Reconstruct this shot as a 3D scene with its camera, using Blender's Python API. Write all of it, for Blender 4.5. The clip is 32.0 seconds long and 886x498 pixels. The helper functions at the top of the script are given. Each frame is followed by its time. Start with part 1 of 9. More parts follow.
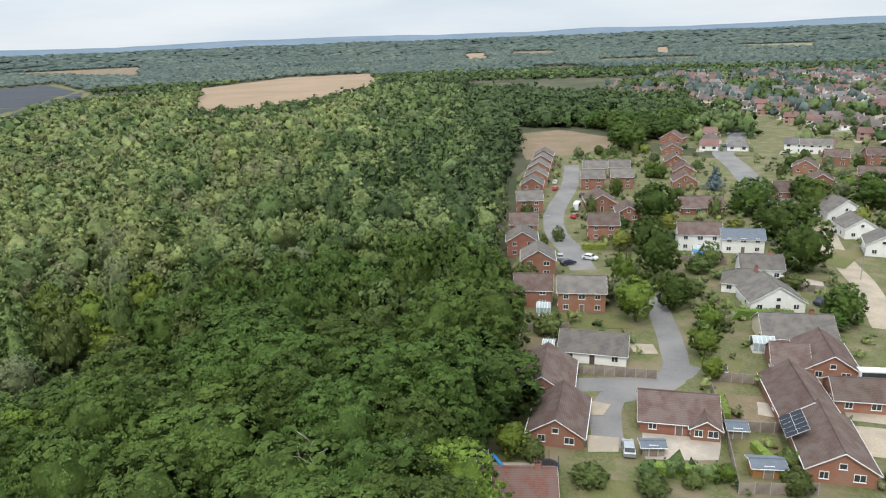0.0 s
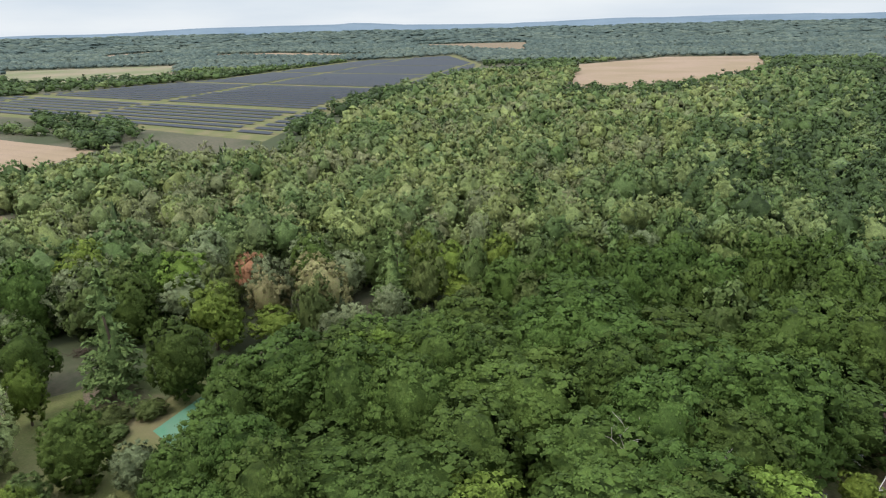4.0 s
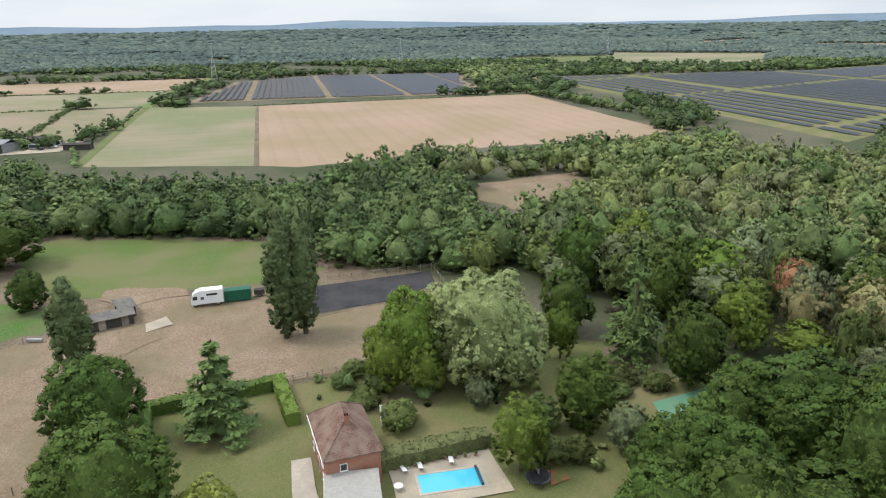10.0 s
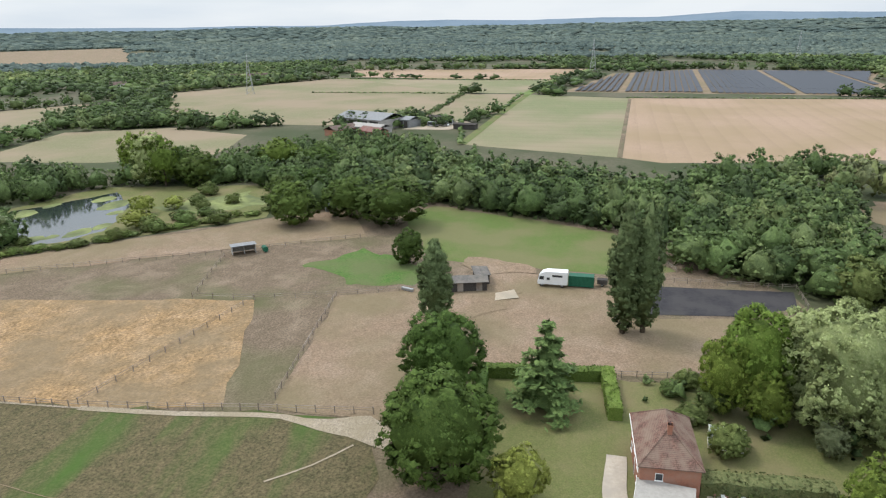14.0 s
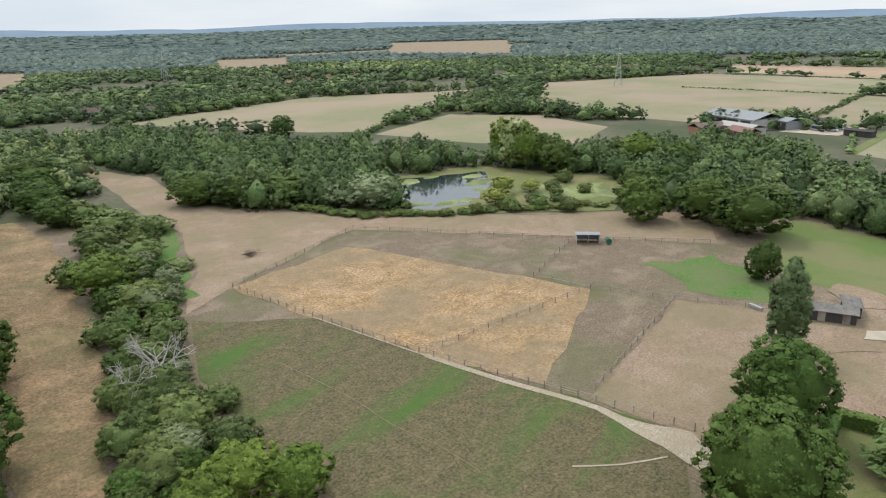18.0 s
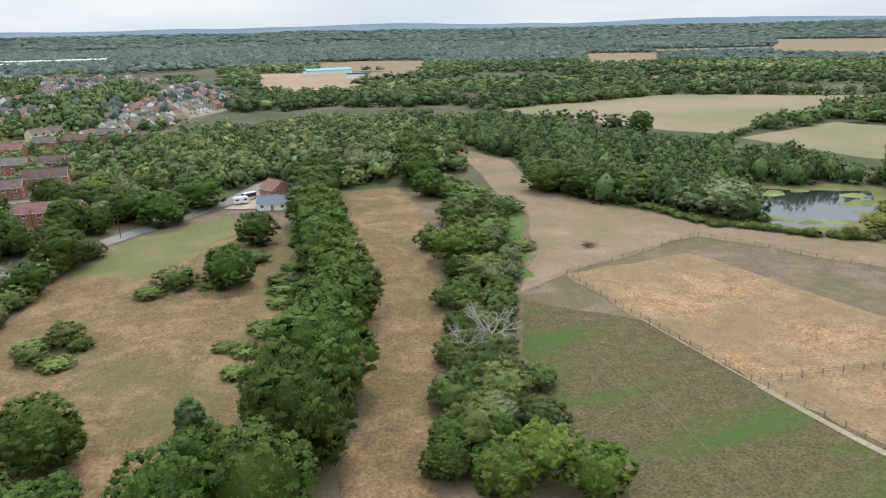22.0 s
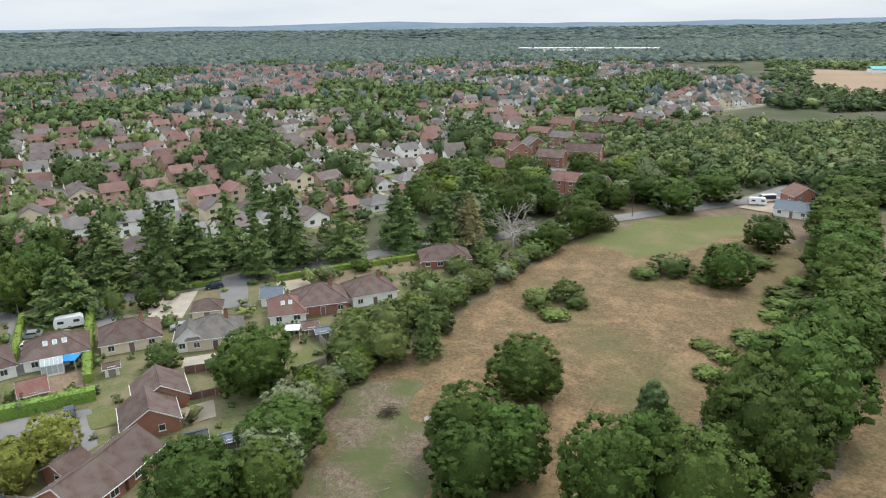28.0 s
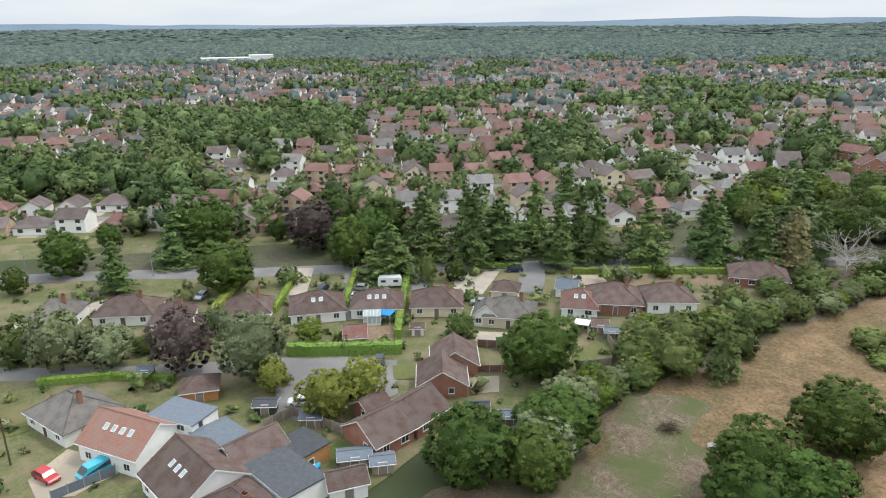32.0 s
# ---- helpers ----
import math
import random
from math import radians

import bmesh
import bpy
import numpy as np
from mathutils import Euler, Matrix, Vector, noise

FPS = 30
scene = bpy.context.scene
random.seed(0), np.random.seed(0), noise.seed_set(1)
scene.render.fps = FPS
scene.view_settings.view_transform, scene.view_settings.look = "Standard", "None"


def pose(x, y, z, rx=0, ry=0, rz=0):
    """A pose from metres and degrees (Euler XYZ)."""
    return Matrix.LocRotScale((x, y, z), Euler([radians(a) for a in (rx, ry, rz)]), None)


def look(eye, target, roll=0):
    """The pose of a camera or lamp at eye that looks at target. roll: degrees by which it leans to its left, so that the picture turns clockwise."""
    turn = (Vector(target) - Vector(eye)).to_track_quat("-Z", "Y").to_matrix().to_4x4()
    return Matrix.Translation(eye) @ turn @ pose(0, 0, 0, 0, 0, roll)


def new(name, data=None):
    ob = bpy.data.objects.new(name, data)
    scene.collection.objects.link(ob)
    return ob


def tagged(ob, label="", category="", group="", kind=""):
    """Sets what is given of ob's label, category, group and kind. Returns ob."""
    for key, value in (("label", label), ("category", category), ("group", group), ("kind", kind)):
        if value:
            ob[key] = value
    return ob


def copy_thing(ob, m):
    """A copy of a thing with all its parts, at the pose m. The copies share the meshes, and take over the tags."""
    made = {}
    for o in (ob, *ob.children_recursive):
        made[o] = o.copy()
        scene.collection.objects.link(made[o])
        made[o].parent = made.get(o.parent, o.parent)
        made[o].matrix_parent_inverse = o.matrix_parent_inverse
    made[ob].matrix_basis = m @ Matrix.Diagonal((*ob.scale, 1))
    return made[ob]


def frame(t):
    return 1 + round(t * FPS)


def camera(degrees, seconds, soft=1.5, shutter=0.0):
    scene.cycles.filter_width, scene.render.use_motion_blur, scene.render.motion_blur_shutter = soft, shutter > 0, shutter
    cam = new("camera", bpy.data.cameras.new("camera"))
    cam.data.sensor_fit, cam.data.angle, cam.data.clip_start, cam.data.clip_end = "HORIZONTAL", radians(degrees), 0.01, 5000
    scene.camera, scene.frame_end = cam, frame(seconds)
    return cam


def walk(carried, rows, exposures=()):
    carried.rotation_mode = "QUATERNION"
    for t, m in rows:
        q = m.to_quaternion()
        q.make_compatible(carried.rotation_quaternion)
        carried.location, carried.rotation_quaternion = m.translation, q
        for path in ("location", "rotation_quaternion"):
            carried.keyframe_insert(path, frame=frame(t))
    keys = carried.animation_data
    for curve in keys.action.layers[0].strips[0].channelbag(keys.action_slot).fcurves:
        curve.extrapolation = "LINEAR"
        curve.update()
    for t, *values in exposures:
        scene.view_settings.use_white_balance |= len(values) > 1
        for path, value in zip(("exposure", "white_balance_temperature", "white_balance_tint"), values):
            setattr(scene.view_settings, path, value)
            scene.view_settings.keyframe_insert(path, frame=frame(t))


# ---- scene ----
# A drone hovers 60 m up and turns on the spot: seconds, yaw, pitch, roll.
cam = camera(65.6, 32.0, soft=1.15)
EYE = 60.0
ROWS = [
    (0.0, -0.00, -16.99, -2.17),
    (0.5, 3.67, -16.93, -2.10),
    (1.0, 7.37, -16.90, -1.98),
    (1.5, 11.07, -16.88, -1.85),
    (2.0, 14.85, -16.87, -1.66),
    (2.5, 18.98, -17.05, -1.42),
    (3.0, 22.51, -17.55, -1.37),
    (3.5, 25.97, -17.75, -1.41),
    (5.5, 40.97, -17.81, -1.25),
    (6.0, 44.72, -17.83, -1.19),
    (6.5, 48.48, -17.83, -1.17),
    (7.0, 52.20, -17.82, -1.09),
    (7.5, 55.94, -17.84, -1.02),
    (8.0, 59.65, -17.86, -0.97),
    (8.5, 63.38, -17.85, -0.90),
    (9.0, 67.12, -17.87, -0.92),
    (9.5, 70.86, -17.90, -0.91),
    (10.0, 74.60, -17.93, -0.89),
    (10.5, 78.37, -17.93, -0.91),
    (11.0, 82.14, -17.96, -0.96),
    (11.5, 85.90, -17.97, -0.98),
    (12.0, 89.63, -17.99, -0.97),
    (12.5, 93.35, -18.02, -0.99),
    (13.0, 97.08, -18.02, -1.01),
    (13.5, 100.80, -18.04, -1.06),
    (14.0, 104.50, -18.05, -1.10),
    (14.5, 108.24, -18.05, -1.15),
    (16.5, 122.96, -18.00, -1.41),
    (17.0, 126.63, -18.01, -1.42),
    (17.5, 130.28, -18.00, -1.45),
    (18.0, 133.89, -17.99, -1.50),
    (18.5, 137.51, -18.01, -1.50),
    (19.0, 141.15, -17.96, -1.48),
    (19.5, 144.76, -17.93, -1.47),
    (20.0, 148.38, -17.91, -1.49),
    (20.5, 152.01, -17.87, -1.49),
    (21.0, 155.63, -17.86, -1.39),
    (21.5, 159.20, -17.82, -1.22),
    (22.0, 162.84, -17.79, -1.15),
    (22.5, 166.48, -17.79, -1.10),
    (23.0, 170.12, -17.79, -1.09),
    (23.5, 173.78, -17.77, -1.06),
    (24.0, 177.37, -17.77, -1.03),
    (24.5, 180.76, -17.75, -1.00),
    (25.0, 184.37, -17.75, -1.00),
    (25.5, 187.93, -17.75, -1.03),
    (27.5, 201.56, -17.81, -0.72),
    (28.0, 204.78, -17.84, -0.67),
    (28.5, 208.01, -17.86, -0.64),
    (29.0, 211.26, -17.90, -0.63),
    (29.5, 214.50, -17.92, -0.63),
    (30.0, 217.73, -17.93, -0.62),
    (30.5, 220.97, -17.92, -0.64),
    (31.0, 224.22, -17.94, -0.63),
    (31.5, 227.45, -17.92, -0.59),
    (32.0, 230.66, -17.95, -0.56),
]
walk(cam, [(t, pose(0, 0, EYE, 90 + pitch, 0, yaw) @ pose(0, 0, 0, 0, 0, roll)) for t, yaw, pitch, roll in ROWS])

# ---- light: a bright overcast afternoon ----
SUN_EL, SUN_AZ = 58.0, 200.0
world = bpy.data.worlds.new("sky")
scene.world = world
world.use_nodes = True
wn = world.node_tree
wn.nodes.clear()


def wnode(kind):
    return wn.nodes.new(kind)


sky = wnode("ShaderNodeTexSky")
sky.sky_type, sky.sun_disc = "NISHITA", False
sky.sun_elevation, sky.sun_rotation = radians(SUN_EL), radians(SUN_AZ)
sky.air_density, sky.dust_density = 1.0, 2.0
clear = wnode("ShaderNodeBackground")
clear.inputs[1].default_value = 0.07
wn.links.new(sky.outputs[0], clear.inputs[0])
cloud = wnode("ShaderNodeBackground")
cloud.inputs[1].default_value = 0.95
wtc, wmap, wnoise, wramp = wnode("ShaderNodeTexCoord"), wnode("ShaderNodeMapping"), wnode("ShaderNodeTexNoise"), wnode("ShaderNodeValToRGB")
wmap.inputs["Scale"].default_value = (1.5, 1.5, 9.0)
wnoise.inputs["Scale"].default_value, wnoise.inputs["Detail"].default_value = 1.6, 5.0
wramp.color_ramp.elements[0].position, wramp.color_ramp.elements[1].position = 0.35, 0.62
wramp.color_ramp.elements[0].color = (0.70, 0.79, 0.89, 1)
wramp.color_ramp.elements[1].color = (0.88, 0.935, 0.985, 1)
wn.links.new(wtc.outputs["Generated"], wmap.inputs[0])
wn.links.new(wmap.outputs[0], wnoise.inputs["Vector"])
wn.links.new(wnoise.outputs[0], wramp.inputs[0])
wn.links.new(wramp.outputs[0], cloud.inputs[0])
# an overcast sky is more than twice as bright overhead as at the horizon
wsep, wrise = wnode("ShaderNodeSeparateXYZ"), wnode("ShaderNodeMapRange")
wrise.inputs[1].default_value, wrise.inputs[2].default_value = 0.06, 0.5
wrise.inputs[3].default_value, wrise.inputs[4].default_value = 1.12, 2.1
wn.links.new(wtc.outputs["Generated"], wsep.inputs[0])
wn.links.new(wsep.outputs[2], wrise.inputs[0])
wn.links.new(wrise.outputs[0], cloud.inputs[1])
wmix, wout = wnode("ShaderNodeMixShader"), wnode("ShaderNodeOutputWorld")
wmix.inputs[0].default_value = 0.82
wn.links.new(clear.outputs[0], wmix.inputs[1])
wn.links.new(cloud.outputs[0], wmix.inputs[2])
wn.links.new(wmix.outputs[0], wout.inputs[0])
sun = new("sun", bpy.data.lights.new("sun", "SUN"))
sun.data.energy, sun.data.angle, sun.data.color = 1.9, radians(14), (1.0, 0.95, 0.87)
saz, sel = radians(SUN_AZ), radians(SUN_EL)
sun.matrix_world = look(Vector((math.sin(saz) * math.cos(sel), math.cos(saz) * math.cos(sel), math.sin(sel))) * 300, (0, 0, 0))
scene.view_settings.exposure = 0.0

# ---- materials ----


def surf(name, a, b, scale=1.0, big=0.06, c=None, rough=0.9, bump=0.3, depth=0.1, spec=0.15, vary=0.0, island=0.0, translucent=0.0, metal=0.0,
         bands=None, tint=None, stretch=None, amount=1.0, grain=0.0, streak=None, low=0.4, soft=0.14, pale=None):
    """Colours a to b by a fine noise, towards c by a broad one; vary: per object, island: per piece; bands: (axis,
    width, depth) of stripes whose colour darkens to one edge.
    """
    m = bpy.data.materials.new(name)
    m.use_nodes = True
    nt = m.node_tree
    nt.nodes.clear()
    N, L = nt.nodes.new, nt.links.new
    tc = N("ShaderNodeTexCoord")
    vec = tc.outputs["Object"]
    if stretch:
        mp = N("ShaderNodeMapping")
        mp.inputs["Scale"].default_value = stretch
        L(vec, mp.inputs[0])
        vec = mp.outputs[0]
    n1, n2 = N("ShaderNodeTexNoise"), N("ShaderNodeTexNoise")
    n1.inputs["Scale"].default_value, n1.inputs["Detail"].default_value, n1.inputs["Roughness"].default_value = scale, 6.0, 0.65
    n2.inputs["Scale"].default_value, n2.inputs["Detail"].default_value = big, 4.0
    broad = tc.outputs["Object"]
    if streak:
        sm = N("ShaderNodeMapping")
        sm.vector_type = "TEXTURE"
        sm.inputs["Rotation"].default_value, sm.inputs["Scale"].default_value = (0, 0, radians(streak[0])), (streak[1], 1, 1)
        L(broad, sm.inputs[0])
        broad = sm.outputs[0]
    L(vec, n1.inputs["Vector"]), L(broad, n2.inputs["Vector"])

    def mix(fac, x, y, kind="MIX"):
        k = N("ShaderNodeMix")
        k.data_type, k.blend_type = "RGBA", kind
        for sock, val in ((k.inputs[0], fac), (k.inputs[6], x), (k.inputs[7], y)):
            if isinstance(val, bpy.types.NodeSocket):
                L(val, sock)
            elif isinstance(val, (int, float)):
                sock.default_value = val
            else:
                sock.default_value = (*val, 1)
        return k.outputs[2]

    def sharpen(val, lo, hi):
        r = N("ShaderNodeMapRange")
        r.inputs[1].default_value, r.inputs[2].default_value = lo, hi
        L(val, r.inputs[0])
        return r.outputs[0]

    col = mix(sharpen(n1.outputs[0], 0.5 - soft, 0.5 + soft), a, b)
    if pale:
        n4 = N("ShaderNodeTexNoise")
        n4.inputs["Scale"].default_value, n4.inputs["Detail"].default_value, n4.inputs["Roughness"].default_value = big * 3.1, 5.0, 0.6
        n4.inputs["Distortion"].default_value = 0.6
        L(broad, n4.inputs["Vector"])
        col = mix(sharpen(n4.outputs[0], 0.47, 0.72), col, pale)
    if grain:
        n3 = N("ShaderNodeTexNoise")
        n3.inputs["Scale"].default_value, n3.inputs["Detail"].default_value, n3.inputs["Roughness"].default_value = scale * 4.3, 5.0, 0.75
        L(vec, n3.inputs["Vector"])
        shade = mix(sharpen(n3.outputs[0], 0.36, 0.64), (1 - grain,) * 3, (1 + grain,) * 3)
        col = mix(1.0, col, shade, "MULTIPLY")
    if c:
        k = N("ShaderNodeMath")
        k.operation = "MULTIPLY"
        L(sharpen(n2.outputs[0], low, low + 0.2), k.inputs[0])
        k.inputs[1].default_value = amount
        col = mix(k.outputs[0], col, c)
    if tint:
        at = N("ShaderNodeAttribute")
        at.attribute_name = "tint"
        ramp = N("ShaderNodeValToRGB")
        ramp.color_ramp.elements[0].color, ramp.color_ramp.elements[1].color = (*tint[0], 1), (*tint[-1], 1)
        for i, q in enumerate(tint[1:-1]):
            ramp.color_ramp.elements.new((i + 1) / (len(tint) - 1)).color = (*q, 1)
        L(at.outputs["Fac"], ramp.inputs[0])
        col = mix(1.0, col, ramp.outputs[0], "MULTIPLY")
    for amt, kind in ((vary, "o"), (island, "i")):
        if amt:
            src = N("ShaderNodeObjectInfo").outputs["Random"] if kind == "o" else N("ShaderNodeNewGeometry").outputs["Random Per Island"]
            r = N("ShaderNodeMapRange")
            r.inputs[3].default_value, r.inputs[4].default_value = 1 - amt, 1 + amt
            L(src, r.inputs[0])
            h = N("ShaderNodeHueSaturation")
            L(r.outputs[0], h.inputs["Value"]), L(col, h.inputs["Color"])
            if kind == "o":
                r2 = N("ShaderNodeMapRange")
                r2.inputs[3].default_value, r2.inputs[4].default_value = 0.5 - amt * 0.09, 0.5 + amt * 0.01
                w = N("ShaderNodeMath")
                w.operation = "FRACT"
                mu = N("ShaderNodeMath")
                mu.operation, mu.inputs[1].default_value = "MULTIPLY", 7.31
                L(src, mu.inputs[0]), L(mu.outputs[0], w.inputs[0]), L(w.outputs[0], r2.inputs[0]), L(r2.outputs[0], h.inputs["Hue"])
            col = h.outputs[0]
    p = N("ShaderNodeBsdfPrincipled")
    p.inputs["Roughness"].default_value, p.inputs["Metallic"].default_value = rough, metal
    p.inputs["Specular IOR Level"].default_value = spec
    L(col, p.inputs["Base Color"])
    height = n1.outputs[0]
    if bands:
        axis, width, deep = bands
        sep, ma, fr = N("ShaderNodeSeparateXYZ"), N("ShaderNodeMath"), N("ShaderNodeMath")
        L(tc.outputs["Object"], sep.inputs[0])
        ma.operation, ma.inputs[1].default_value, fr.operation = "DIVIDE", width, "FRACT"
        L(sep.outputs["XYZ".index(axis)], ma.inputs[0]), L(ma.outputs[0], fr.inputs[0])
        dark = mix(sharpen(fr.outputs[0], 0.55, 1.0), (1, 1, 1), (1 - deep, 1 - deep, 1 - deep))
        L(mix(1.0, col, dark, "MULTIPLY"), p.inputs["Base Color"])
    if bump:
        bp = N("ShaderNodeBump")
        bp.inputs["Strength"].default_value, bp.inputs["Distance"].default_value = bump, depth
        L(height, bp.inputs["Height"]), L(bp.outputs[0], p.inputs["Normal"])
    out = N("ShaderNodeOutputMaterial")
    last = p.outputs[0]
    if translucent:
        tr, ms = N("ShaderNodeBsdfTranslucent"), N("ShaderNodeMixShader")
        L(col, tr.inputs[0]), L(last, ms.inputs[1]), L(tr.outputs[0], ms.inputs[2])
        ms.inputs[0].default_value = translucent
        last = ms.outputs[0]
    L(last, out.inputs[0])
    return m


def leaf(name, a, b, **kw):
    return surf(name, a, b, scale=2.2, big=0.25, rough=0.65, bump=0.5, depth=0.2, spec=0.1, vary=kw.pop("vary", 0.22), island=0.26, translucent=0.08, grain=0.3, **kw)


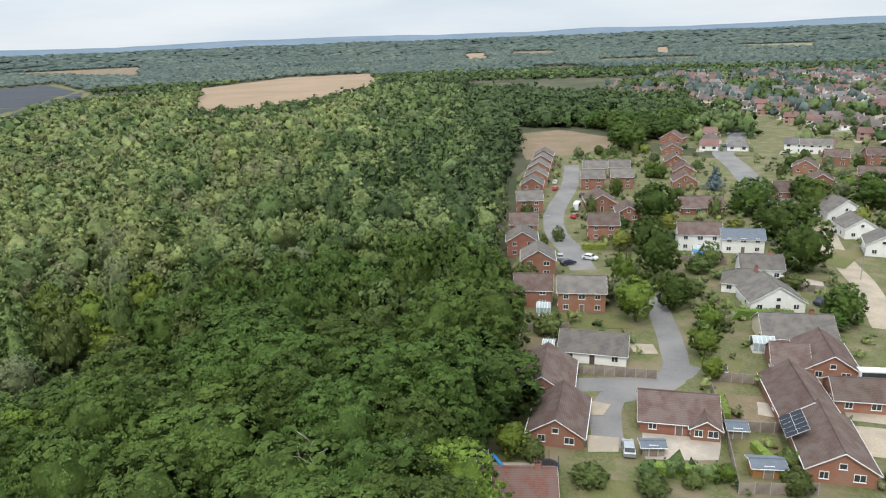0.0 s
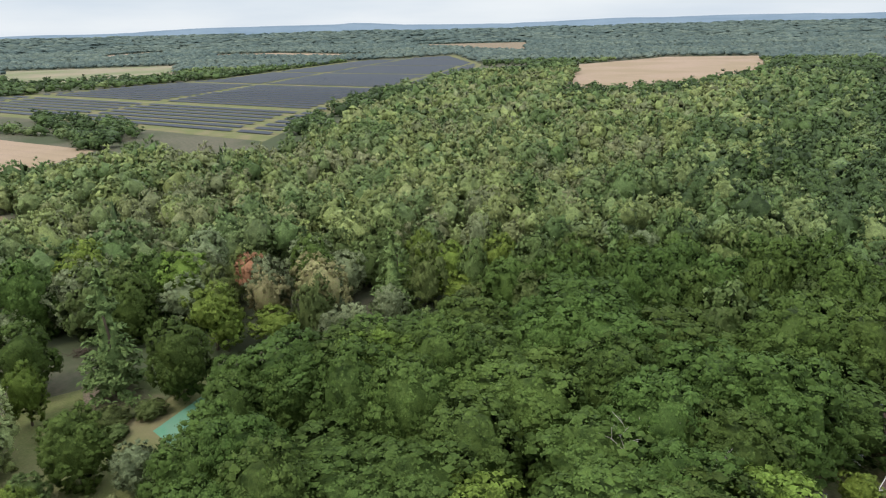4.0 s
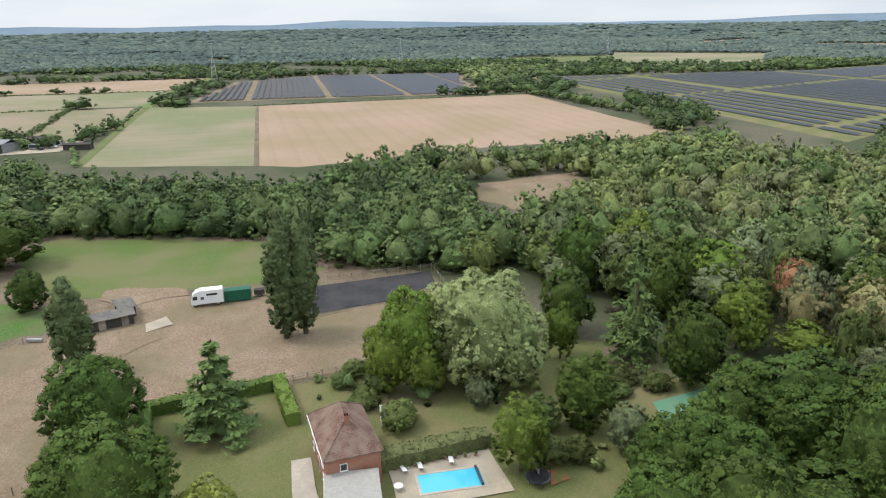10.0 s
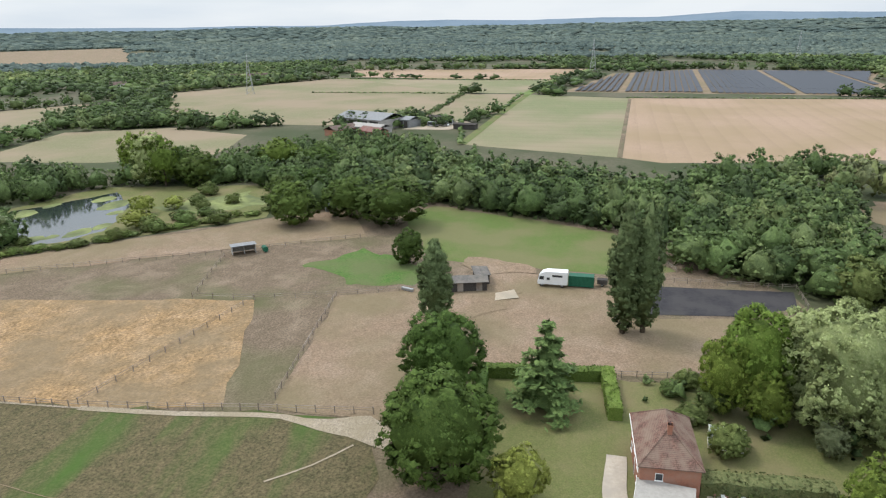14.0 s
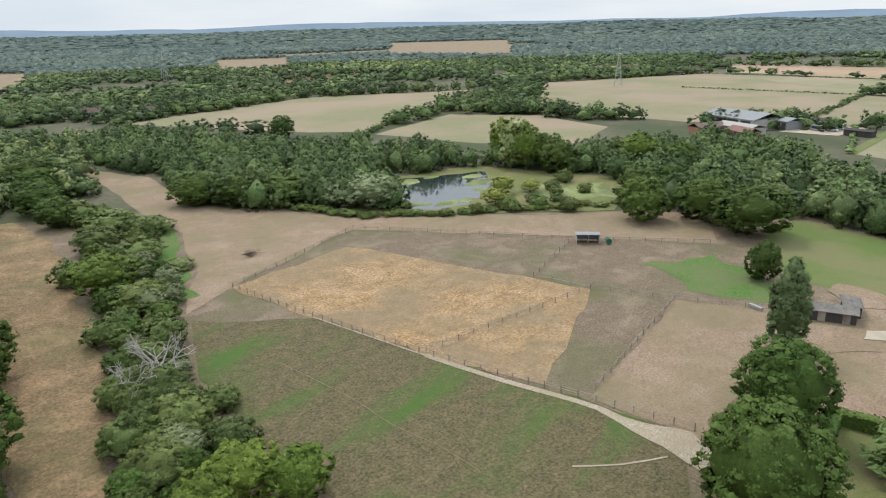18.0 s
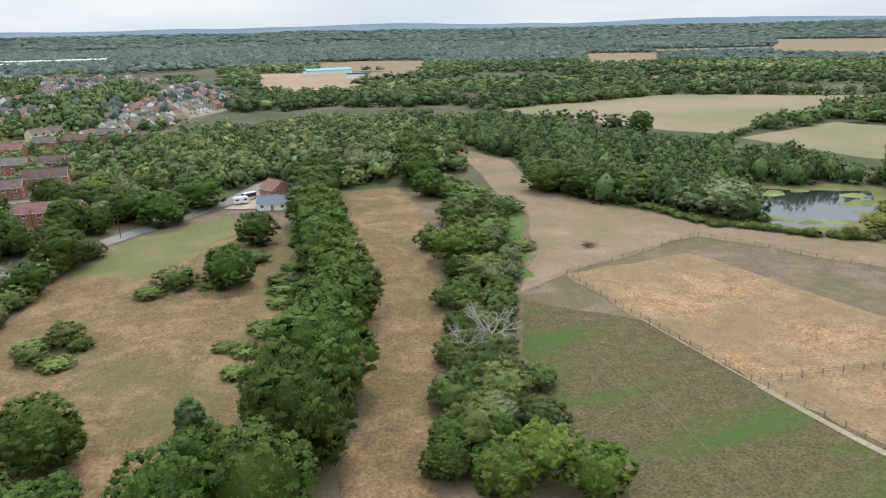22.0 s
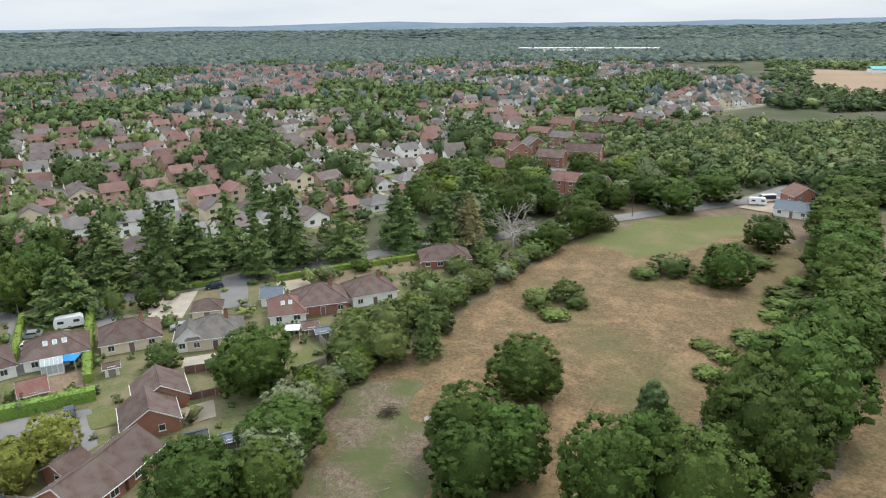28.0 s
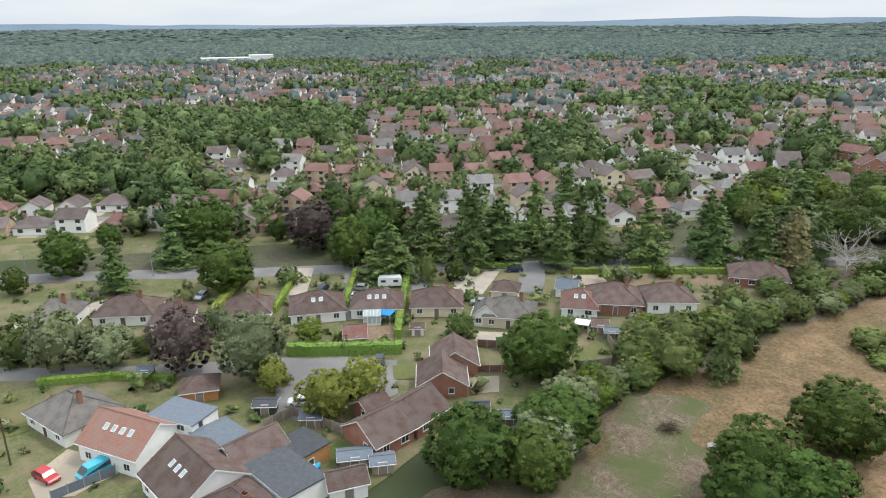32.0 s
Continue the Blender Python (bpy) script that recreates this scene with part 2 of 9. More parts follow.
M = {
    "ground": surf("ground_earth", (0.078, 0.082, 0.048), (0.133, 0.112, 0.081), 0.5, 0.02, (0.055, 0.067, 0.032), bump=0.4),
    "dry": surf("dry_grass", (0.255, 0.183, 0.128), (0.188, 0.137, 0.094), 0.5, 0.045, (0.165, 0.138, 0.078), bump=0.5, depth=0.15, amount=0.7, grain=0.3, soft=0.19, pale=(0.27, 0.205, 0.15)),
    "paddock": surf("grazed_grass", (0.165, 0.123, 0.088), (0.122, 0.095, 0.064), 0.5, 0.04, (0.093, 0.101, 0.044), bump=0.5, depth=0.15, grain=0.36, amount=0.7, low=0.48, soft=0.17, pale=(0.215, 0.165, 0.12)),
    "ripe": surf("ripe_grass", (0.325, 0.212, 0.108), (0.195, 0.130, 0.068), 0.35, 0.06, (0.180, 0.140, 0.088), bump=1.0, depth=0.4, amount=0.7, grain=0.45, soft=0.15, pale=(0.36, 0.25, 0.15)),
    "meadow": surf("meadow_grass", (0.195, 0.132, 0.074), (0.12, 0.092, 0.049), 0.35, 0.035, (0.098, 0.104, 0.043), bump=1.0, depth=0.4, grain=0.36, amount=0.7, low=0.48, soft=0.17, pale=(0.285, 0.188, 0.108)),
    "green": surf("green_grass", (0.085, 0.135, 0.032), (0.112, 0.138, 0.046), 0.7, 0.05, (0.175, 0.15, 0.082), bump=0.4, amount=0.6, grain=0.2, soft=0.22),
    "lawn": surf("lawn_grass", (0.112, 0.132, 0.044), (0.148, 0.146, 0.062), 0.8, 0.07, (0.205, 0.165, 0.095), bump=0.3, amount=0.75, grain=0.2, low=0.46, soft=0.22),
    "garden": surf("garden_ground", (0.1, 0.13, 0.045), (0.16, 0.142, 0.078), 0.5, 0.16, (0.215, 0.175, 0.115), bump=0.4, amount=0.85, grain=0.25, low=0.46, soft=0.2),
    "lush": surf("lush_grass", (0.062, 0.135, 0.026), (0.085, 0.138, 0.038), 0.5, 0.09, (0.12, 0.13, 0.06), bump=0.6, amount=0.7, grain=0.4),
    "wheat": surf("stubble_field", (0.351, 0.252, 0.182), (0.301, 0.216, 0.154), 0.25, 0.012, (0.276, 0.204, 0.129), bump=0.3, bands=("Y", 11.0, 0.07), grain=0.15, soft=0.24),
    "crop": surf("green_crop", (0.152, 0.177, 0.085), (0.190, 0.186, 0.103), 0.2, 0.01, (0.257, 0.214, 0.145), bump=0.3, bands=("X", 14.0, 0.06), grain=0.15, soft=0.24),
    "pasture": surf("pasture_grass", (0.205, 0.185, 0.113), (0.165, 0.166, 0.086), 0.2, 0.014, (0.265, 0.204, 0.146), bump=0.3, grain=0.15, amount=0.8, soft=0.24),
    "bare": surf("bare_earth", (0.2, 0.158, 0.116), (0.13, 0.1, 0.07), 0.8, 0.12, (0.095, 0.11, 0.045), bump=0.9, depth=0.3, grain=0.42),
    "track": surf("chalk_track", (0.34, 0.288, 0.222), (0.26, 0.218, 0.160), 1.2, 0.2, (0.25, 0.21, 0.14), bump=0.4, amount=0.6, grain=0.42),
    "asphalt": surf("asphalt", (0.20, 0.195, 0.19), (0.165, 0.162, 0.16), 2.0, 0.1, (0.23, 0.22, 0.21), bump=0.2),
    "gravel": surf("gravel", (0.45, 0.38, 0.29), (0.36, 0.30, 0.23), 3.0, 0.2, (0.32, 0.28, 0.22), bump=0.4),
    "paving": surf("paving", (0.48, 0.42, 0.35), (0.40, 0.35, 0.29), 2.0, 0.3, (0.36, 0.32, 0.27), bump=0.2),
    "arena": surf("arena_sand", (0.030, 0.030, 0.034), (0.044, 0.042, 0.047), 1.2, 0.15, (0.055, 0.052, 0.054), bump=0.4),
    "court": surf("court_green", (0.10, 0.24, 0.15), (0.12, 0.26, 0.17), 1.5, 0.2, (0.14, 0.25, 0.17), bump=0.1),
    "bramble": leaf("bramble_leaves", (0.112, 0.182, 0.042), (0.158, 0.202, 0.064)),
    "dull": leaf("dull_hedge_leaves", (0.075, 0.092, 0.036), (0.115, 0.120, 0.052)),
    "home": surf("patchy_grass", (0.120, 0.097, 0.053), (0.078, 0.070, 0.035), 0.45, 0.1, (0.052, 0.104, 0.020), bump=0.8, depth=0.3, grain=0.45, amount=0.9, streak=(8, 4.0), low=0.49, soft=0.13),
    "bark": surf("bark", (0.11, 0.085, 0.06), (0.065, 0.05, 0.038), 3.0, 0.5, bump=0.6, stretch=(1, 1, 0.25)),
    "deadwood": surf("dead_wood", (0.40, 0.37, 0.33), (0.28, 0.26, 0.23), 3.0, 0.5, bump=0.4),
    "oak": leaf("oak_leaves", (0.050, 0.090, 0.020), (0.082, 0.131, 0.030)),
    "poplar": leaf("poplar_leaves", (0.088, 0.136, 0.053), (0.124, 0.171, 0.073)),
    "lime": leaf("lime_leaves", (0.098, 0.158, 0.026), (0.138, 0.195, 0.038)),
    "grey": leaf("grey_leaves", (0.150, 0.190, 0.088), (0.198, 0.231, 0.124)),
    "white": leaf("silver_leaves", (0.235, 0.300, 0.108), (0.370, 0.425, 0.195), vary=0.1),
    "yellow": leaf("yellow_leaves", (0.195, 0.242, 0.047), (0.254, 0.295, 0.071)),
    "conifer": leaf("conifer_needles", (0.083, 0.142, 0.046), (0.133, 0.189, 0.061)),
    "blue": leaf("blue_needles", (0.119, 0.169, 0.177), (0.158, 0.208, 0.212)),
    "copper": leaf("copper_leaves", (0.077, 0.059, 0.057), (0.112, 0.086, 0.071)),
    "rust": leaf("rust_leaves", (0.25, 0.13, 0.065), (0.30, 0.165, 0.085)),
    "fawn": leaf("fawn_leaves", (0.234, 0.198, 0.099), (0.208, 0.218, 0.085)),
    "bush": leaf("shrub_leaves", (0.092, 0.140, 0.040), (0.128, 0.168, 0.058), vary=0.3),
    "hedge": leaf("hedge_leaves", (0.112, 0.195, 0.035), (0.158, 0.234, 0.057), vary=0.3),
    "woods": surf("woodland_leaves", (0.72, 0.74, 0.72), (1.3, 1.3, 1.25), 0.8, 0.2, rough=0.65, bump=0.5, depth=0.4, spec=0.15, island=0.28, translucent=0.06, grain=0.35,
                  tint=[(0.052, 0.080, 0.030), (0.088, 0.134, 0.044), (0.135, 0.175, 0.068), (0.20, 0.235, 0.08), (0.172, 0.178, 0.088), (0.155, 0.174, 0.084)]),
    # Blue-green leaf colours with the haze of distance mixed into them.
    "hazewoods": surf("haze_tinted_leaves", (0.80, 0.80, 0.80), (1.2, 1.2, 1.2), 0.12, 0.02, rough=0.9, bump=0.3, depth=1.0, spec=0.03, island=0.14, grain=0.12,
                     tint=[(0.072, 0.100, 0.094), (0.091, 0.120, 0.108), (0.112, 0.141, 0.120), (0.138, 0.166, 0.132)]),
    "hall_roof": surf("turquoise_sheet_metal", (0.10, 0.36, 0.36), (0.13, 0.40, 0.40), 1.0, 0.2, rough=0.5, bump=0.0),
    "solar": surf("solar_glass", (0.027, 0.033, 0.043), (0.040, 0.045, 0.058), 0.5, 0.05, rough=0.5, bump=0.0, spec=0.12),
    "roof_brown": surf("brown_roof_tiles", (0.140, 0.093, 0.079), (0.099, 0.070, 0.060), 2.2, 0.5, (0.149, 0.116, 0.101), rough=0.85, bump=0.3, vary=0.14, bands=("Z", 0.16, 0.28)),
    "roof_grey": surf("grey_roof_tiles", (0.155, 0.145, 0.135), (0.115, 0.107, 0.10), 2.2, 0.5, (0.18, 0.165, 0.145), rough=0.85, bump=0.3, vary=0.16, bands=("Z", 0.16, 0.25)),
    "roof_red": surf("red_roof_tiles", (0.225, 0.108, 0.085), (0.165, 0.085, 0.07), 2.2, 0.5, (0.19, 0.13, 0.11), rough=0.85, bump=0.3, vary=0.16, bands=("Z", 0.16, 0.25)),
    "roof_pink": surf("new_clay_tiles", (0.34, 0.185, 0.14), (0.28, 0.15, 0.115), 2.2, 0.5, (0.30, 0.19, 0.15), rough=0.85, bump=0.3, vary=0.1, bands=("Z", 0.16, 0.25)),
    # Suburb roof tiles, lightened in colour to stand for haze over the town.
    "town_brown": surf("hazed_brown_tiles", (0.15, 0.118, 0.108), (0.118, 0.094, 0.087), 1.5, 0.3, (0.165, 0.142, 0.134), rough=0.85, bump=0.2, vary=0.25, island=0.2),
    "town_grey": surf("hazed_grey_tiles", (0.19, 0.182, 0.176), (0.148, 0.142, 0.14), 1.5, 0.3, (0.22, 0.205, 0.195), rough=0.85, bump=0.2, vary=0.25, island=0.2),
    "town_red": surf("hazed_red_tiles", (0.215, 0.122, 0.1), (0.175, 0.1, 0.085), 1.5, 0.3, (0.215, 0.14, 0.12), rough=0.85, bump=0.2, vary=0.2, island=0.2),
    "town_brick": surf("pale_brick", (0.420, 0.291, 0.211), (0.357, 0.241, 0.177), 2.0, 0.3, (0.462, 0.369, 0.277), bump=0.1, vary=0.15, island=0.15),
    "roof_flat": surf("felt_roof", (0.075, 0.08, 0.09), (0.10, 0.105, 0.115), 1.5, 0.3, rough=0.8, bump=0.1, vary=0.2),
    "slate": surf("slate_roof", (0.16, 0.185, 0.215), (0.13, 0.15, 0.18), 1.5, 0.3, rough=0.6, bump=0.1, vary=0.1),
    "brick": surf("red_brick", (0.33, 0.155, 0.095), (0.26, 0.125, 0.08), 4.0, 0.5, (0.30, 0.17, 0.12), bump=0.2, vary=0.14, bands=("Z", 0.075, 0.12)),
    "white_wall": surf("white_render", (0.823, 0.816, 0.785), (0.757, 0.748, 0.717), 1.5, 0.4, (0.701, 0.681, 0.636), rough=0.8, bump=0.1, vary=0.05, amount=0.5),
    "cream_wall": surf("cream_render", (0.660, 0.572, 0.420), (0.594, 0.508, 0.378), 1.5, 0.4, rough=0.8, bump=0.1, vary=0.08),
    "frame": surf("white_frame", (0.78, 0.78, 0.77), (0.72, 0.72, 0.71), 3.0, 0.5, rough=0.45, bump=0.0, spec=0.4),
    "glass": surf("window_glass", (0.03, 0.035, 0.04), (0.06, 0.065, 0.07), 0.4, 0.1, rough=0.08, bump=0.0, spec=0.6),
    "con_glass": surf("conservatory_glass", (0.30, 0.36, 0.37), (0.42, 0.48, 0.48), 0.6, 0.2, rough=0.1, bump=0.0, spec=0.6),
    "door": surf("painted_door", (0.13, 0.10, 0.085), (0.17, 0.13, 0.11), 2.0, 0.5, rough=0.5, bump=0.05, vary=0.5),
    "wood": surf("weathered_wood", (0.25, 0.20, 0.155), (0.17, 0.14, 0.11), 3.0, 0.4, (0.28, 0.25, 0.21), bump=0.3, vary=0.2, stretch=(1, 1, 0.2)),
    "orange_wood": surf("cedar_boards", (0.42, 0.22, 0.09), (0.35, 0.18, 0.07), 3.0, 0.4, bump=0.2, vary=0.1),
    "dark_wood": surf("dark_timber", (0.05, 0.045, 0.042), (0.075, 0.068, 0.062), 3.0, 0.4, bump=0.3),
    "clay_old": surf("weathered_clay_tiles", (0.20, 0.115, 0.09), (0.14, 0.085, 0.07), 1.2, 0.5, (0.23, 0.165, 0.13), rough=0.9, bump=0.5, bands=("Z", 0.16, 0.3), grain=0.42),
    "concrete": surf("concrete", (0.36, 0.345, 0.32), (0.30, 0.285, 0.265), 2.0, 0.3, bump=0.2),
    "metal_sheet": surf("grey_sheet_metal", (0.25, 0.26, 0.27), (0.20, 0.205, 0.21), 1.0, 0.1, rough=0.6, bump=0.1, bands=("X", 0.35, 0.2)),
    "metal_green": surf("green_sheet_metal", (0.018, 0.10, 0.06), (0.025, 0.12, 0.072), 1.0, 0.2, rough=0.5, bump=0.1, bands=("X", 0.3, 0.35)),
    "pole": surf("galvanised_steel", (0.42, 0.43, 0.44), (0.35, 0.36, 0.37), 2.0, 0.3, rough=0.5, bump=0.0, metal=0.6),
    "rubber": surf("tyre_rubber", (0.02, 0.02, 0.02), (0.03, 0.03, 0.03), 5.0, 1.0, bump=0.0),
    "liner": surf("pool_liner", (0.05, 0.50, 0.66), (0.06, 0.55, 0.72), 1.0, 0.3, rough=0.5, bump=0.0),
    # The blue of these hills is distance haze put into the base colour.
    "hills": surf("haze_blue_hills", (0.15, 0.20, 0.25), (0.18, 0.23, 0.28), 0.004, 0.001, bump=0.0, rough=1.0, spec=0.0, stretch=(1, 1, 5)),
    # Blue-grey green matching the far trees, with haze in the colour.
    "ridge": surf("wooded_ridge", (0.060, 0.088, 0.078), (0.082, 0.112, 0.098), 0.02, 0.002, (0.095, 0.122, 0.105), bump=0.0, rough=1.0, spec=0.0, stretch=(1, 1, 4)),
    "red_paint": surf("red_car_paint", (0.42, 0.025, 0.03), (0.45, 0.03, 0.03), 1.0, 0.3, rough=0.25, bump=0.0, spec=0.5),
    "white_paint": surf("white_car_paint", (0.74, 0.75, 0.76), (0.70, 0.71, 0.72), 1.0, 0.3, rough=0.25, bump=0.0, spec=0.5),
    "navy_paint": surf("navy_car_paint", (0.022, 0.028, 0.055), (0.03, 0.035, 0.06), 1.0, 0.3, rough=0.25, bump=0.0, spec=0.5),
    "silver_paint": surf("silver_car_paint", (0.42, 0.44, 0.46), (0.38, 0.40, 0.42), 1.0, 0.3, rough=0.3, bump=0.0, metal=0.5),
    "blue_paint": surf("turquoise_paint", (0.05, 0.40, 0.52), (0.06, 0.42, 0.54), 1.0, 0.3, rough=0.3, bump=0.0, spec=0.5),
    "blue_cloth": surf("blue_tarpaulin", (0.03, 0.22, 0.50), (0.04, 0.26, 0.56), 1.0, 0.3, rough=0.6, bump=0.1),
    "green_plastic": surf("green_plastic", (0.10, 0.42, 0.06), (0.13, 0.48, 0.08), 2.0, 0.3, rough=0.5, bump=0.0),
    "flower": surf("blossom", (0.36, 0.10, 0.055), (0.20, 0.14, 0.06), 2.0, 0.6, (0.12, 0.15, 0.05), bump=0.5),
    "weed": surf("pond_weed", (0.25, 0.28, 0.11), (0.17, 0.20, 0.07), 0.6, 0.1, (0.10, 0.12, 0.05), rough=0.7, bump=0.2),
}
water = bpy.data.materials.new("pond_water")
water.use_nodes = True
wb = water.node_tree.nodes["Principled BSDF"]
wb.inputs["Base Color"].default_value = (0.022, 0.03, 0.03, 1)
wb.inputs["Roughness"].default_value = 0.08
M["water"] = water
pool_water = bpy.data.materials.new("pool_water")
pool_water.use_nodes = True
pb = pool_water.node_tree.nodes["Principled BSDF"]
pb.inputs["Base Color"].default_value = (0.07, 0.45, 0.62, 1)
pb.inputs["Roughness"].default_value = 0.06
M["pool"] = pool_water

# ---- building helpers ----


class Geo:
    """Collects the faces of one mesh."""

    def __init__(self):
        self.v, self.f = [], []

    def add(self, vs, fs):
        n = len(self.v)
        self.v += [tuple(p) for p in vs]
        self.f += [tuple(i + n for i in q) for q in fs]
        return self

    def box(self, x0, y0, z0, x1, y1, z1):
        return self.add([(x0, y0, z0), (x1, y0, z0), (x1, y1, z0), (x0, y1, z0), (x0, y0, z1), (x1, y0, z1), (x1, y1, z1), (x0, y1, z1)],
                        [(3, 2, 1, 0), (4, 5, 6, 7), (0, 1, 5, 4), (1, 2, 6, 5), (2, 3, 7, 6), (3, 0, 4, 7)])

    def slab(self, quad, t):
        """A plate: four or three corners, thickened by t along z."""
        k = len(quad)
        top = [(x, y, z + t) for x, y, z in quad]
        sides = [(i, (i + 1) % k, k + (i + 1) % k, k + i) for i in range(k)]
        return self.add(list(quad) + top, [tuple(range(k))[::-1], tuple(range(k, 2 * k))] + sides)

    def tube(self, a, b, ra, rb, n=6):
        a, b = Vector(a), Vector(b)
        q = (b - a).to_track_quat("Z", "Y")
        ring = lambda c, r: [c + q @ Vector((r * math.cos(i * 6.2832 / n), r * math.sin(i * 6.2832 / n), 0)) for i in range(n)]
        return self.add(ring(a, ra) + ring(b, rb), [(i, (i + 1) % n, n + (i + 1) % n, n + i) for i in range(n)] + [tuple(range(n))[::-1], tuple(range(n, 2 * n))])

    def mesh(self, name, mat):
        me = bpy.data.meshes.new(name)
        me.from_pydata(self.v, [], self.f)
        me.materials.append(M[mat])
        return me

    def part(self, name, mat, parent=None, label=""):
        return hang(name, self.mesh(name, mat), parent, label)


def hang(name, me, parent=None, label=""):
    ob = new(name, me)
    if parent:
        ob.parent = parent
    return tagged(ob, label) if label else ob


def thing(name, x, y, z, rot, label, category, group="", kind=""):
    ob = new(name)
    ob.empty_display_size = 0.5
    ob.matrix_basis = pose(x, y, z, 0, 0, rot)
    return tagged(ob, label, category, group, kind)


def nmesh(name, V, F, mat, tint=None, smooth=False, normals=None):
    """A mesh from arrays of corners and triangles, with the shading normals given."""
    smooth = smooth or normals is not None
    me = bpy.data.meshes.new(name)
    V, F = np.ascontiguousarray(V, np.float32), np.ascontiguousarray(F, np.int32)
    me.vertices.add(len(V))
    me.vertices.foreach_set("co", V.ravel())
    me.loops.add(F.size)
    me.loops.foreach_set("vertex_index", F.ravel())
    me.polygons.add(len(F))
    me.polygons.foreach_set("loop_start", np.arange(0, F.size, 3, dtype=np.int32))
    me.polygons.foreach_set("use_smooth", np.full(len(F), smooth))
    me.update(calc_edges=True)
    if tint is not None:
        me.attributes.new("tint", "FLOAT", "POINT").data.foreach_set("value", np.ascontiguousarray(tint, np.float32))
    me.materials.append(M[mat])
    if normals is not None:
        me.normals_split_custom_set_from_vertices(np.ascontiguousarray(normals, np.float32))
    return me


def inside(poly, x, y):
    x, y = np.asarray(x, float), np.asarray(y, float)
    res = np.zeros(x.shape, bool)
    n = len(poly)
    for i in range(n):
        (x0, y0), (x1, y1) = poly[i], poly[(i + 1) % n]
        if y0 != y1:
            res ^= ((y0 > y) != (y1 > y)) & (x < (x1 - x0) * (y - y0) / (y1 - y0) + x0)
    return res


def scatter(poly, step, rng, holes=(), jitter=0.35):
    """Points in a polygon on a shaken triangular grid, outside the holes."""
    p = np.array(poly, float)
    xs = np.arange(p[:, 0].min(), p[:, 0].max(), step)
    ys = np.arange(p[:, 1].min(), p[:, 1].max(), step * 0.87)
    X, Y = np.meshgrid(xs, ys)
    X = X + (np.arange(len(ys)) % 2)[:, None] * step / 2 + rng.uniform(-jitter, jitter, X.shape) * step
    Y = Y + rng.uniform(-jitter, jitter, X.shape) * step
    X, Y = X.ravel(), Y.ravel()
    ok = inside(poly, X, Y)
    for h in holes:
        ok &= ~inside(h, X, Y)
    return X[ok], Y[ok]


def rough_edge(poly, step, amp, seed):
    """The polygon with its sides cut up and gently shaken, as a grown edge is."""
    out = []
    for i, (x0, y0) in enumerate(poly):
        x1, y1 = poly[(i + 1) % len(poly)]
        n = max(1, int(math.hypot(x1 - x0, y1 - y0) / step))
        for k in range(n):
            x, y = x0 + (x1 - x0) * k / n, y0 + (y1 - y0) * k / n
            out.append((x + amp * noise.noise((x * 0.13, y * 0.13, seed)), y + amp * noise.noise((x * 0.13, y * 0.13, seed + 9))))
    return out


LEVEL = [0.0, 0.003]


def patch(name, poly, mat, label, step=6.0, amp=2.0, z=None):
    """A flat piece of the ground, on top of the ones laid before it."""
    LEVEL[0] += LEVEL[1]
    zz = LEVEL[0] if z is None else z
    pts = rough_edge(poly, step, amp, len(name)) if amp else poly
    bm = bmesh.new()
    f = bm.faces.new([bm.verts.new((x, y, zz)) for x, y in pts])
    f.normal_update()
    if f.normal.z < 0:
        f.normal_flip()
    bmesh.ops.triangulate(bm, faces=bm.faces[:])
    me = bpy.data.meshes.new(name)
    bm.to_mesh(me)
    bm.free()
    me.materials.append(M[mat])
    return tagged(new(name, me), label, name.split("_")[-1], kind="structure")


def strip(name, pts, width, mat, label, z=None, kind="structure", category="road"):
    """A road or path along a line."""
    LEVEL[0] += LEVEL[1]
    zz = LEVEL[0] if z is None else z
    P = [Vector((x, y, 0)) for x, y in pts]
    fine = []
    for i in range(len(P) - 1):
        p0, p1, p2, p3 = P[max(i - 1, 0)], P[i], P[i + 1], P[min(i + 2, len(P) - 1)]
        n = max(2, int((p2 - p1).length / 4))
        for k in range(n):
            u = k / n
            fine.append(0.5 * (2 * p1 + (p2 - p0) * u + (2 * p0 - 5 * p1 + 4 * p2 - p3) * u * u + (3 * p1 - p0 - 3 * p2 + p3) * u ** 3))
    fine.append(P[-1])
    g = Geo()
    for i, p in enumerate(fine):
        d = (fine[min(i + 1, len(fine) - 1)] - fine[max(i - 1, 0)]).normalized()
        s = Vector((-d.y, d.x, 0)) * width * 0.5 * (1 + 0.06 * noise.noise(p * 0.2))
        g.v += [(p.x - s.x, p.y - s.y, zz), (p.x + s.x, p.y + s.y, zz)]
    g.f = [(2 * i, 2 * i + 2, 2 * i + 3, 2 * i + 1)[::-1] for i in range(len(fine) - 1)]
    g.f = [q[::-1] for q in g.f]
    return tagged(g.part(name, mat), label, category, kind=kind)


def ico(level):
    bm = bmesh.new()
    bmesh.ops.create_icosphere(bm, subdivisions=level, radius=1.0)
    bm.verts.ensure_lookup_table()
    V = np.array([v.co[:] for v in bm.verts])
    F = np.array([[v.index for v in f.verts] for f in bm.faces])
    bm.free()
    return V, F


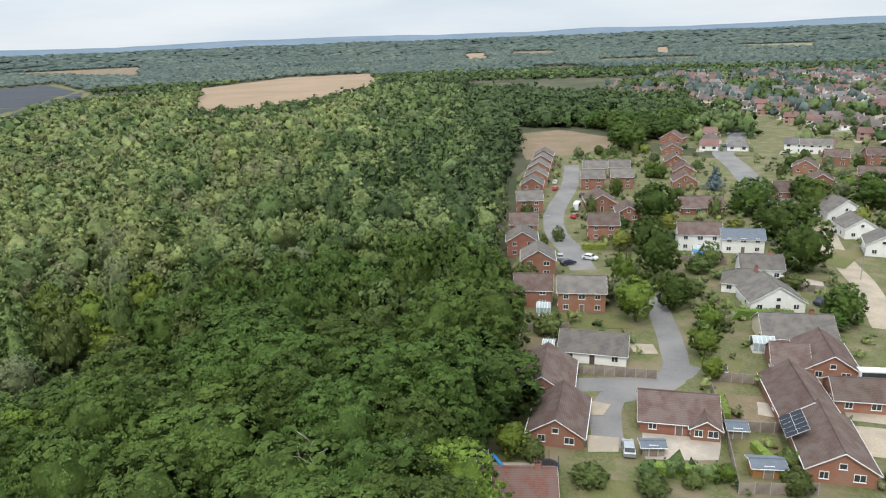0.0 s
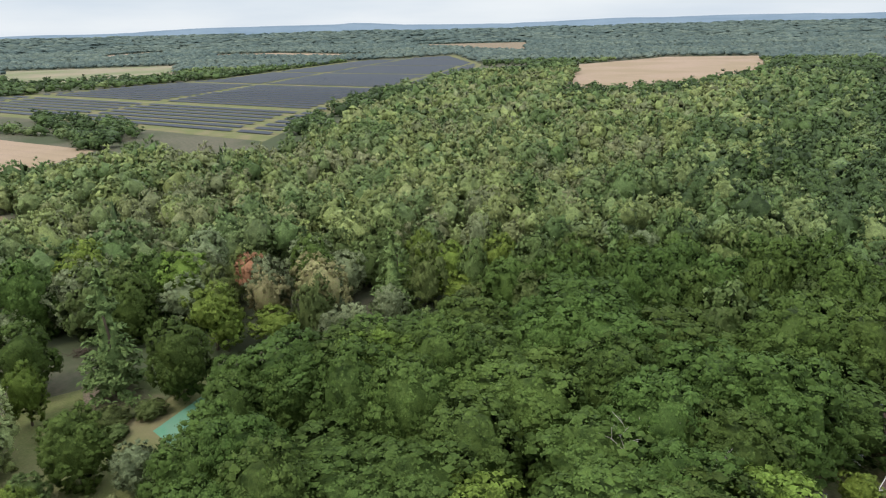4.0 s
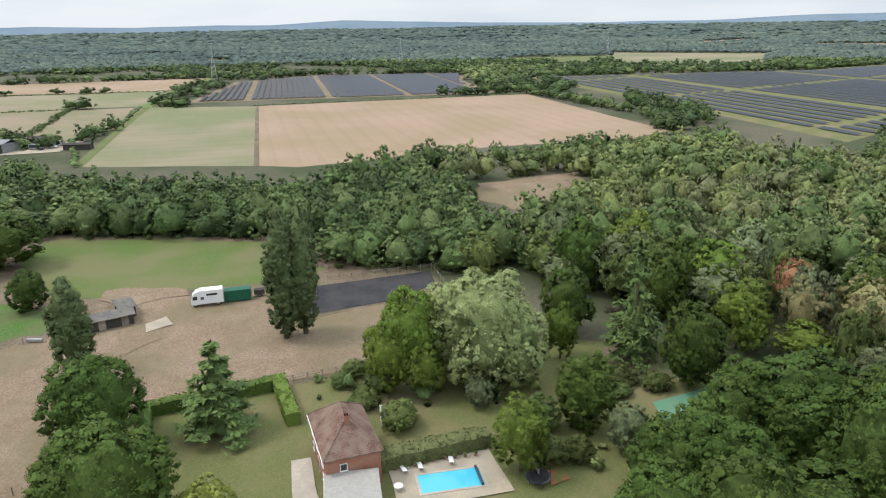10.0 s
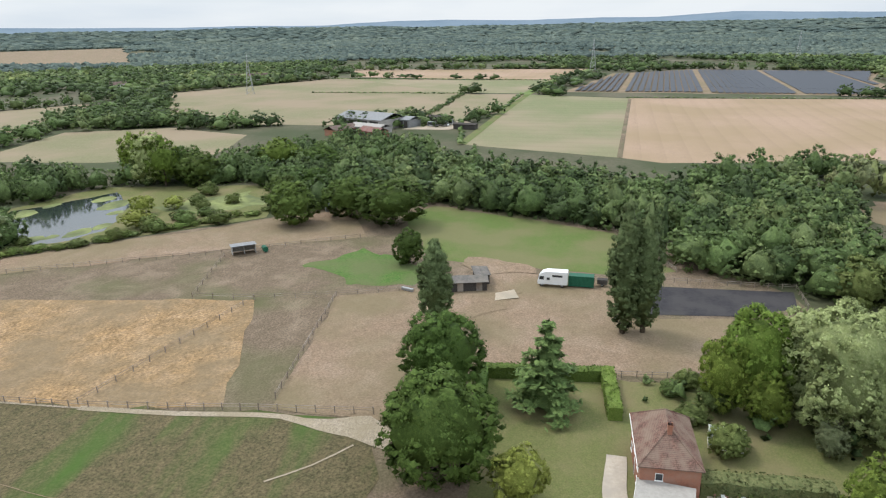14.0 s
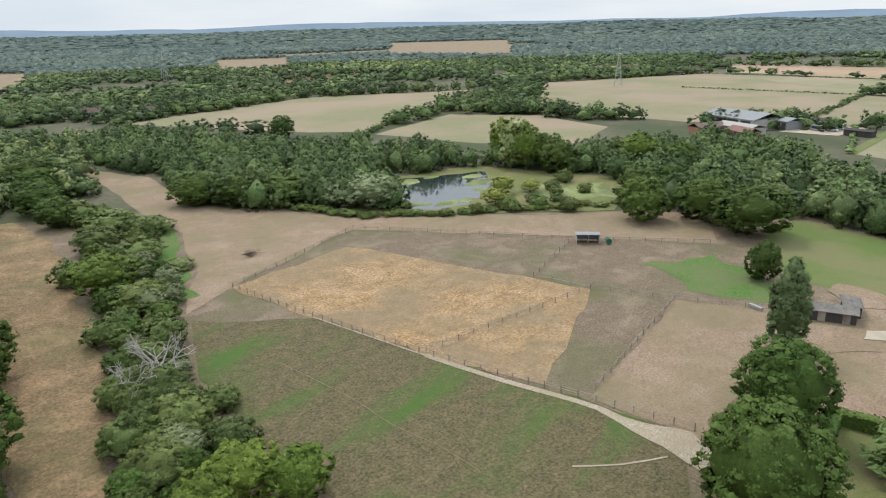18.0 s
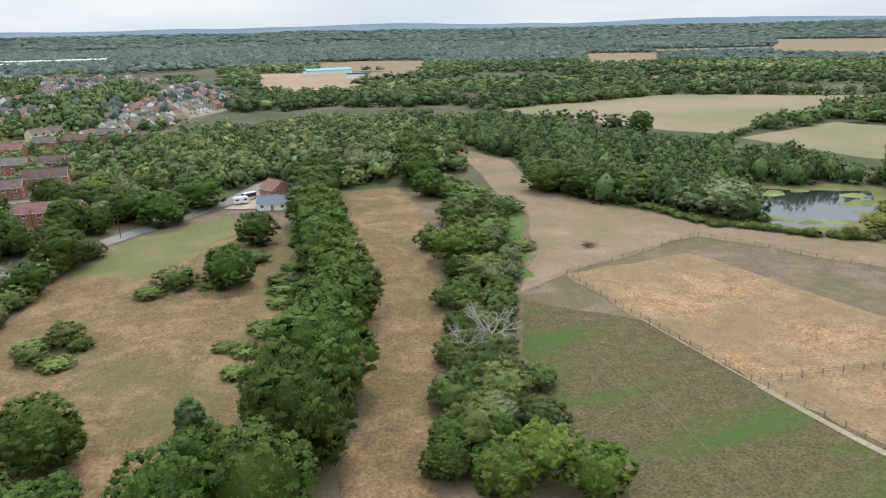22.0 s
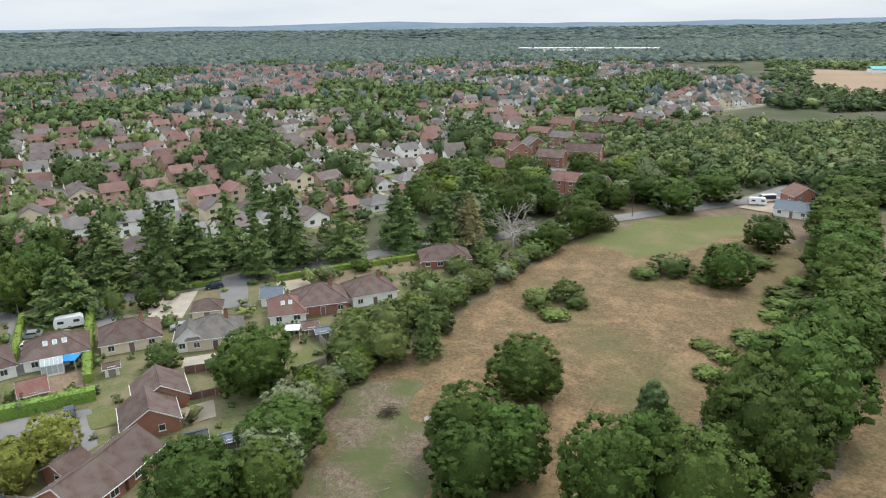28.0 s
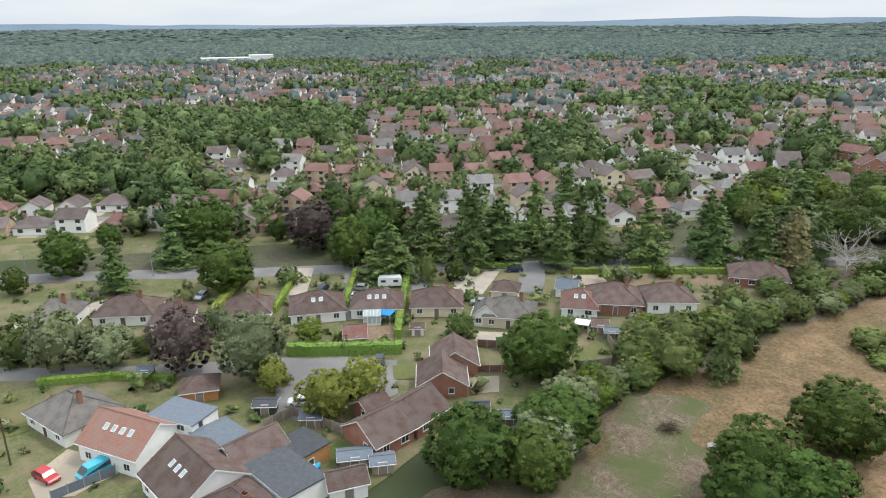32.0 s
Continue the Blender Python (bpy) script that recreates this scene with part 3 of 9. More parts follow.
ICO = {k: ico(k) for k in (1, 2)}
a_, b_ = 0.525731, 0.850651
ICO[0] = (np.array([(-a_, b_, 0), (a_, b_, 0), (-a_, -b_, 0), (a_, -b_, 0), (0, -a_, b_), (0, a_, b_), (0, -a_, -b_), (0, a_, -b_), (b_, 0, -a_), (b_, 0, a_), (-b_, 0, -a_), (-b_, 0, a_)]),
          np.array([(0, 11, 5), (0, 5, 1), (0, 1, 7), (0, 7, 10), (0, 10, 11), (1, 5, 9), (5, 11, 4), (11, 10, 2), (10, 7, 6), (7, 1, 8), (3, 9, 4), (3, 4, 2), (3, 2, 6), (3, 6, 8), (3, 8, 9), (4, 9, 5), (2, 4, 11), (6, 2, 10), (8, 6, 7), (9, 8, 1)]))
OCTA = (np.array([(1, 0, 0), (-1, 0, 0), (0, 1, 0), (0, -1, 0), (0, 0, 1), (0, 0, -1)], float), np.array([(0, 2, 4), (2, 1, 4), (1, 3, 4), (3, 0, 4), (2, 0, 5), (1, 2, 5), (3, 1, 5), (0, 3, 5)]))


def fib(n, lo=-1.0):
    i = np.arange(n) + 0.5
    z = 1 - (1 - lo) * i / n
    a = i * 2.39996
    r = np.sqrt(np.maximum(0, 1 - z * z))
    return np.stack([r * np.cos(a), r * np.sin(a), z], 1)


def cards(P, Nn, size, rng, long=1.0, wild=0.5):
    """Small bent leaf sprays: one at each point, facing about along the normals."""
    n = len(P)
    Nn = Nn + rng.normal(0, wild, (n, 3))
    Nn /= np.linalg.norm(Nn, axis=1)[:, None] + 1e-9
    T = np.cross(Nn, rng.normal(0, 1, (n, 3)))
    T /= np.linalg.norm(T, axis=1)[:, None] + 1e-9
    B = np.cross(Nn, T)
    s = (size * rng.uniform(0.6, 1.25, n))[:, None]
    lift = Nn * s * rng.uniform(-0.35, 0.35, (n, 1))
    V = np.stack([P - T * s * long, P - B * s * 0.62 + lift, P + T * s * long, P + B * s * 0.62 + lift], 1).reshape(-1, 3)
    b = np.arange(n)[:, None] * 4
    F = np.concatenate([b + [[0, 1, 2]], b + [[0, 2, 3]]])
    return V, F


def sprays(P, Nn, size, rng, wild=0.45):
    """Single leaf sprays, one small pointed blade at each place."""
    n = len(P)
    Nn = Nn + rng.normal(0, wild, (n, 3))
    Nn /= np.linalg.norm(Nn, axis=1)[:, None] + 1e-9
    T = np.cross(Nn, rng.normal(0, 1, (n, 3)))
    T /= np.linalg.norm(T, axis=1)[:, None] + 1e-9
    B = np.cross(Nn, T)
    s = (size * rng.uniform(0.6, 1.4, n))[:, None]
    V = np.stack([P + T * s * 1.15, P - T * s * 0.7 + B * s * 0.85, P - T * s * 0.7 - B * s * 0.85], 1).reshape(-1, 3)
    return V, np.arange(3 * n).reshape(-1, 3)


def crown(rng, clumps=44, leaves=6000, low=-0.45, spread=0.68, size=0.021, lump=(0.22, 0.34), tufts=420, tuft=(0.05, 0.085), core=2, full=0.0, tall=1.0, wild=0.4):
    """A lobed crown of unit size: a dark core, rounded tufts crowded on its lobes and small leaf sprays on the tufts; with the normals of the tufts."""
    d = fib(clumps, low)
    d = d + rng.normal(0, 0.16, d.shape)
    C = d / np.linalg.norm(d, axis=1)[:, None] * (spread * rng.uniform(0.78, 1.14, clumps))[:, None]
    R = rng.uniform(*lump, clumps)
    U, F = ICO[core]
    dc = U @ C.T
    disc = R[None] ** 2 - ((C ** 2).sum(1)[None] - dc ** 2)
    t = np.where(disc > 0, dc + np.sqrt(np.maximum(disc, 0)), 0.3).max(1)
    Vs, Fs, Ns, n = [U * (t * (0.8 if tufts else 0.95) * rng.uniform(0.9, 1.06, len(U)))[:, None]], [F], [U], len(U)
    Vs[0] = Vs[0] * (1, 1, tall)
    C = C * (1, 1, tall)

    def surface(m):
        k = rng.integers(0, clumps, m * 5)
        q = rng.normal(0, 1, (m * 5, 3))
        q /= np.linalg.norm(q, axis=1)[:, None]
        P = C[k] + q * R[k][:, None]
        gap = np.linalg.norm(P[:, None] - C[None], axis=2) - R[None] * 0.93
        gap[np.arange(len(k)), k] = 1
        keep = np.where((gap.min(1) > 0) & ((q * C[k]).sum(1) > -0.3))[0][:m]
        return P[keep], q[keep]

    if tufts:
        P, q = surface(tufts)
        U, F = OCTA if leaves else ICO[0]
        m = len(P)
        s = rng.uniform(*tuft, m)
        flat = np.array([1.15, 1.15, 0.85])
        B = U[None] * rng.uniform(0.65, 1.2, (m, len(U), 1)) * s[:, None, None] * flat + (P - q * s[:, None] * 0.2)[:, None]
        Vs.append(B.reshape(-1, 3))
        Ns.append((U[None] * 0.5 + q[:, None]).reshape(-1, 3))
        Fs.append((F[None] + np.arange(m)[:, None, None] * len(U) + n).reshape(-1, 3))
        n += m * len(U)
        on = int(leaves * 0.8)
        k = rng.integers(0, m, on)
        e = q[k] * 0.6 + (0, 0, 0.25) + rng.normal(0, 0.7, (on, 3))
        e /= np.linalg.norm(e, axis=1)[:, None]
        LP, LN = P[k] - q[k] * s[k][:, None] * 0.2 + e * s[k][:, None] * flat * rng.uniform(0.85, 1.6, (on, 1)), e * 0.7 + 0.8 * q[k]
        SP, SN = surface(leaves - on)
        LP, LN = np.concatenate([LP, SP - SN * 0.05]), np.concatenate([LN, SN])
        LN = LN + 0.55 * LP / (1, 1, tall) ** np.array(2)
    else:
        LP, LN = surface(leaves)
    if leaves:
        LV, LF = sprays(LP, LN + (0, 0, 0.15), size, rng, wild)
        Vs.append(LV), Fs.append(LF + n), Ns.append(np.repeat(LN + rng.normal(0, 0.25, LN.shape), 3, 0))
    V = np.concatenate(Vs)
    if tall > 2:
        V[:, :2] *= 1 - 0.6 * np.clip(V[:, 2:] / tall, 0, 1) ** 2
    V[:, :2] *= (1 + full * np.clip(-V[:, 2:] / tall, 0, 1))
    N = np.concatenate(Ns)
    return V, np.concatenate(Fs), N / (np.linalg.norm(N, axis=1)[:, None] + 1e-9)


def fir(rng, tiers=15, leaves=1100, power=0.85, droop=0.35, sparse=0.0):
    """A conifer of unit size, its sprays along single boughs: height 1, radius 1 at the foot."""
    n = tiers * 6
    zb = np.sort(rng.uniform(0.03, 0.97, n) ** 1.15)
    ab = np.arange(n) * 2.4 + rng.normal(0, 0.3, n)
    lb = (1 - zb) ** power * rng.uniform(0.62, 1.12, n)
    p = (lb + 0.12) / (lb + 0.12).sum()
    k = rng.choice(n, leaves, p=p)
    u = rng.uniform(0.25, 1.05, leaves)
    side = rng.normal(0, 0.16, leaves) * lb[k] * u
    a = ab[k]
    r = lb[k] * u
    P = np.stack([r * np.cos(a) - side * np.sin(a), r * np.sin(a) + side * np.cos(a), 0.05 + 0.93 * zb[k] + 0.035 * u - droop * 0.16 * lb[k] * u * u + rng.normal(0, 0.008, leaves)], 1)
    return P, np.stack([np.cos(a) * 0.45, np.sin(a) * 0.45, np.ones(leaves)], 1)


def fir_mesh(rng, H, R, **kw):
    P, Nn = fir(rng, **kw)
    P = P * (R, R, H)
    V, F = cards(P, Nn, 0.05 * R + 0.055, rng, long=1.6, wild=0.4)
    n = 9
    cone = [(0.45 * R * (1 - k / 7) ** 0.9 * math.cos(i * 6.283 / n + k), 0.45 * R * (1 - k / 7) ** 0.9 * math.sin(i * 6.283 / n + k), H * (0.1 + 0.86 * k / 7)) for k in range(8) for i in range(n)]
    q = [(k * n + i, k * n + (i + 1) % n, (k + 1) * n + (i + 1) % n, (k + 1) * n + i) for k in range(7) for i in range(n)]
    T = np.array([(x[0], x[1], x[2]) for x in q] + [(x[0], x[2], x[3]) for x in q])
    cn = np.array(cone) * (1 / R, 1 / R, 0) + (0, 0, 0.25)
    N = np.concatenate([np.repeat(Nn + rng.normal(0, 0.35, Nn.shape), 4, 0), cn])
    return np.concatenate([V, np.array(cone)]), np.concatenate([F, T + len(V)]), N / np.linalg.norm(N, axis=1)[:, None]


def trunk_geo(rng, H, r, limbs=5, reach=0.35):
    g = Geo()
    p, rad = Vector((0, 0, -0.2)), r
    for k in range(4):
        nxt = p + Vector((rng.normal(0, 0.02 * H), rng.normal(0, 0.02 * H), H * 0.17))
        g.tube(p, nxt, rad, rad * 0.78, 7)
        p, rad = nxt, rad * 0.78
    for k in range(limbs):
        a = k * 6.283 / max(1, limbs) + rng.uniform(-0.4, 0.4)
        s = Vector((0, 0, H * rng.uniform(0.28, 0.5)))
        g.tube(s, s + Vector((math.cos(a) * H * reach * 0.7, math.sin(a) * H * reach * 0.7, H * rng.uniform(0.1, 0.25))), r * 0.45, r * 0.15, 5)
    return g


TREES = {}


def tree_kind(key, name, label, category, mat, H, R, seeds, base=0.22, form="broad", **kw):
    """Model trees of one kind, height H and radius R, to be copied."""
    TREES[key] = []
    for s in seeds:
        rng = np.random.default_rng(s)
        if form == "fir":
            V, F, N = fir_mesh(rng, H, R, **kw)
        else:
            V, F, N = crown(rng, **kw)
            half = H * (1 - base) / 2
            V = V * (R, R, R if "tall" in kw else half) + (0, 0, H - half)
        g = trunk_geo(rng, H, 0.02 * H + 0.08, 0 if form == "fir" else 5, min(0.35, R / H * 0.8))
        trunk = g.mesh("trunk", "bark")
        light = None
        if form != "fir":
            few = dict(kw, leaves=int(kw.get("leaves", 6000) * 0.4), size=kw.get("size", 0.021) * 1.5, tufts=int(kw.get("tufts", 420) * 0.55), tuft=tuple(q * 1.22 for q in kw.get("tuft", (0.05, 0.085))), core=1)
            V2, F2, N2 = crown(np.random.default_rng(s), **few)
            V2 = V2 * (R, R, R if "tall" in kw else half) + (0, 0, H - half)
            light = nmesh("crown", V2, F2, mat, normals=N2)
        TREES[key].append((name, label, category, trunk, nmesh("crown", V, F, mat, normals=N), light, H, R))


def plant(key, x, y, h, r, rng, group="", label=""):
    name, lab, category, trunk, top, light, H, R = TREES[key][rng.integers(len(TREES[key]))]
    ob = thing(name, x, y, 0, 0, label or lab, category, group)
    ob.matrix_basis = pose(x, y, 0, 0, 0, rng.uniform(0, 360)) @ Matrix.Diagonal((r / R, r / R, h / H, 1))
    hang("trunk", trunk, ob), hang("crown", light if light and math.hypot(x, y) > 120 else top, ob)
    return ob


tree_kind("oak", "oak_tree", "broad oak tree with a dense dark green crown", "tree", "oak", 16, 8, (1, 2, 3, 4, 5), base=0.0, low=-0.95, full=0.12, leaves=8800, tufts=580)
tree_kind("lime", "lime_tree", "broadleaf tree with a bright yellow-green crown", "tree", "lime", 14, 6, (11, 12, 13), base=0.05, low=-0.85, clumps=34, tufts=360, size=0.025)
tree_kind("grey", "willow_tree", "loose grey-green willow tree", "tree", "grey", 12, 6, (21, 22), base=0.02, low=-0.9, clumps=34, tufts=340, size=0.025)
tree_kind("white", "white_poplar_tree", "large spreading poplar with silvery white-green leaves", "tree", "white", 21, 10, (31, 32), base=0.03, low=-0.9, clumps=36, tufts=900, leaves=13000, tuft=(0.035, 0.06), size=0.017, lump=(0.2, 0.34), spread=0.72, full=0.35)
tree_kind("yellow", "yellow_tree", "garden tree with yellow-green foliage", "tree", "yellow", 9, 5, (41, 42), base=0.04, low=-0.85, clumps=30, tufts=320, leaves=4600, size=0.028)
tree_kind("copper", "copper_beech_tree", "copper beech with dark purple-brown foliage", "tree", "copper", 14, 7, (51,), base=0.04, low=-0.9, size=0.024)
tree_kind("rust", "rusty_tree", "tree with rust-red dying leaves at the wood's edge", "tree", "rust", 15, 4, (61,), base=0.3, tufts=130, leaves=2600, size=0.034)
tree_kind("fawn", "fading_tree", "tree with fading brownish leaves", "tree", "fawn", 14, 6, (63, 64), base=0.1, tufts=170, leaves=3600, tuft=(0.05, 0.085), size=0.027)
tree_kind("poplar", "lombardy_poplar_tree", "tall narrow columnar poplar", "tree", "poplar", 28, 3.2, (71, 72), base=0.0, low=-0.97, spread=0.64, clumps=170, tufts=1100, leaves=10500, lump=(0.28, 0.44), tuft=(0.1, 0.17), size=0.045, full=0.12, tall=5.7)
tree_kind("cyp", "cypress_tree", "narrow dark green columnar cypress", "tree", "poplar", 19, 3.4, (75,), base=0.0, low=-0.97, spread=0.66, clumps=110, tufts=700, leaves=7000, lump=(0.28, 0.44), tuft=(0.1, 0.17), size=0.042, full=0.35, tall=3.5)
tree_kind("fir", "conifer_tree", "tall dark green conifer with drooping boughs", "tree", "conifer", 18, 5.5, (81, 82, 83, 84), form="fir", leaves=3600, power=0.72)
tree_kind("cedar", "cedar_tree", "open layered cedar on the lawn", "tree", "conifer", 16, 5, (86,), form="fir", tiers=11, leaves=5600, power=0.8)
tree_kind("brownfir", "browning_conifer_tree", "tall conifer turning brown", "tree", "fawn", 17, 5.5, (88,), form="fir", leaves=2400, power=0.72)
tree_kind("bluefir", "blue_spruce_tree", "blue-grey spruce by the road", "tree", "blue", 10, 4.5, (89,), form="fir", leaves=1500)
tree_kind("bramble", "bramble", "low spreading bright green bramble", "shrub", "bramble", 2, 4, (95, 96), base=-0.3, low=-0.2, clumps=34, tufts=200, leaves=2600, tuft=(0.05, 0.09), size=0.03)
tree_kind("bush", "shrub", "rounded green shrub in the scrub", "shrub", "bush", 6, 5, (91, 92, 93, 94), base=-0.15, low=-0.6, clumps=28, tufts=240, leaves=3800, tuft=(0.06, 0.1), size=0.03)

# ---- ground ----
g = Geo()
RING = [0, 30, 80, 160, 300, 600, 1200, 2400, 4950]
NSEG = 72
g.v = [(0, 0, 0)] + [(r * math.cos(i * 6.28319 / NSEG), r * math.sin(i * 6.28319 / NSEG), 0) for r in RING[1:] for i in range(NSEG)]
g.f = [(0, 1 + i, 1 + (i + 1) % NSEG) for i in range(NSEG)]
for k in range(len(RING) - 2):
    b = 1 + k * NSEG
    g.f += [(b + i, b + NSEG + i, b + NSEG + (i + 1) % NSEG, b + (i + 1) % NSEG) for i in range(NSEG)]
tagged(g.part("ground", "ground"), "broad flat green and brown countryside ground", "ground", kind="structure")

WHEAT = [(-366, 1086), (-344, 1154), (-283, 1352), (-130, 1388), (-83, 1026), (-104, 845), (-128, 741), (-159, 669), (-203, 650), (-252, 623), (-247, 714)]
PLOT = [(51, 441), (78, 456), (101, 414), (96, 372), (66, 352), (43, 345)]
SOLAR_A = [(-286, 296), (-337, 420), (-379, 512), (-438, 768), (-495, 994), (-536, 1092), (-781, 1456), (-874, 1177), (-753, 695), (-805, 324), (-510, 315)]
SOLAR_B = [(-647, -52), (-624, 229), (-790, 243), (-916, 290), (-961, 87), (-888, -11)]
FIELD_C = [(-594, 7), (-600, 248), (-353, 236), (-337, 200), (-337, 110), (-325, 70), (-315, 19), (-326, 1)]
FIELD_D = [(-352, -79), (-621, -82), (-594, 7), (-326, 1)]
FIELD_E = [(-462, -212), (-623, -282), (-624, -138), (-621, -82), (-495, -81), (-440, -107)]
FIELD_F = [(-647, -293), (-806, -362), (-779, -71), (-630, -78)]
FIELD_G = [(-831, -332), (-978, -385), (-977, -42), (-777, -65)]
GLADE = [(-236, 75), (-257, 87), (-266, 134), (-226, 120), (-217, 102), (-213, 84)]
GREEN = [(-226, -62), (-203, 0), (-171, 16), (-165, 2), (-168, -26), (-169, -46), (-205, -66)]
FIELD_P1 = [(-195, -500), (-385, -538), (-517, -451), (-408, -380), (-274, -321), (-247, -350)]
FIELD_P2 = [(-267, -311), (-362, -338), (-390, -279), (-368, -213), (-305, -197), (-277, -239)]
FIELD_P3 = [(-407, -296), (-611, -437), (-820, -333), (-627, -144), (-466, -134), (-412, -181)]
MEADOW = [(53, -70), (61, -92), (55, -125), (53, -155), (46, -190), (26, -229), (3, -238), (-14, -205), (-14, -150), (0, -112), (6, -95), (18, -70), (34, -60)]
LANE = [(-42, -262), (-62, -262), (-62, -224), (-48, -162), (-39, -122), (-24, -85), (-18, -60), (0, -55), (-9, -77), (-17, -103), (-24, -137), (-30, -165)]
FARPAD = [(-113, -345), (-125, -300), (-112, -236), (-134, -185), (-150, -163), (-179, -129), (-217, -90), (-186, -71), (-130, -164), (-78, -147), (-62, -140), (-77, -165), (-92, -203), (-98, -250)]
RIPE = [(-78, -147), (-118, -152), (-133, -79), (-110, -70), (-89, -62), (-83, -78), (-80, -117)]
POND = [(-153, -178), (-168, -197), (-190, -205), (-222, -188), (-207, -170), (-176, -156), (-161, -162)]
WEED = [(-202, -160), (-235, -138), (-218, -120), (-200, -136)]

patch("dry_ground", [(-60, 45), (-125, 45), (-160, 40), (-205, 5), (-230, -62), (-215, -95), (-150, -162), (-112, -236), (-62, -262), (-40, -262), (60, -262), (60, -40), (-20, -20), (-60, 20)],
      "paddock", "grazed dry grass of the paddocks", 9, 3)
patch("wheat_field", WHEAT, "wheat", "harvested pale wheat stubble field", 30, 6)
patch("dry_field", PLOT, "dry", "small dry grass field behind houses", 12, 4)
patch("solar_field", SOLAR_A, "lawn", "grass below the solar panels", 40, 5)
patch("solar_field", SOLAR_B, "dry", "dry grass below the solar panels", 40, 5)
patch("stubble_field", FIELD_C, "wheat", "wide tan stubble field", 25, 2)
patch("crop_field", FIELD_D, "crop", "green and tan strip field", 25, 2)
patch("mown_field", FIELD_E, "pasture", "mown dry field with faint strips", 25, 3)
patch("crop_field", FIELD_F, "crop", "long green crop field", 25, 3)
patch("stubble_field", FIELD_G, "wheat", "far tan stubble field", 25, 3)
patch("grazing_field", FIELD_P1, "pasture", "far grazing field, green and tan", 25, 4)
patch("grazing_field", FIELD_P2, "pasture", "dry grazing field behind the pond", 20, 4)
patch("grazing_field", FIELD_P3, "pasture", "wide grazing field beside the farm", 25, 4)
patch("dry_glade", GLADE, "dry", "small dry clearing in the trees", 8, 5)
patch("green_paddock", GREEN, "green", "green grazed horse paddock by trees", 8, 3)
patch("green_paddock", [(-160, -45), (-176, -72), (-158, -78), (-146, -58), (-150, -44)], "lush", "bright lush grass in the paddock corner", 2.0, 5)
patch("far_paddock", FARPAD, "dry", "bare dry paddock along the pond trees", 10, 3)
patch("ripe_meadow", RIPE, "ripe", "ripe orange-brown grass paddock", 6, 2.5)
patch("bare_paddock", [(-139, -62), (-148, -42), (-140, -36), (-91, -34), (-89, -53)], "dry", "bare trodden brown horse paddock", 6, 1.5)
patch("home_paddock", [(-80, -117), (-83, -85), (-88, -55), (-90, -36), (-76, -30), (-55, -30), (-44, -70), (-50, -110), (-60, -135)], "home", "patchy green and tan paddock", 6, 2)
patch("dry_yard", [(-146, -36), (-166, -30), (-159, 0), (-162, 12), (-140, 10), (-144, 27), (-115, 18), (-113, -4), (-111, -24), (-128, -38)], "dry", "bare dry yard by the stables", 6, 3)
patch("riding_arena", [(-160, 10), (-162, 41), (-152, 40), (-145, 27), (-142, 8)], "arena", "dark sand riding arena", 10, 0.6)
patch("garden_lawn", [(-112, -22), (-113, 17), (-118, 44), (-110, 66), (-97, 80), (-84, 70), (-68, 44), (-60, 20), (-66, -16)], "lawn", "mown garden lawn with dry patches", 6, 2)
patch("tennis_court", [(-80, 58), (-88, 60), (-90, 75), (-82, 73)], "court", "green tennis court surface", 20, 0)
patch("meadow", MEADOW, "meadow", "overgrown tan and russet meadow", 7, 3)
patch("meadow_corner", [(46, -190), (26, -229), (3, -238), (2, -216), (10, -201), (25, -183)], "lawn", "greener mown corner of the meadow", 6, 3)
patch("grass_lane", LANE, "meadow", "dry grassy lane between tree rows", 6, 3)
patch("bramble_bank", [(-62, -146), (-69, -150), (-80, -178), (-92, -205), (-97, -232), (-88, -240), (-76, -200), (-66, -170)], "lush", "bright green bramble along the scrub", 3, 3)
patch("cleared_ground", [(48, -58), (55, -78), (62, -92), (50, -99), (46, -86), (38, -84), (33, -66)], "bare", "cleared bare earth with debris", 3, 3)
patch("pond_bank", [(-140, -180), (-170, -215), (-230, -200), (-245, -135), (-200, -112), (-165, -150)], "lawn", "green grassy bank of the pond", 6, 3)
tagged(patch("pond_water", POND, "water", "dark still pond reflecting the sky", 5, 3), category="water")
patch("pond_weed", WEED, "weed", "pale green weed covering the water", 4, 5)
for q in range(9):
    an, rr = q * 0.7, 2.0 + (q * 7 % 5) * 0.7
    cx, cy = [(-166, -168), (-172, -163), (-186, -200), (-200, -198), (-160, -172), (-195, -168), (-212, -186), (-205, -176), (-180, -160)][q]
    patch("pond_weed", [(cx + rr * 1.6 * math.cos(k * 0.785), cy + rr * math.sin(k * 0.785)) for k in range(8)], "weed", "raft of pale pond weed", 1.5, 2)
strip("farm_track", [(-80, -117), (-83, -85), (-85, -70)], 0.5, "track", "thin worn track along the fence")
strip("farm_track", [(-83, -85), (-85, -68), (-88, -50), (-86, -36), (-90, -25)], 1.4, "track", "narrow pale worn track")
patch("chalk_track", [(-86.5, -52), (-88.5, -46), (-91, -36), (-88, -30), (-83, -31), (-86, -42)], "track", "widening pale chalky farm track", 2, 1.5)
strip("foot_path", [(-72, -45), (-77, -40), (-83, -36)], 0.35, "track", "worn path in the paddock")
strip("foot_path", [(-62.5, -54), (-63.2, -63), (-62.4, -72), (-63.4, -84), (-62.8, -104)], 0.12, "dry", "thin worn line in the grass")
patch("stable_yard", [(-152, -28), (-146, -35), (-136, -35), (-131, -27), (-140, -22), (-150, -20)], "dry", "pale trodden stable yard", 2.5, 3)
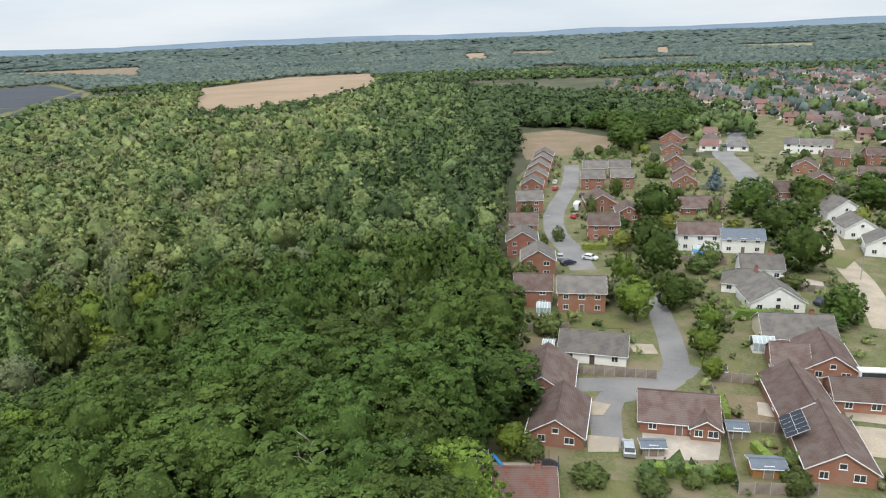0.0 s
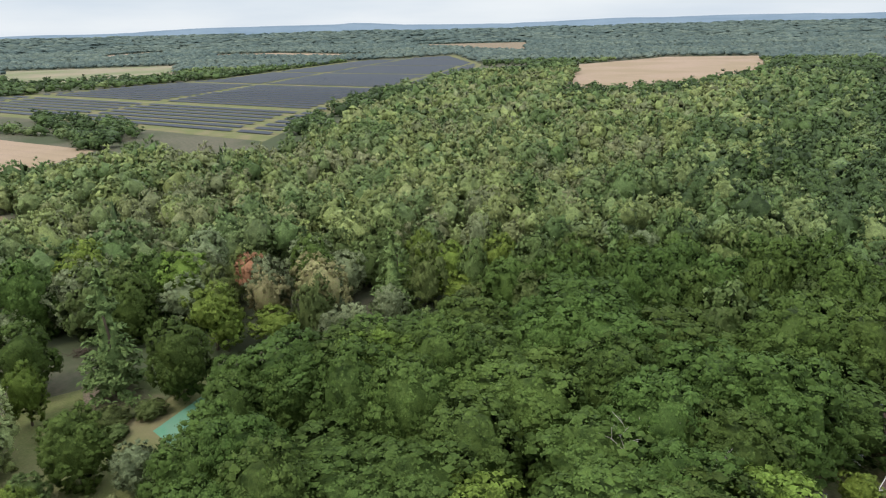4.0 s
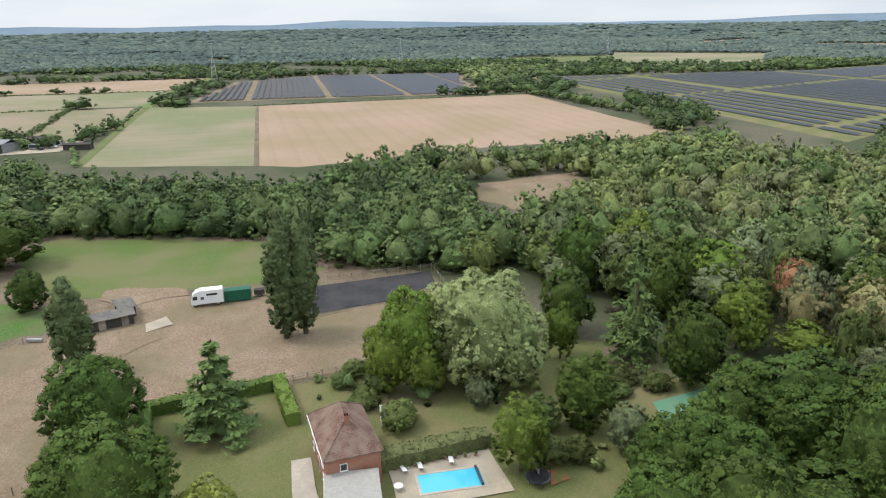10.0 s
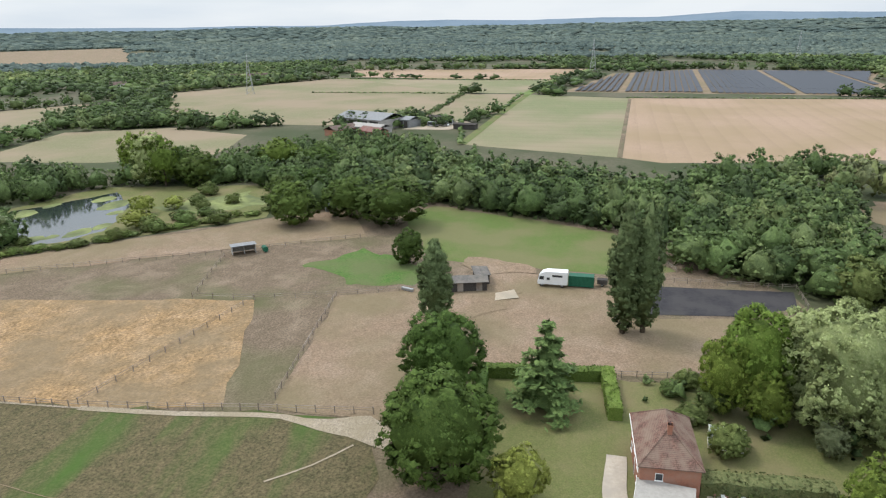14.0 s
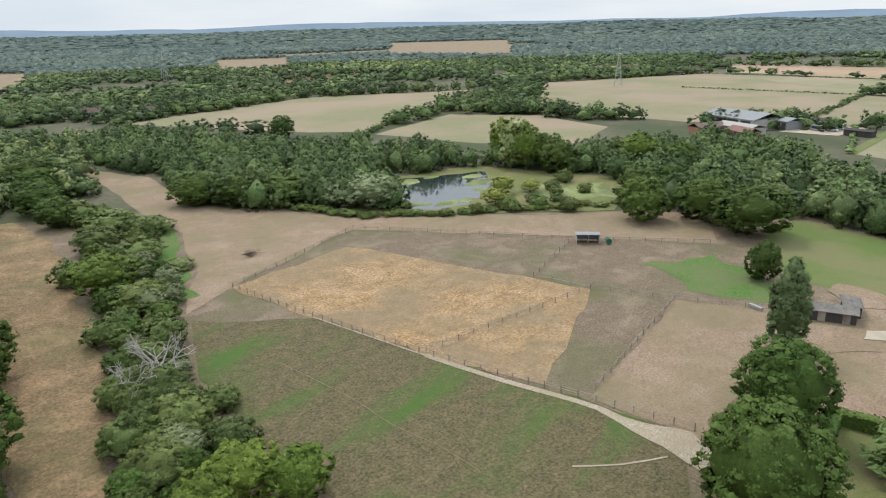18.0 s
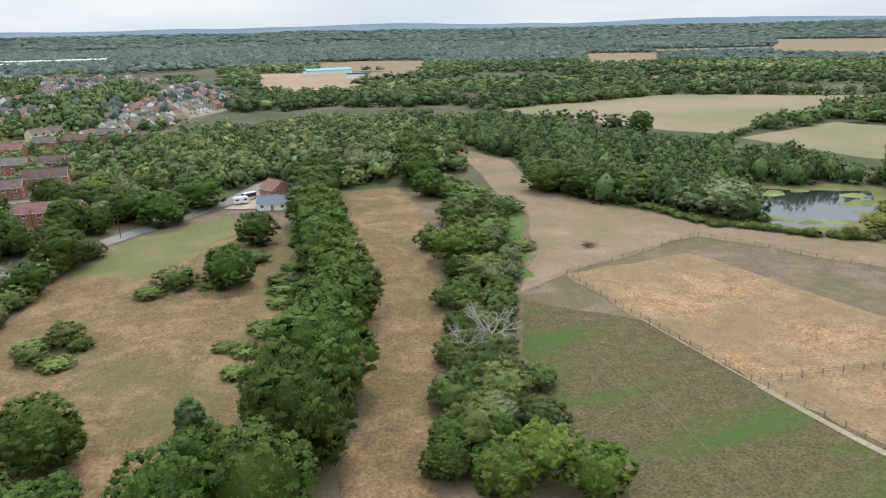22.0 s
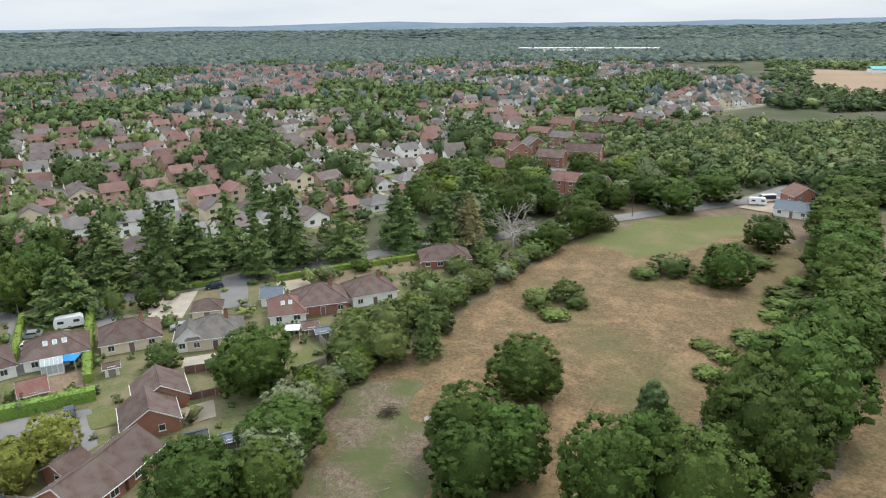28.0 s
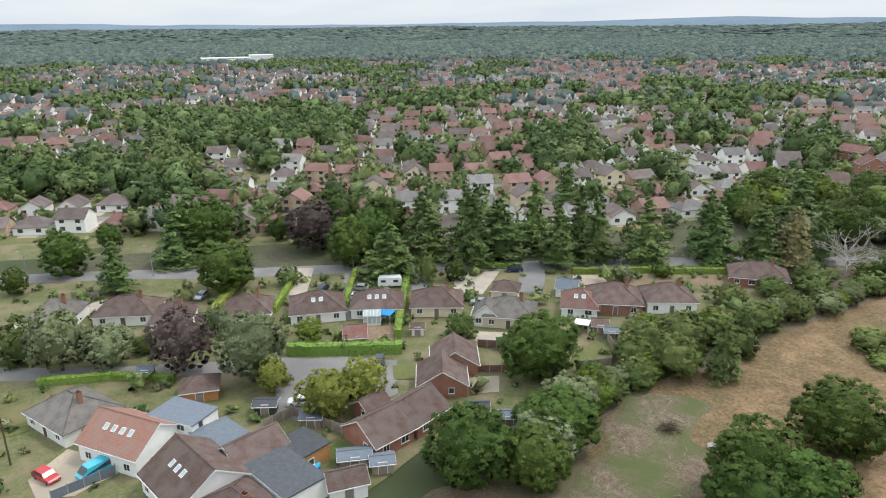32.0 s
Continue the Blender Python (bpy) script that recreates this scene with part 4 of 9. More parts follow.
patch("stable_yard", [(-160, -30), (-164, -20), (-170, -22), (-172, -36), (-165, -40)], "dry", "pale trodden stable yard", 2.5, 3)
strip("field_track", [(-630, -80), (-495, -81), (-352, -80)], 5, "green", "grassy headland between fields")
strip("field_track", [(-588, 7), (-326, 1)], 2.5, "paddock", "dry field boundary strip of grass")
strip("field_track", [(-620, -82), (-800, -70), (-980, -40)], 9, "bramble", "scrubby boundary between fields")

# gardens of the estate and of the road
patch("estate_gardens", [(2, 78), (8, 112), (16, 150), (24, 215), (34, 300), (50, 345), (98, 370), (130, 330), (215, 330), (200, 240), (150, 190), (118, 150), (90, 90), (70, 74)], "garden", "green and dry gardens round the estate houses", 6, 2)
patch("road_gardens", [(66, -38), (72, -60), (64, -86), (68, -110), (62, -140), (62, -185), (84, -166), (120, -122), (160, -66), (196, -16), (150, 10), (100, 0)], "garden", "green and dry gardens along the road", 6, 2)

# roads
ROAD = [(215, 15), (196, -18), (180, -42), (164, -62), (149, -84), (134, -104), (119, -123), (103, -145), (88, -164), (60, -196), (38, -222), (10, -252), (-20, -285)]
strip("main_road", ROAD, 7, "asphalt", "grey asphalt main road between trees")
strip("main_road", [(225, 560), (210, 500), (192, 440), (163, 378), (143, 345), (134, 305), (124, 262), (122, 225)], 10, "asphalt", "wide curved asphalt road between houses")
strip("close_road", [(63, 325), (53, 278), (40, 236), (36, 210), (37, 190), (37, 172)], 7, "asphalt", "asphalt close between brick houses")
strip("lane_road", [(52, 175), (49, 152), (47, 138), (45, 126), (42, 114), (37, 108), (28, 105), (25, 97), (24, 90)], 5, "asphalt", "narrow asphalt lane to the bungalows")
strip("lane_road", [(45, 116), (38, 110), (22, 110)], 5, "asphalt", "grey asphalt turning head of lane")
strip("drive", [(118, 205), (107, 178), (101, 156), (95, 140), (90, 128)], 6, "gravel", "pale gravel drive between houses")
strip("close_road", [(180, 20), (150, 2), (131, -18), (118, -36), (109, -50), (101, -57), (94, -62)], 5, "asphalt", "narrow lane below trees")
patch("car_park", [(110, -50), (104, -60), (96, -67), (86, -60), (86, -44), (94, -41)], "asphalt", "grey asphalt parking court", 8, 0.5)
strip("close_road", [(66, -240), (72, -285), (92, -300), (96, -340), (100, -400)], 6, "asphalt", "estate road between red houses")
strip("close_road", [(30, -240), (2, -262), (-20, -300), (-60, -330), (-110, -380)], 7, "asphalt", "road beyond the meadow")

# ---- woods ----
FAR_T = {lv: [crown(np.random.default_rng(300 + 10 * lv + k), clumps=c, leaves=n, low=-0.5, lump=(0.3, 0.46), tufts=t, tuft=tf, core=co, size=sz) for k in range(6)]
         for lv, c, t, n, sz, co, tf in ((3, 16, 90, 560, 0.045, 1, (0.07, 0.12)), (2, 11, 30, 150, 0.085, 0, (0.11, 0.17)), (22, 8, 6, 26, 0.12, 0, (0.2, 0.3)), (1, 6, 0, 0, 0.3, 0, (0.3, 0.4)))}
FAR_FIR = [fir_mesh(np.random.default_rng(340 + k), 1.0, 1.0, tiers=9, leaves=60) for k in range(2)]


def rise(x, y):
    """Height of the far land, which climbs slowly to a low wooded skyline."""
    d = math.hypot(x, y)
    if d < 2900:
        return 0.0
    top = 52 + 12 * noise.noise((x / d * 3.1, y / d * 3.1, 2.0)) + 7 * noise.noise((x / d * 13, y / d * 13, 4.0))
    return top * min(1.0, (d - 2900) / 1900) ** 1.2


def woods(name, X, Y, Hh, Rr, tint, level, mat, label, rng, firs=0.0, sink=0.3):
    """Many crowns in one mesh; tint picks the leaf colour of each."""
    Vs, Fs, Ts, Ns, n = [], [], [], [], 0
    for x, y, h, r, t in zip(X, Y, Hh, Rr, tint):
        if rng.uniform() < firs:
            V, F, N = FAR_FIR[rng.integers(2)]
            V = V * (r * 0.75, r * 0.75, h * 1.2)
            t = 0.02
        else:
            V, F, N = FAR_T[level][rng.integers(6)]
            half = min(h * (1 + sink) / 2, r * 1.3) if level != 1 else h * 0.65
            V = V * (r, r, half) + (0, 0, h - half)
        a = rng.uniform(0, 6.283)
        c, s = math.cos(a), math.sin(a)
        Vs.append(np.stack([V[:, 0] * c - V[:, 1] * s + x, V[:, 0] * s + V[:, 1] * c + y, V[:, 2] + rise(x, y)], 1))
        Ns.append(np.stack([N[:, 0] * c - N[:, 1] * s, N[:, 0] * s + N[:, 1] * c, N[:, 2]], 1))
        Fs.append(F + n)
        Ts.append(np.full(len(V), t))
        n += len(V)
    if n:
        me = nmesh(name, np.concatenate(Vs), np.concatenate(Fs), mat, np.concatenate(Ts), normals=np.concatenate(Ns))
        tagged(new(name, me), label, "trees", kind="stuff")


def field_noise(X, Y, s, k=0.0):
    return np.array([noise.noise((x * s, y * s, k)) for x, y in zip(X, Y)])


rng = np.random.default_rng(7)
WOOD = [(-56, 50), (-20, 52), (0, 62), (2, 84), (6, 108), (10, 143), (17, 207), (22, 283), (42, 390), (46, 470), (110, 470), (118, 430), (150, 470), (150, 640), (-60, 900), (-90, 680), (-104, 600), (-130, 540), (-165, 520), (-206, 500), (-210, 580), (-300, 880),
        (-385, 800), (-345, 620), (-300, 412), (-262, 340), (-222, 240), (-282, 196), (-272, 165), (-268, 88), (-262, 60), (-250, 18), (-258, 0), (-282, -64), (-330, -95), (-340, -112), (-300, -118), (-255, -105), (-215, -95), (-226, -66),
        (-207, 4), (-172, 22), (-166, 44), (-148, 62), (-126, 74), (-112, 78), (-97, 86), (-84, 84), (-70, 74), (-62, 58)]
HOLES = [[(-176, 58), (-236, 72), (-262, 87), (-270, 134), (-230, 126), (-180, 92)]]
NEARWOOD = [(-130, 40), (10, 40), (30, 125), (-130, 125)]
X, Y = scatter(WOOD, 7.6, rng, HOLES + [NEARWOOD])
X2, Y2 = scatter([(-130, 40), (10, 40), (30, 125), (-130, 125)], 11.4, rng)
k = inside(WOOD, X2, Y2)
X, Y = np.concatenate([X, X2[k]]), np.concatenate([Y, Y2[k]])
D = np.hypot(X, Y)
nz = field_noise(X, Y, 0.02)
belt = (X < -150) & (Y < 70)
Hh = np.where(belt, rng.uniform(8, 13.5, len(X)), rng.uniform(10, 19.5, len(X)) + 2 * nz)
birch = (nz > 0.02) & (D > 110) & ~belt & (X < -20)
Hh = np.where(birch, Hh - 3.5, Hh) - np.clip((D - 200) / 60, 0, 2.5)
tint_cut = np.where(X > 20, -0.35, 0.0)
Rr = rng.uniform(4.2, 6.6, len(X)) * np.where(X > 30, 1.35, 1.0) * np.where(birch, 0.72, 1.0)
tint = np.clip(np.where(birch, rng.uniform(0.24, 0.9, len(X)), rng.uniform(0.05, 0.62, len(X))) + np.where(belt, -0.3, 0) + tint_cut + np.where(X < -60, 0.13, -0.12), 0, 1)
near = D < 168
# the nearest trees of the wood stand singly
order = np.where(near)[0]
order = order[np.argsort(D[order])]
single = order[:190]
for i in single:
    if D[i] < 118:
        plant("oak" if rng.uniform() < 0.97 else "lime", X[i], Y[i], rng.uniform(12, 20), rng.uniform(7, 10.5), rng, "woodland trees")
    else:
        k = "oak" if tint[i] < 0.3 else ("lime" if tint[i] > 0.8 else ("grey" if tint[i] > 0.55 else "bush"))
        if rng.uniform() < 0.05:
            k = "fir"
        plant(k, X[i], Y[i], Hh[i], Rr[i] * 1.15, rng, "woodland trees", "shrubby tree in the wood" if k == "bush" else "")
rest = np.ones(len(X), bool)
rest[single] = False
mid, far = rest & (D < 240), rest & (D >= 240)
woods("woodland", X[mid], Y[mid], Hh[mid], Rr[mid] * 1.12, tint[mid], 3, "woods", "dense mixed green woodland canopy", rng, 0.05)
for lv, k, grow in ((2, far & (D < 400), 1.15), (22, far & (D >= 400) & (rng.uniform(0, 1, len(D)) < 0.6), 1.45)):
    woods("woodland", X[k], Y[k], Hh[k], Rr[k] * grow, tint[k], lv, "woods", "dense green woodland farther off", rng, 0.02)

# large dark trees behind the small dry field
X, Y = scatter([(60, 480), (112, 440), (104, 395), (116, 372), (142, 392), (190, 520), (215, 610), (70, 640)], 14, rng)
k = np.hypot(X, Y) < 470
for x, y in zip(X[k], Y[k]):
    plant("oak", x, y, rng.uniform(11, 16), rng.uniform(7, 10), rng, "field trees", "large dark oak behind the dry field")
woods("woodland", X[~k], Y[~k], rng.uniform(9, 15, (~k).sum()), rng.uniform(7, 10, (~k).sum()), rng.uniform(0, 0.25, (~k).sum()), 2, "woods", "tall dark trees beyond the dry field", rng)

# pond trees and the woods to the south
PONDWOOD = [(-134, -188), (-150, -172), (-160, -176), (-172, -206), (-196, -212), (-228, -196), (-246, -150), (-236, -118), (-205, -106), (-220, -90), (-290, -110), (-335, -115), (-345, -135), (-255, -170), (-236, -205), (-222, -262), (-205, -292), (-165, -405), (-140, -420), (-118, -345), (-130, -300), (-116, -236)]
X, Y = scatter(PONDWOOD, 9, rng)
woods("pond_trees", X, Y, rng.uniform(7, 13, len(X)), rng.uniform(4.5, 7, len(X)), rng.uniform(0, 0.32, len(X)), 3, "woods", "mixed trees and willows round the pond", rng)
SOUTHWOOD = [(-20, -292), (-45, -268), (-66, -268), (-95, -275), (-112, -345), (-145, -420), (-120, -450), (-60, -470), (20, -440), (40, -400), (44, -330), (22, -280)]
X, Y = scatter(SOUTHWOOD, 9, rng)
woods("south_woodland", X, Y, rng.uniform(6, 11, len(X)), rng.uniform(4.5, 7, len(X)), np.clip(rng.normal(0.3, 0.25, len(X)), 0, 1), 2, "woods", "grey-green mixed woodland beyond the meadow", rng)


def hedgerow(pts, step, h, r, label, level=2):
    xs, ys = [], []
    for (x0, y0), (x1, y1) in zip(pts[:-1], pts[1:]):
        n = max(1, int(math.hypot(x1 - x0, y1 - y0) / step))
        for k in range(n):
            xs.append(x0 + (x1 - x0) * k / n + rng.normal(0, r * 0.2))
            ys.append(y0 + (y1 - y0) * k / n + rng.normal(0, r * 0.2))
    m = len(xs)
    woods("hedgerow", xs, ys, h * rng.uniform(0.6, 1.25, m), r * rng.uniform(0.75, 1.25, m), rng.uniform(0, 0.45, m), level, "woods", label, rng)


hedgerow([(-272, 30), (-285, 64), (-300, 84), (-292, 105), (-293, 128), (-297, 152), (-290, 177), (-284, 190), (-300, 225)], 6, 10, 6, "thick hedgerow of trees beside the stubble field", 3)
hedgerow([(-355, 240), (-420, 262), (-520, 258), (-604, 250)], 11, 8, 6, "hedgerow between stubble and solar fields")
hedgerow([(-604, 250), (-640, 234), (-700, 262), (-800, 330)], 16, 9, 8, "hedgerow beside the solar fields")
hedgerow([(-597, 5), (-597, 120), (-600, 248)], 3, 1.5, 1.8, "low dark green field hedge", 1)
hedgerow([(-352, -80), (-440, -100), (-500, -84), (-625, -86)], 3.5, 2.3, 2.6, "low dark green field hedge", 1)
hedgerow([(-625, -140), (-625, -290)], 3, 1.7, 2.0, "low dark green field hedge", 1)
hedgerow([(-780, -60), (-790, -200), (-800, -370)], 3, 1.7, 2.2, "low dark green field hedge", 1)
hedgerow([(-270, -318), (-330, -352), (-400, -382)], 5, 3.5, 3.2, "hedge between grazing fields")
hedgerow([(-400, -382), (-385, -330), (-392, -280)], 8, 11, 8, "clump of oaks between fields")
hedgerow([(-392, -300), (-410, -285), (-400, -260)], 8, 11, 8, "clump of oaks between fields")
hedgerow([(-810, 320), (-760, 690), (-880, 1180)], 20, 9, 9, "tall hedgerow behind the solar farm")
hedgerow([(-960, -390), (-990, -40), (-970, 90), (-925, 300)], 18, 10, 9, "tree line beyond the fields")
hedgerow([(-520, -455), (-615, -442), (-825, -338)], 15, 9, 8, "tree line beyond the grazing fields")
hedgerow([(-195, -500), (-385, -545), (-517, -455)], 13, 9, 7, "tree line beyond the grazing fields")
hedgerow([(-466, -130), (-628, -140)], 8, 3, 3, "scrubby green hedge between fields")

# farther countryside: belts of trees with open land between
SOLAR_BACK = [(-800, 330), (-1300, 420), (-1500, 1300), (-780, 1500), (-700, 700)]
FIELDS = [WHEAT, SOLAR_A, SOLAR_B, FIELD_C, FIELD_D, FIELD_E, FIELD_F, FIELD_G, FIELD_P1, FIELD_P2, FIELD_P3, PLOT]
AIRFIELD = [(-900, -1330), (-1650, -1150), (-1800, -1330), (-1000, -1560)]
TAN1 = [(-1000, 1500), (-1500, 1650), (-1700, 1500), (-1050, 1330)]
TAN2 = [(-1300, 460), (-1120, 450), (-1050, 820), (-1280, 900)]
TAN3 = [(-240, -900), (-110, -880), (-60, -1010), (-290, -1050)]
TAN4 = [(350, 1500), (560, 1450), (600, 1650), (380, 1700)]
patch("far_field", AIRFIELD, "dry", "pale open airfield far off", 80, 10)
patch("far_field", TAN1, "wheat", "pale stubble field far off", 80, 10)
patch("far_field", TAN2, "green", "green field behind the hedgerow", 80, 10)
patch("far_field", TAN3, "dry", "pale sports field far off", 40, 8)
patch("far_field", TAN4, "dry", "pale field on the far slope", 40, 8)
patch("far_field", [(-1300, -500), (-1500, -350), (-1650, -500), (-1400, -700)], "dry", "pale field far off", 40, 8)
patch("far_field", [(-480, -820), (-400, -700), (-560, -640), (-640, -780)], "meadow", "brown heathland patch far off", 40, 8)
FIELDS += [AIRFIELD, TAN1, TAN2, TAN3, TAN4]
# pale fields among the far woods
for k, (poly, mat) in enumerate([([(-1305, 2133), (-690, 1650), (-1091, 2633), (-1477, 2437)], "dry"), ([(81, 1987), (136, 1906), (203, 2843), (116, 2848)], "wheat"), ([(240, 2244), (343, 2047), (471, 2811), (303, 2834)], "dry"), ([(583, 1879), (602, 1835), (887, 2708), (843, 2722)], "wheat"),
                                 ([(933, 2240), (1010, 1890), (1341, 2515), (1095, 2631)], "crop"), ([(-994, 550), (-846, 712), (-1187, 998), (-1414, 782)], "crop"), ([(-1064, -1170), (-1106, -857), (-2239, -1764), (-1918, -2108)], "dry"), ([(-36, -715), (-131, -688), (-198, -1044), (-55, -1097)], "wheat"),
                                 ([(-139, -1091), (-295, -1023), (-389, -1350), (-185, -1450)], "dry"), ([(-559, -1012), (-658, -965), (-921, -1353), (-789, -1431)], "dry"), ([(-2100, 1500), (-1750, 1250), (-2100, 1800), (-2250, 1780)], "wheat")]):
    patch("far_field", poly, mat, "pale open field among distant woods", 60, 14)
    FIELDS.append(poly)
hall = thing("sports_hall", -150, -1040, 0, 15, "low turquoise-roofed hall beside a pale field", "building")
Geo().box(-35, -9, 0, 35, 9, 5).part("wall", "white_wall", hall)
for s in (-1, 1):
    Geo().slab([(-36 * s, -10 * s, 5), (36 * s, -10 * s, 5), (36 * s, 0, 8), (-36 * s, 0, 8)], 0.4).part("roof", "hall_roof", hall)


def country(r0, r1, step, level, h, r, label, cut, mat="hazewoods"):
    area = [(-r1, -r1), (r1, -r1), (r1, r1), (-r1, r1)]
    X, Y = scatter(area, step, rng, FIELDS)
    D = np.hypot(X, Y)
    az = np.degrees(np.arctan2(-X, Y)) % 360
    ok = (D > r0) & (D < r1) & ((az < 275) | (az > 315))
    town = ((az > 180) & (az < 276) & (D < 1500)) | ((az > 316) & (X > 40) & (D < 1000))
    ok &= ~town & ~inside(WOOD, X, Y) & ~inside(PONDWOOD, X, Y) & ~inside(SOUTHWOOD, X, Y)
    X, Y = X[ok], Y[ok]
    nz = field_noise(X, Y, 0.0042, 3.3) + 0.5 * field_noise(X, Y, 0.012, 8.1)
    k = nz > cut
    X, Y = X[k], Y[k]
    n = len(X)
    woods("far_trees", X, Y, h * rng.uniform(*((0.7, 1.25) if level == 22 else (0.82, 1.16)), n), r * rng.uniform(0.8, 1.3, n), np.clip((0.45 if mat == "hazewoods" else 0.12) + 0.5 * nz[k] + rng.normal(0, 0.22 if mat == "hazewoods" else 0.12, n), 0, 1), level, mat, label, rng)


country(430, 700, 17, 2, 9, 7.5, "tree belts between distant fields", -0.22, "woods")
country(700, 1250, 19, 22, 9, 8.5, "tree belts between distant fields", -0.3, "woods")
# From 1250 m outwards the leaf colour itself carries the haze.
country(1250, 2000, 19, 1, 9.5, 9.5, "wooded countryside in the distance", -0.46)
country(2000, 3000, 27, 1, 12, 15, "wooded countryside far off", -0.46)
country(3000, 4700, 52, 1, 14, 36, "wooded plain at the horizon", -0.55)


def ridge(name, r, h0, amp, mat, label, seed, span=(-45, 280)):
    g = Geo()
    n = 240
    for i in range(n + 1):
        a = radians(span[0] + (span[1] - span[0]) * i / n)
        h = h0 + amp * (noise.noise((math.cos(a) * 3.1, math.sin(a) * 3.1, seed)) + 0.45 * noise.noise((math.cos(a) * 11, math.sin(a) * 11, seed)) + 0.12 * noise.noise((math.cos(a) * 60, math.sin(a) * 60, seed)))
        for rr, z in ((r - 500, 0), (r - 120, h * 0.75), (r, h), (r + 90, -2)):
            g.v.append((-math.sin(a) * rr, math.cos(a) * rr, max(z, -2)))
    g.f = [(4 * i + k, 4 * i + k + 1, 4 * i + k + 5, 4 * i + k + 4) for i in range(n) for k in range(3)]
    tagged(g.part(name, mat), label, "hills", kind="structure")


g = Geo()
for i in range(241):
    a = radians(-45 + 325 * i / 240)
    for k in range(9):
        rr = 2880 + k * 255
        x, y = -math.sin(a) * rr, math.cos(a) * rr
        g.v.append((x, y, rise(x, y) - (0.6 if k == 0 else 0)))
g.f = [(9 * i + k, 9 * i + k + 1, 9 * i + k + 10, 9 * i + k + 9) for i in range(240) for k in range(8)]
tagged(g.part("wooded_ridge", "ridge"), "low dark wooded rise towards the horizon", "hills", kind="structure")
ridge("backdrop_hills", 4930, 88, 26, "hills", "hills on the horizon, coloured blue for haze", 5.0)

# ---- single trees ----
rt = np.random.default_rng(21)


def grove_of(key, rows, group="", label=""):
    for x, y, h, r in rows:
        plant(key, x, y, h, r, rt, group, label)


# row between meadow and lane
grove_of("oak", [(-11, -107, 18, 10.0), (-3, -98, 16, 6.3), (-6, -89, 17, 8.0), (-21, -137, 15, 8.2), (-15, -128, 16, 8.7), (-22, -155, 14, 8.5), (-21, -172, 14, 8.1), (-22, -187, 14, 9.3), (-24, -204, 13, 8.1), (-24, -219, 14, 9.9),
                 (-27, -238, 13, 9.3), (-29, -256, 13, 9.9), (-36, -274, 12, 8.2), (-38, -291, 12, 9.3), (12, -74, 15, 6.4), (1, -76, 15, 7.2), (8, -81, 14, 5.2), (33, -80, 12, 6.5), (26, -78, 12, 6.0), (30, -72, 11, 5.8), (31, -100, 11, 6.7)], "oaks round the meadow")
grove_of("oak", [(-5, -203, 10, 6.5), (3, -169, 11, 6.6), (46, -198, 12, 7.7), (50, -180, 9, 5.6), (23, -237, 12, 9), (12, -256, 12, 9), (34, -246, 11, 8)], "oaks round the meadow")
grove_of("cyp", [(10, -98, 9, 2.2)], label="small dark cypress at the meadow's edge")
grove_of("bush", [(16, -173, 5, 6), (36, -146, 5, 4.0), (41, -139, 3.5, 3.6), (33, -142, 3.0, 3.0), (5, -178, 4, 5), (-4, -186, 3.5, 4), (-10, -166, 2.5, 5), (-12, -146, 2.2, 5), (-4, -136, 1.8, 4)], "meadow bushes")
grove_of("grey", [(-51, -286, 12, 9), (-62, -292, 10, 8), (-44, -300, 12, 8)], label="grey bare-looking trees at the lane's end")
grove_of("oak", [(-83, -310, 15, 12), (-72, -263, 13, 9), (-78, -283, 14, 9), (-70, -243, 10, 7)], "oaks at the lane's end")
# scrub row between lane and paddocks
grove_of("lime", [(-55, -166, 11, 8.5), (-37, -74, 9, 5.5), (-30, -71, 9, 5), (-42, -68, 8, 5)], "scrub row")
grove_of("bush", [(-76, -243, 8, 8.5), (-80, -222, 7, 9), (-88, -212, 5, 7), (-68, -204, 8, 8), (-73, -188, 6, 8), (-62, -184, 8, 6), (-52, -180, 7, 4.6), (-64, -174, 6, 6), (-56, -150, 7, 6.5), (-44, -138, 6, 4.8), (-52, -128, 7, 5),
                  (-46, -120, 6, 4.5), (-41, -107, 7, 6), (-36, -112, 5, 4), (-31, -96, 6, 4.7), (-39, -95, 7, 6), (-31, -84, 7, 5.4), (-25, -79, 5, 3.2), (-41, -84, 6, 4.7), (-33, -89, 6, 4), (-47, -98, 4, 4)], "scrub row")
grove_of("bush", [(-82, -208, 3, 6), (-76, -172, 2.5, 5), (-66, -158, 2, 4)], "scrub row", "low green bramble in the scrub")
SCRUB = [(-27, -76), (-36, -95), (-42, -112), (-49, -130), (-57, -150), (-62, -170), (-70, -190), (-77, -210), (-81, -232), (-78, -252)]
for (ax, ay), (bx, by) in zip(SCRUB[:-1], SCRUB[1:]):
    for u in (0.1, 0.35, 0.6, 0.85):
        for side in (-1, 1):
            w = side * rt.uniform(1.5, 4.5 + 4 * (by < -160))
            plant(("bush", "bush", "grey", "oak")[rt.integers(4)], ax + (bx - ax) * u + w * 0.93, ay + (by - ay) * u - w * 0.35, rt.uniform(3.5, 6.5), rt.uniform(2.8, 4.4), rt, "scrub row", "rounded green shrub in the scrub row")
grove_of("bramble", [(3, -120, 1.5, 3.5), (1, -128, 1.4, 3.5), (5, -132, 1.2, 3), (-3, -139, 1.6, 4), (-8, -152, 1.6, 4), (-9, -160, 1.8, 4.5), (-13, -176, 2.2, 4), (8, -170, 2, 4), (42, -144, 2.2, 4), (36, -135, 1.6, 4), (22, -168, 2.5, 4)], "meadow bushes", "low spreading green bramble")
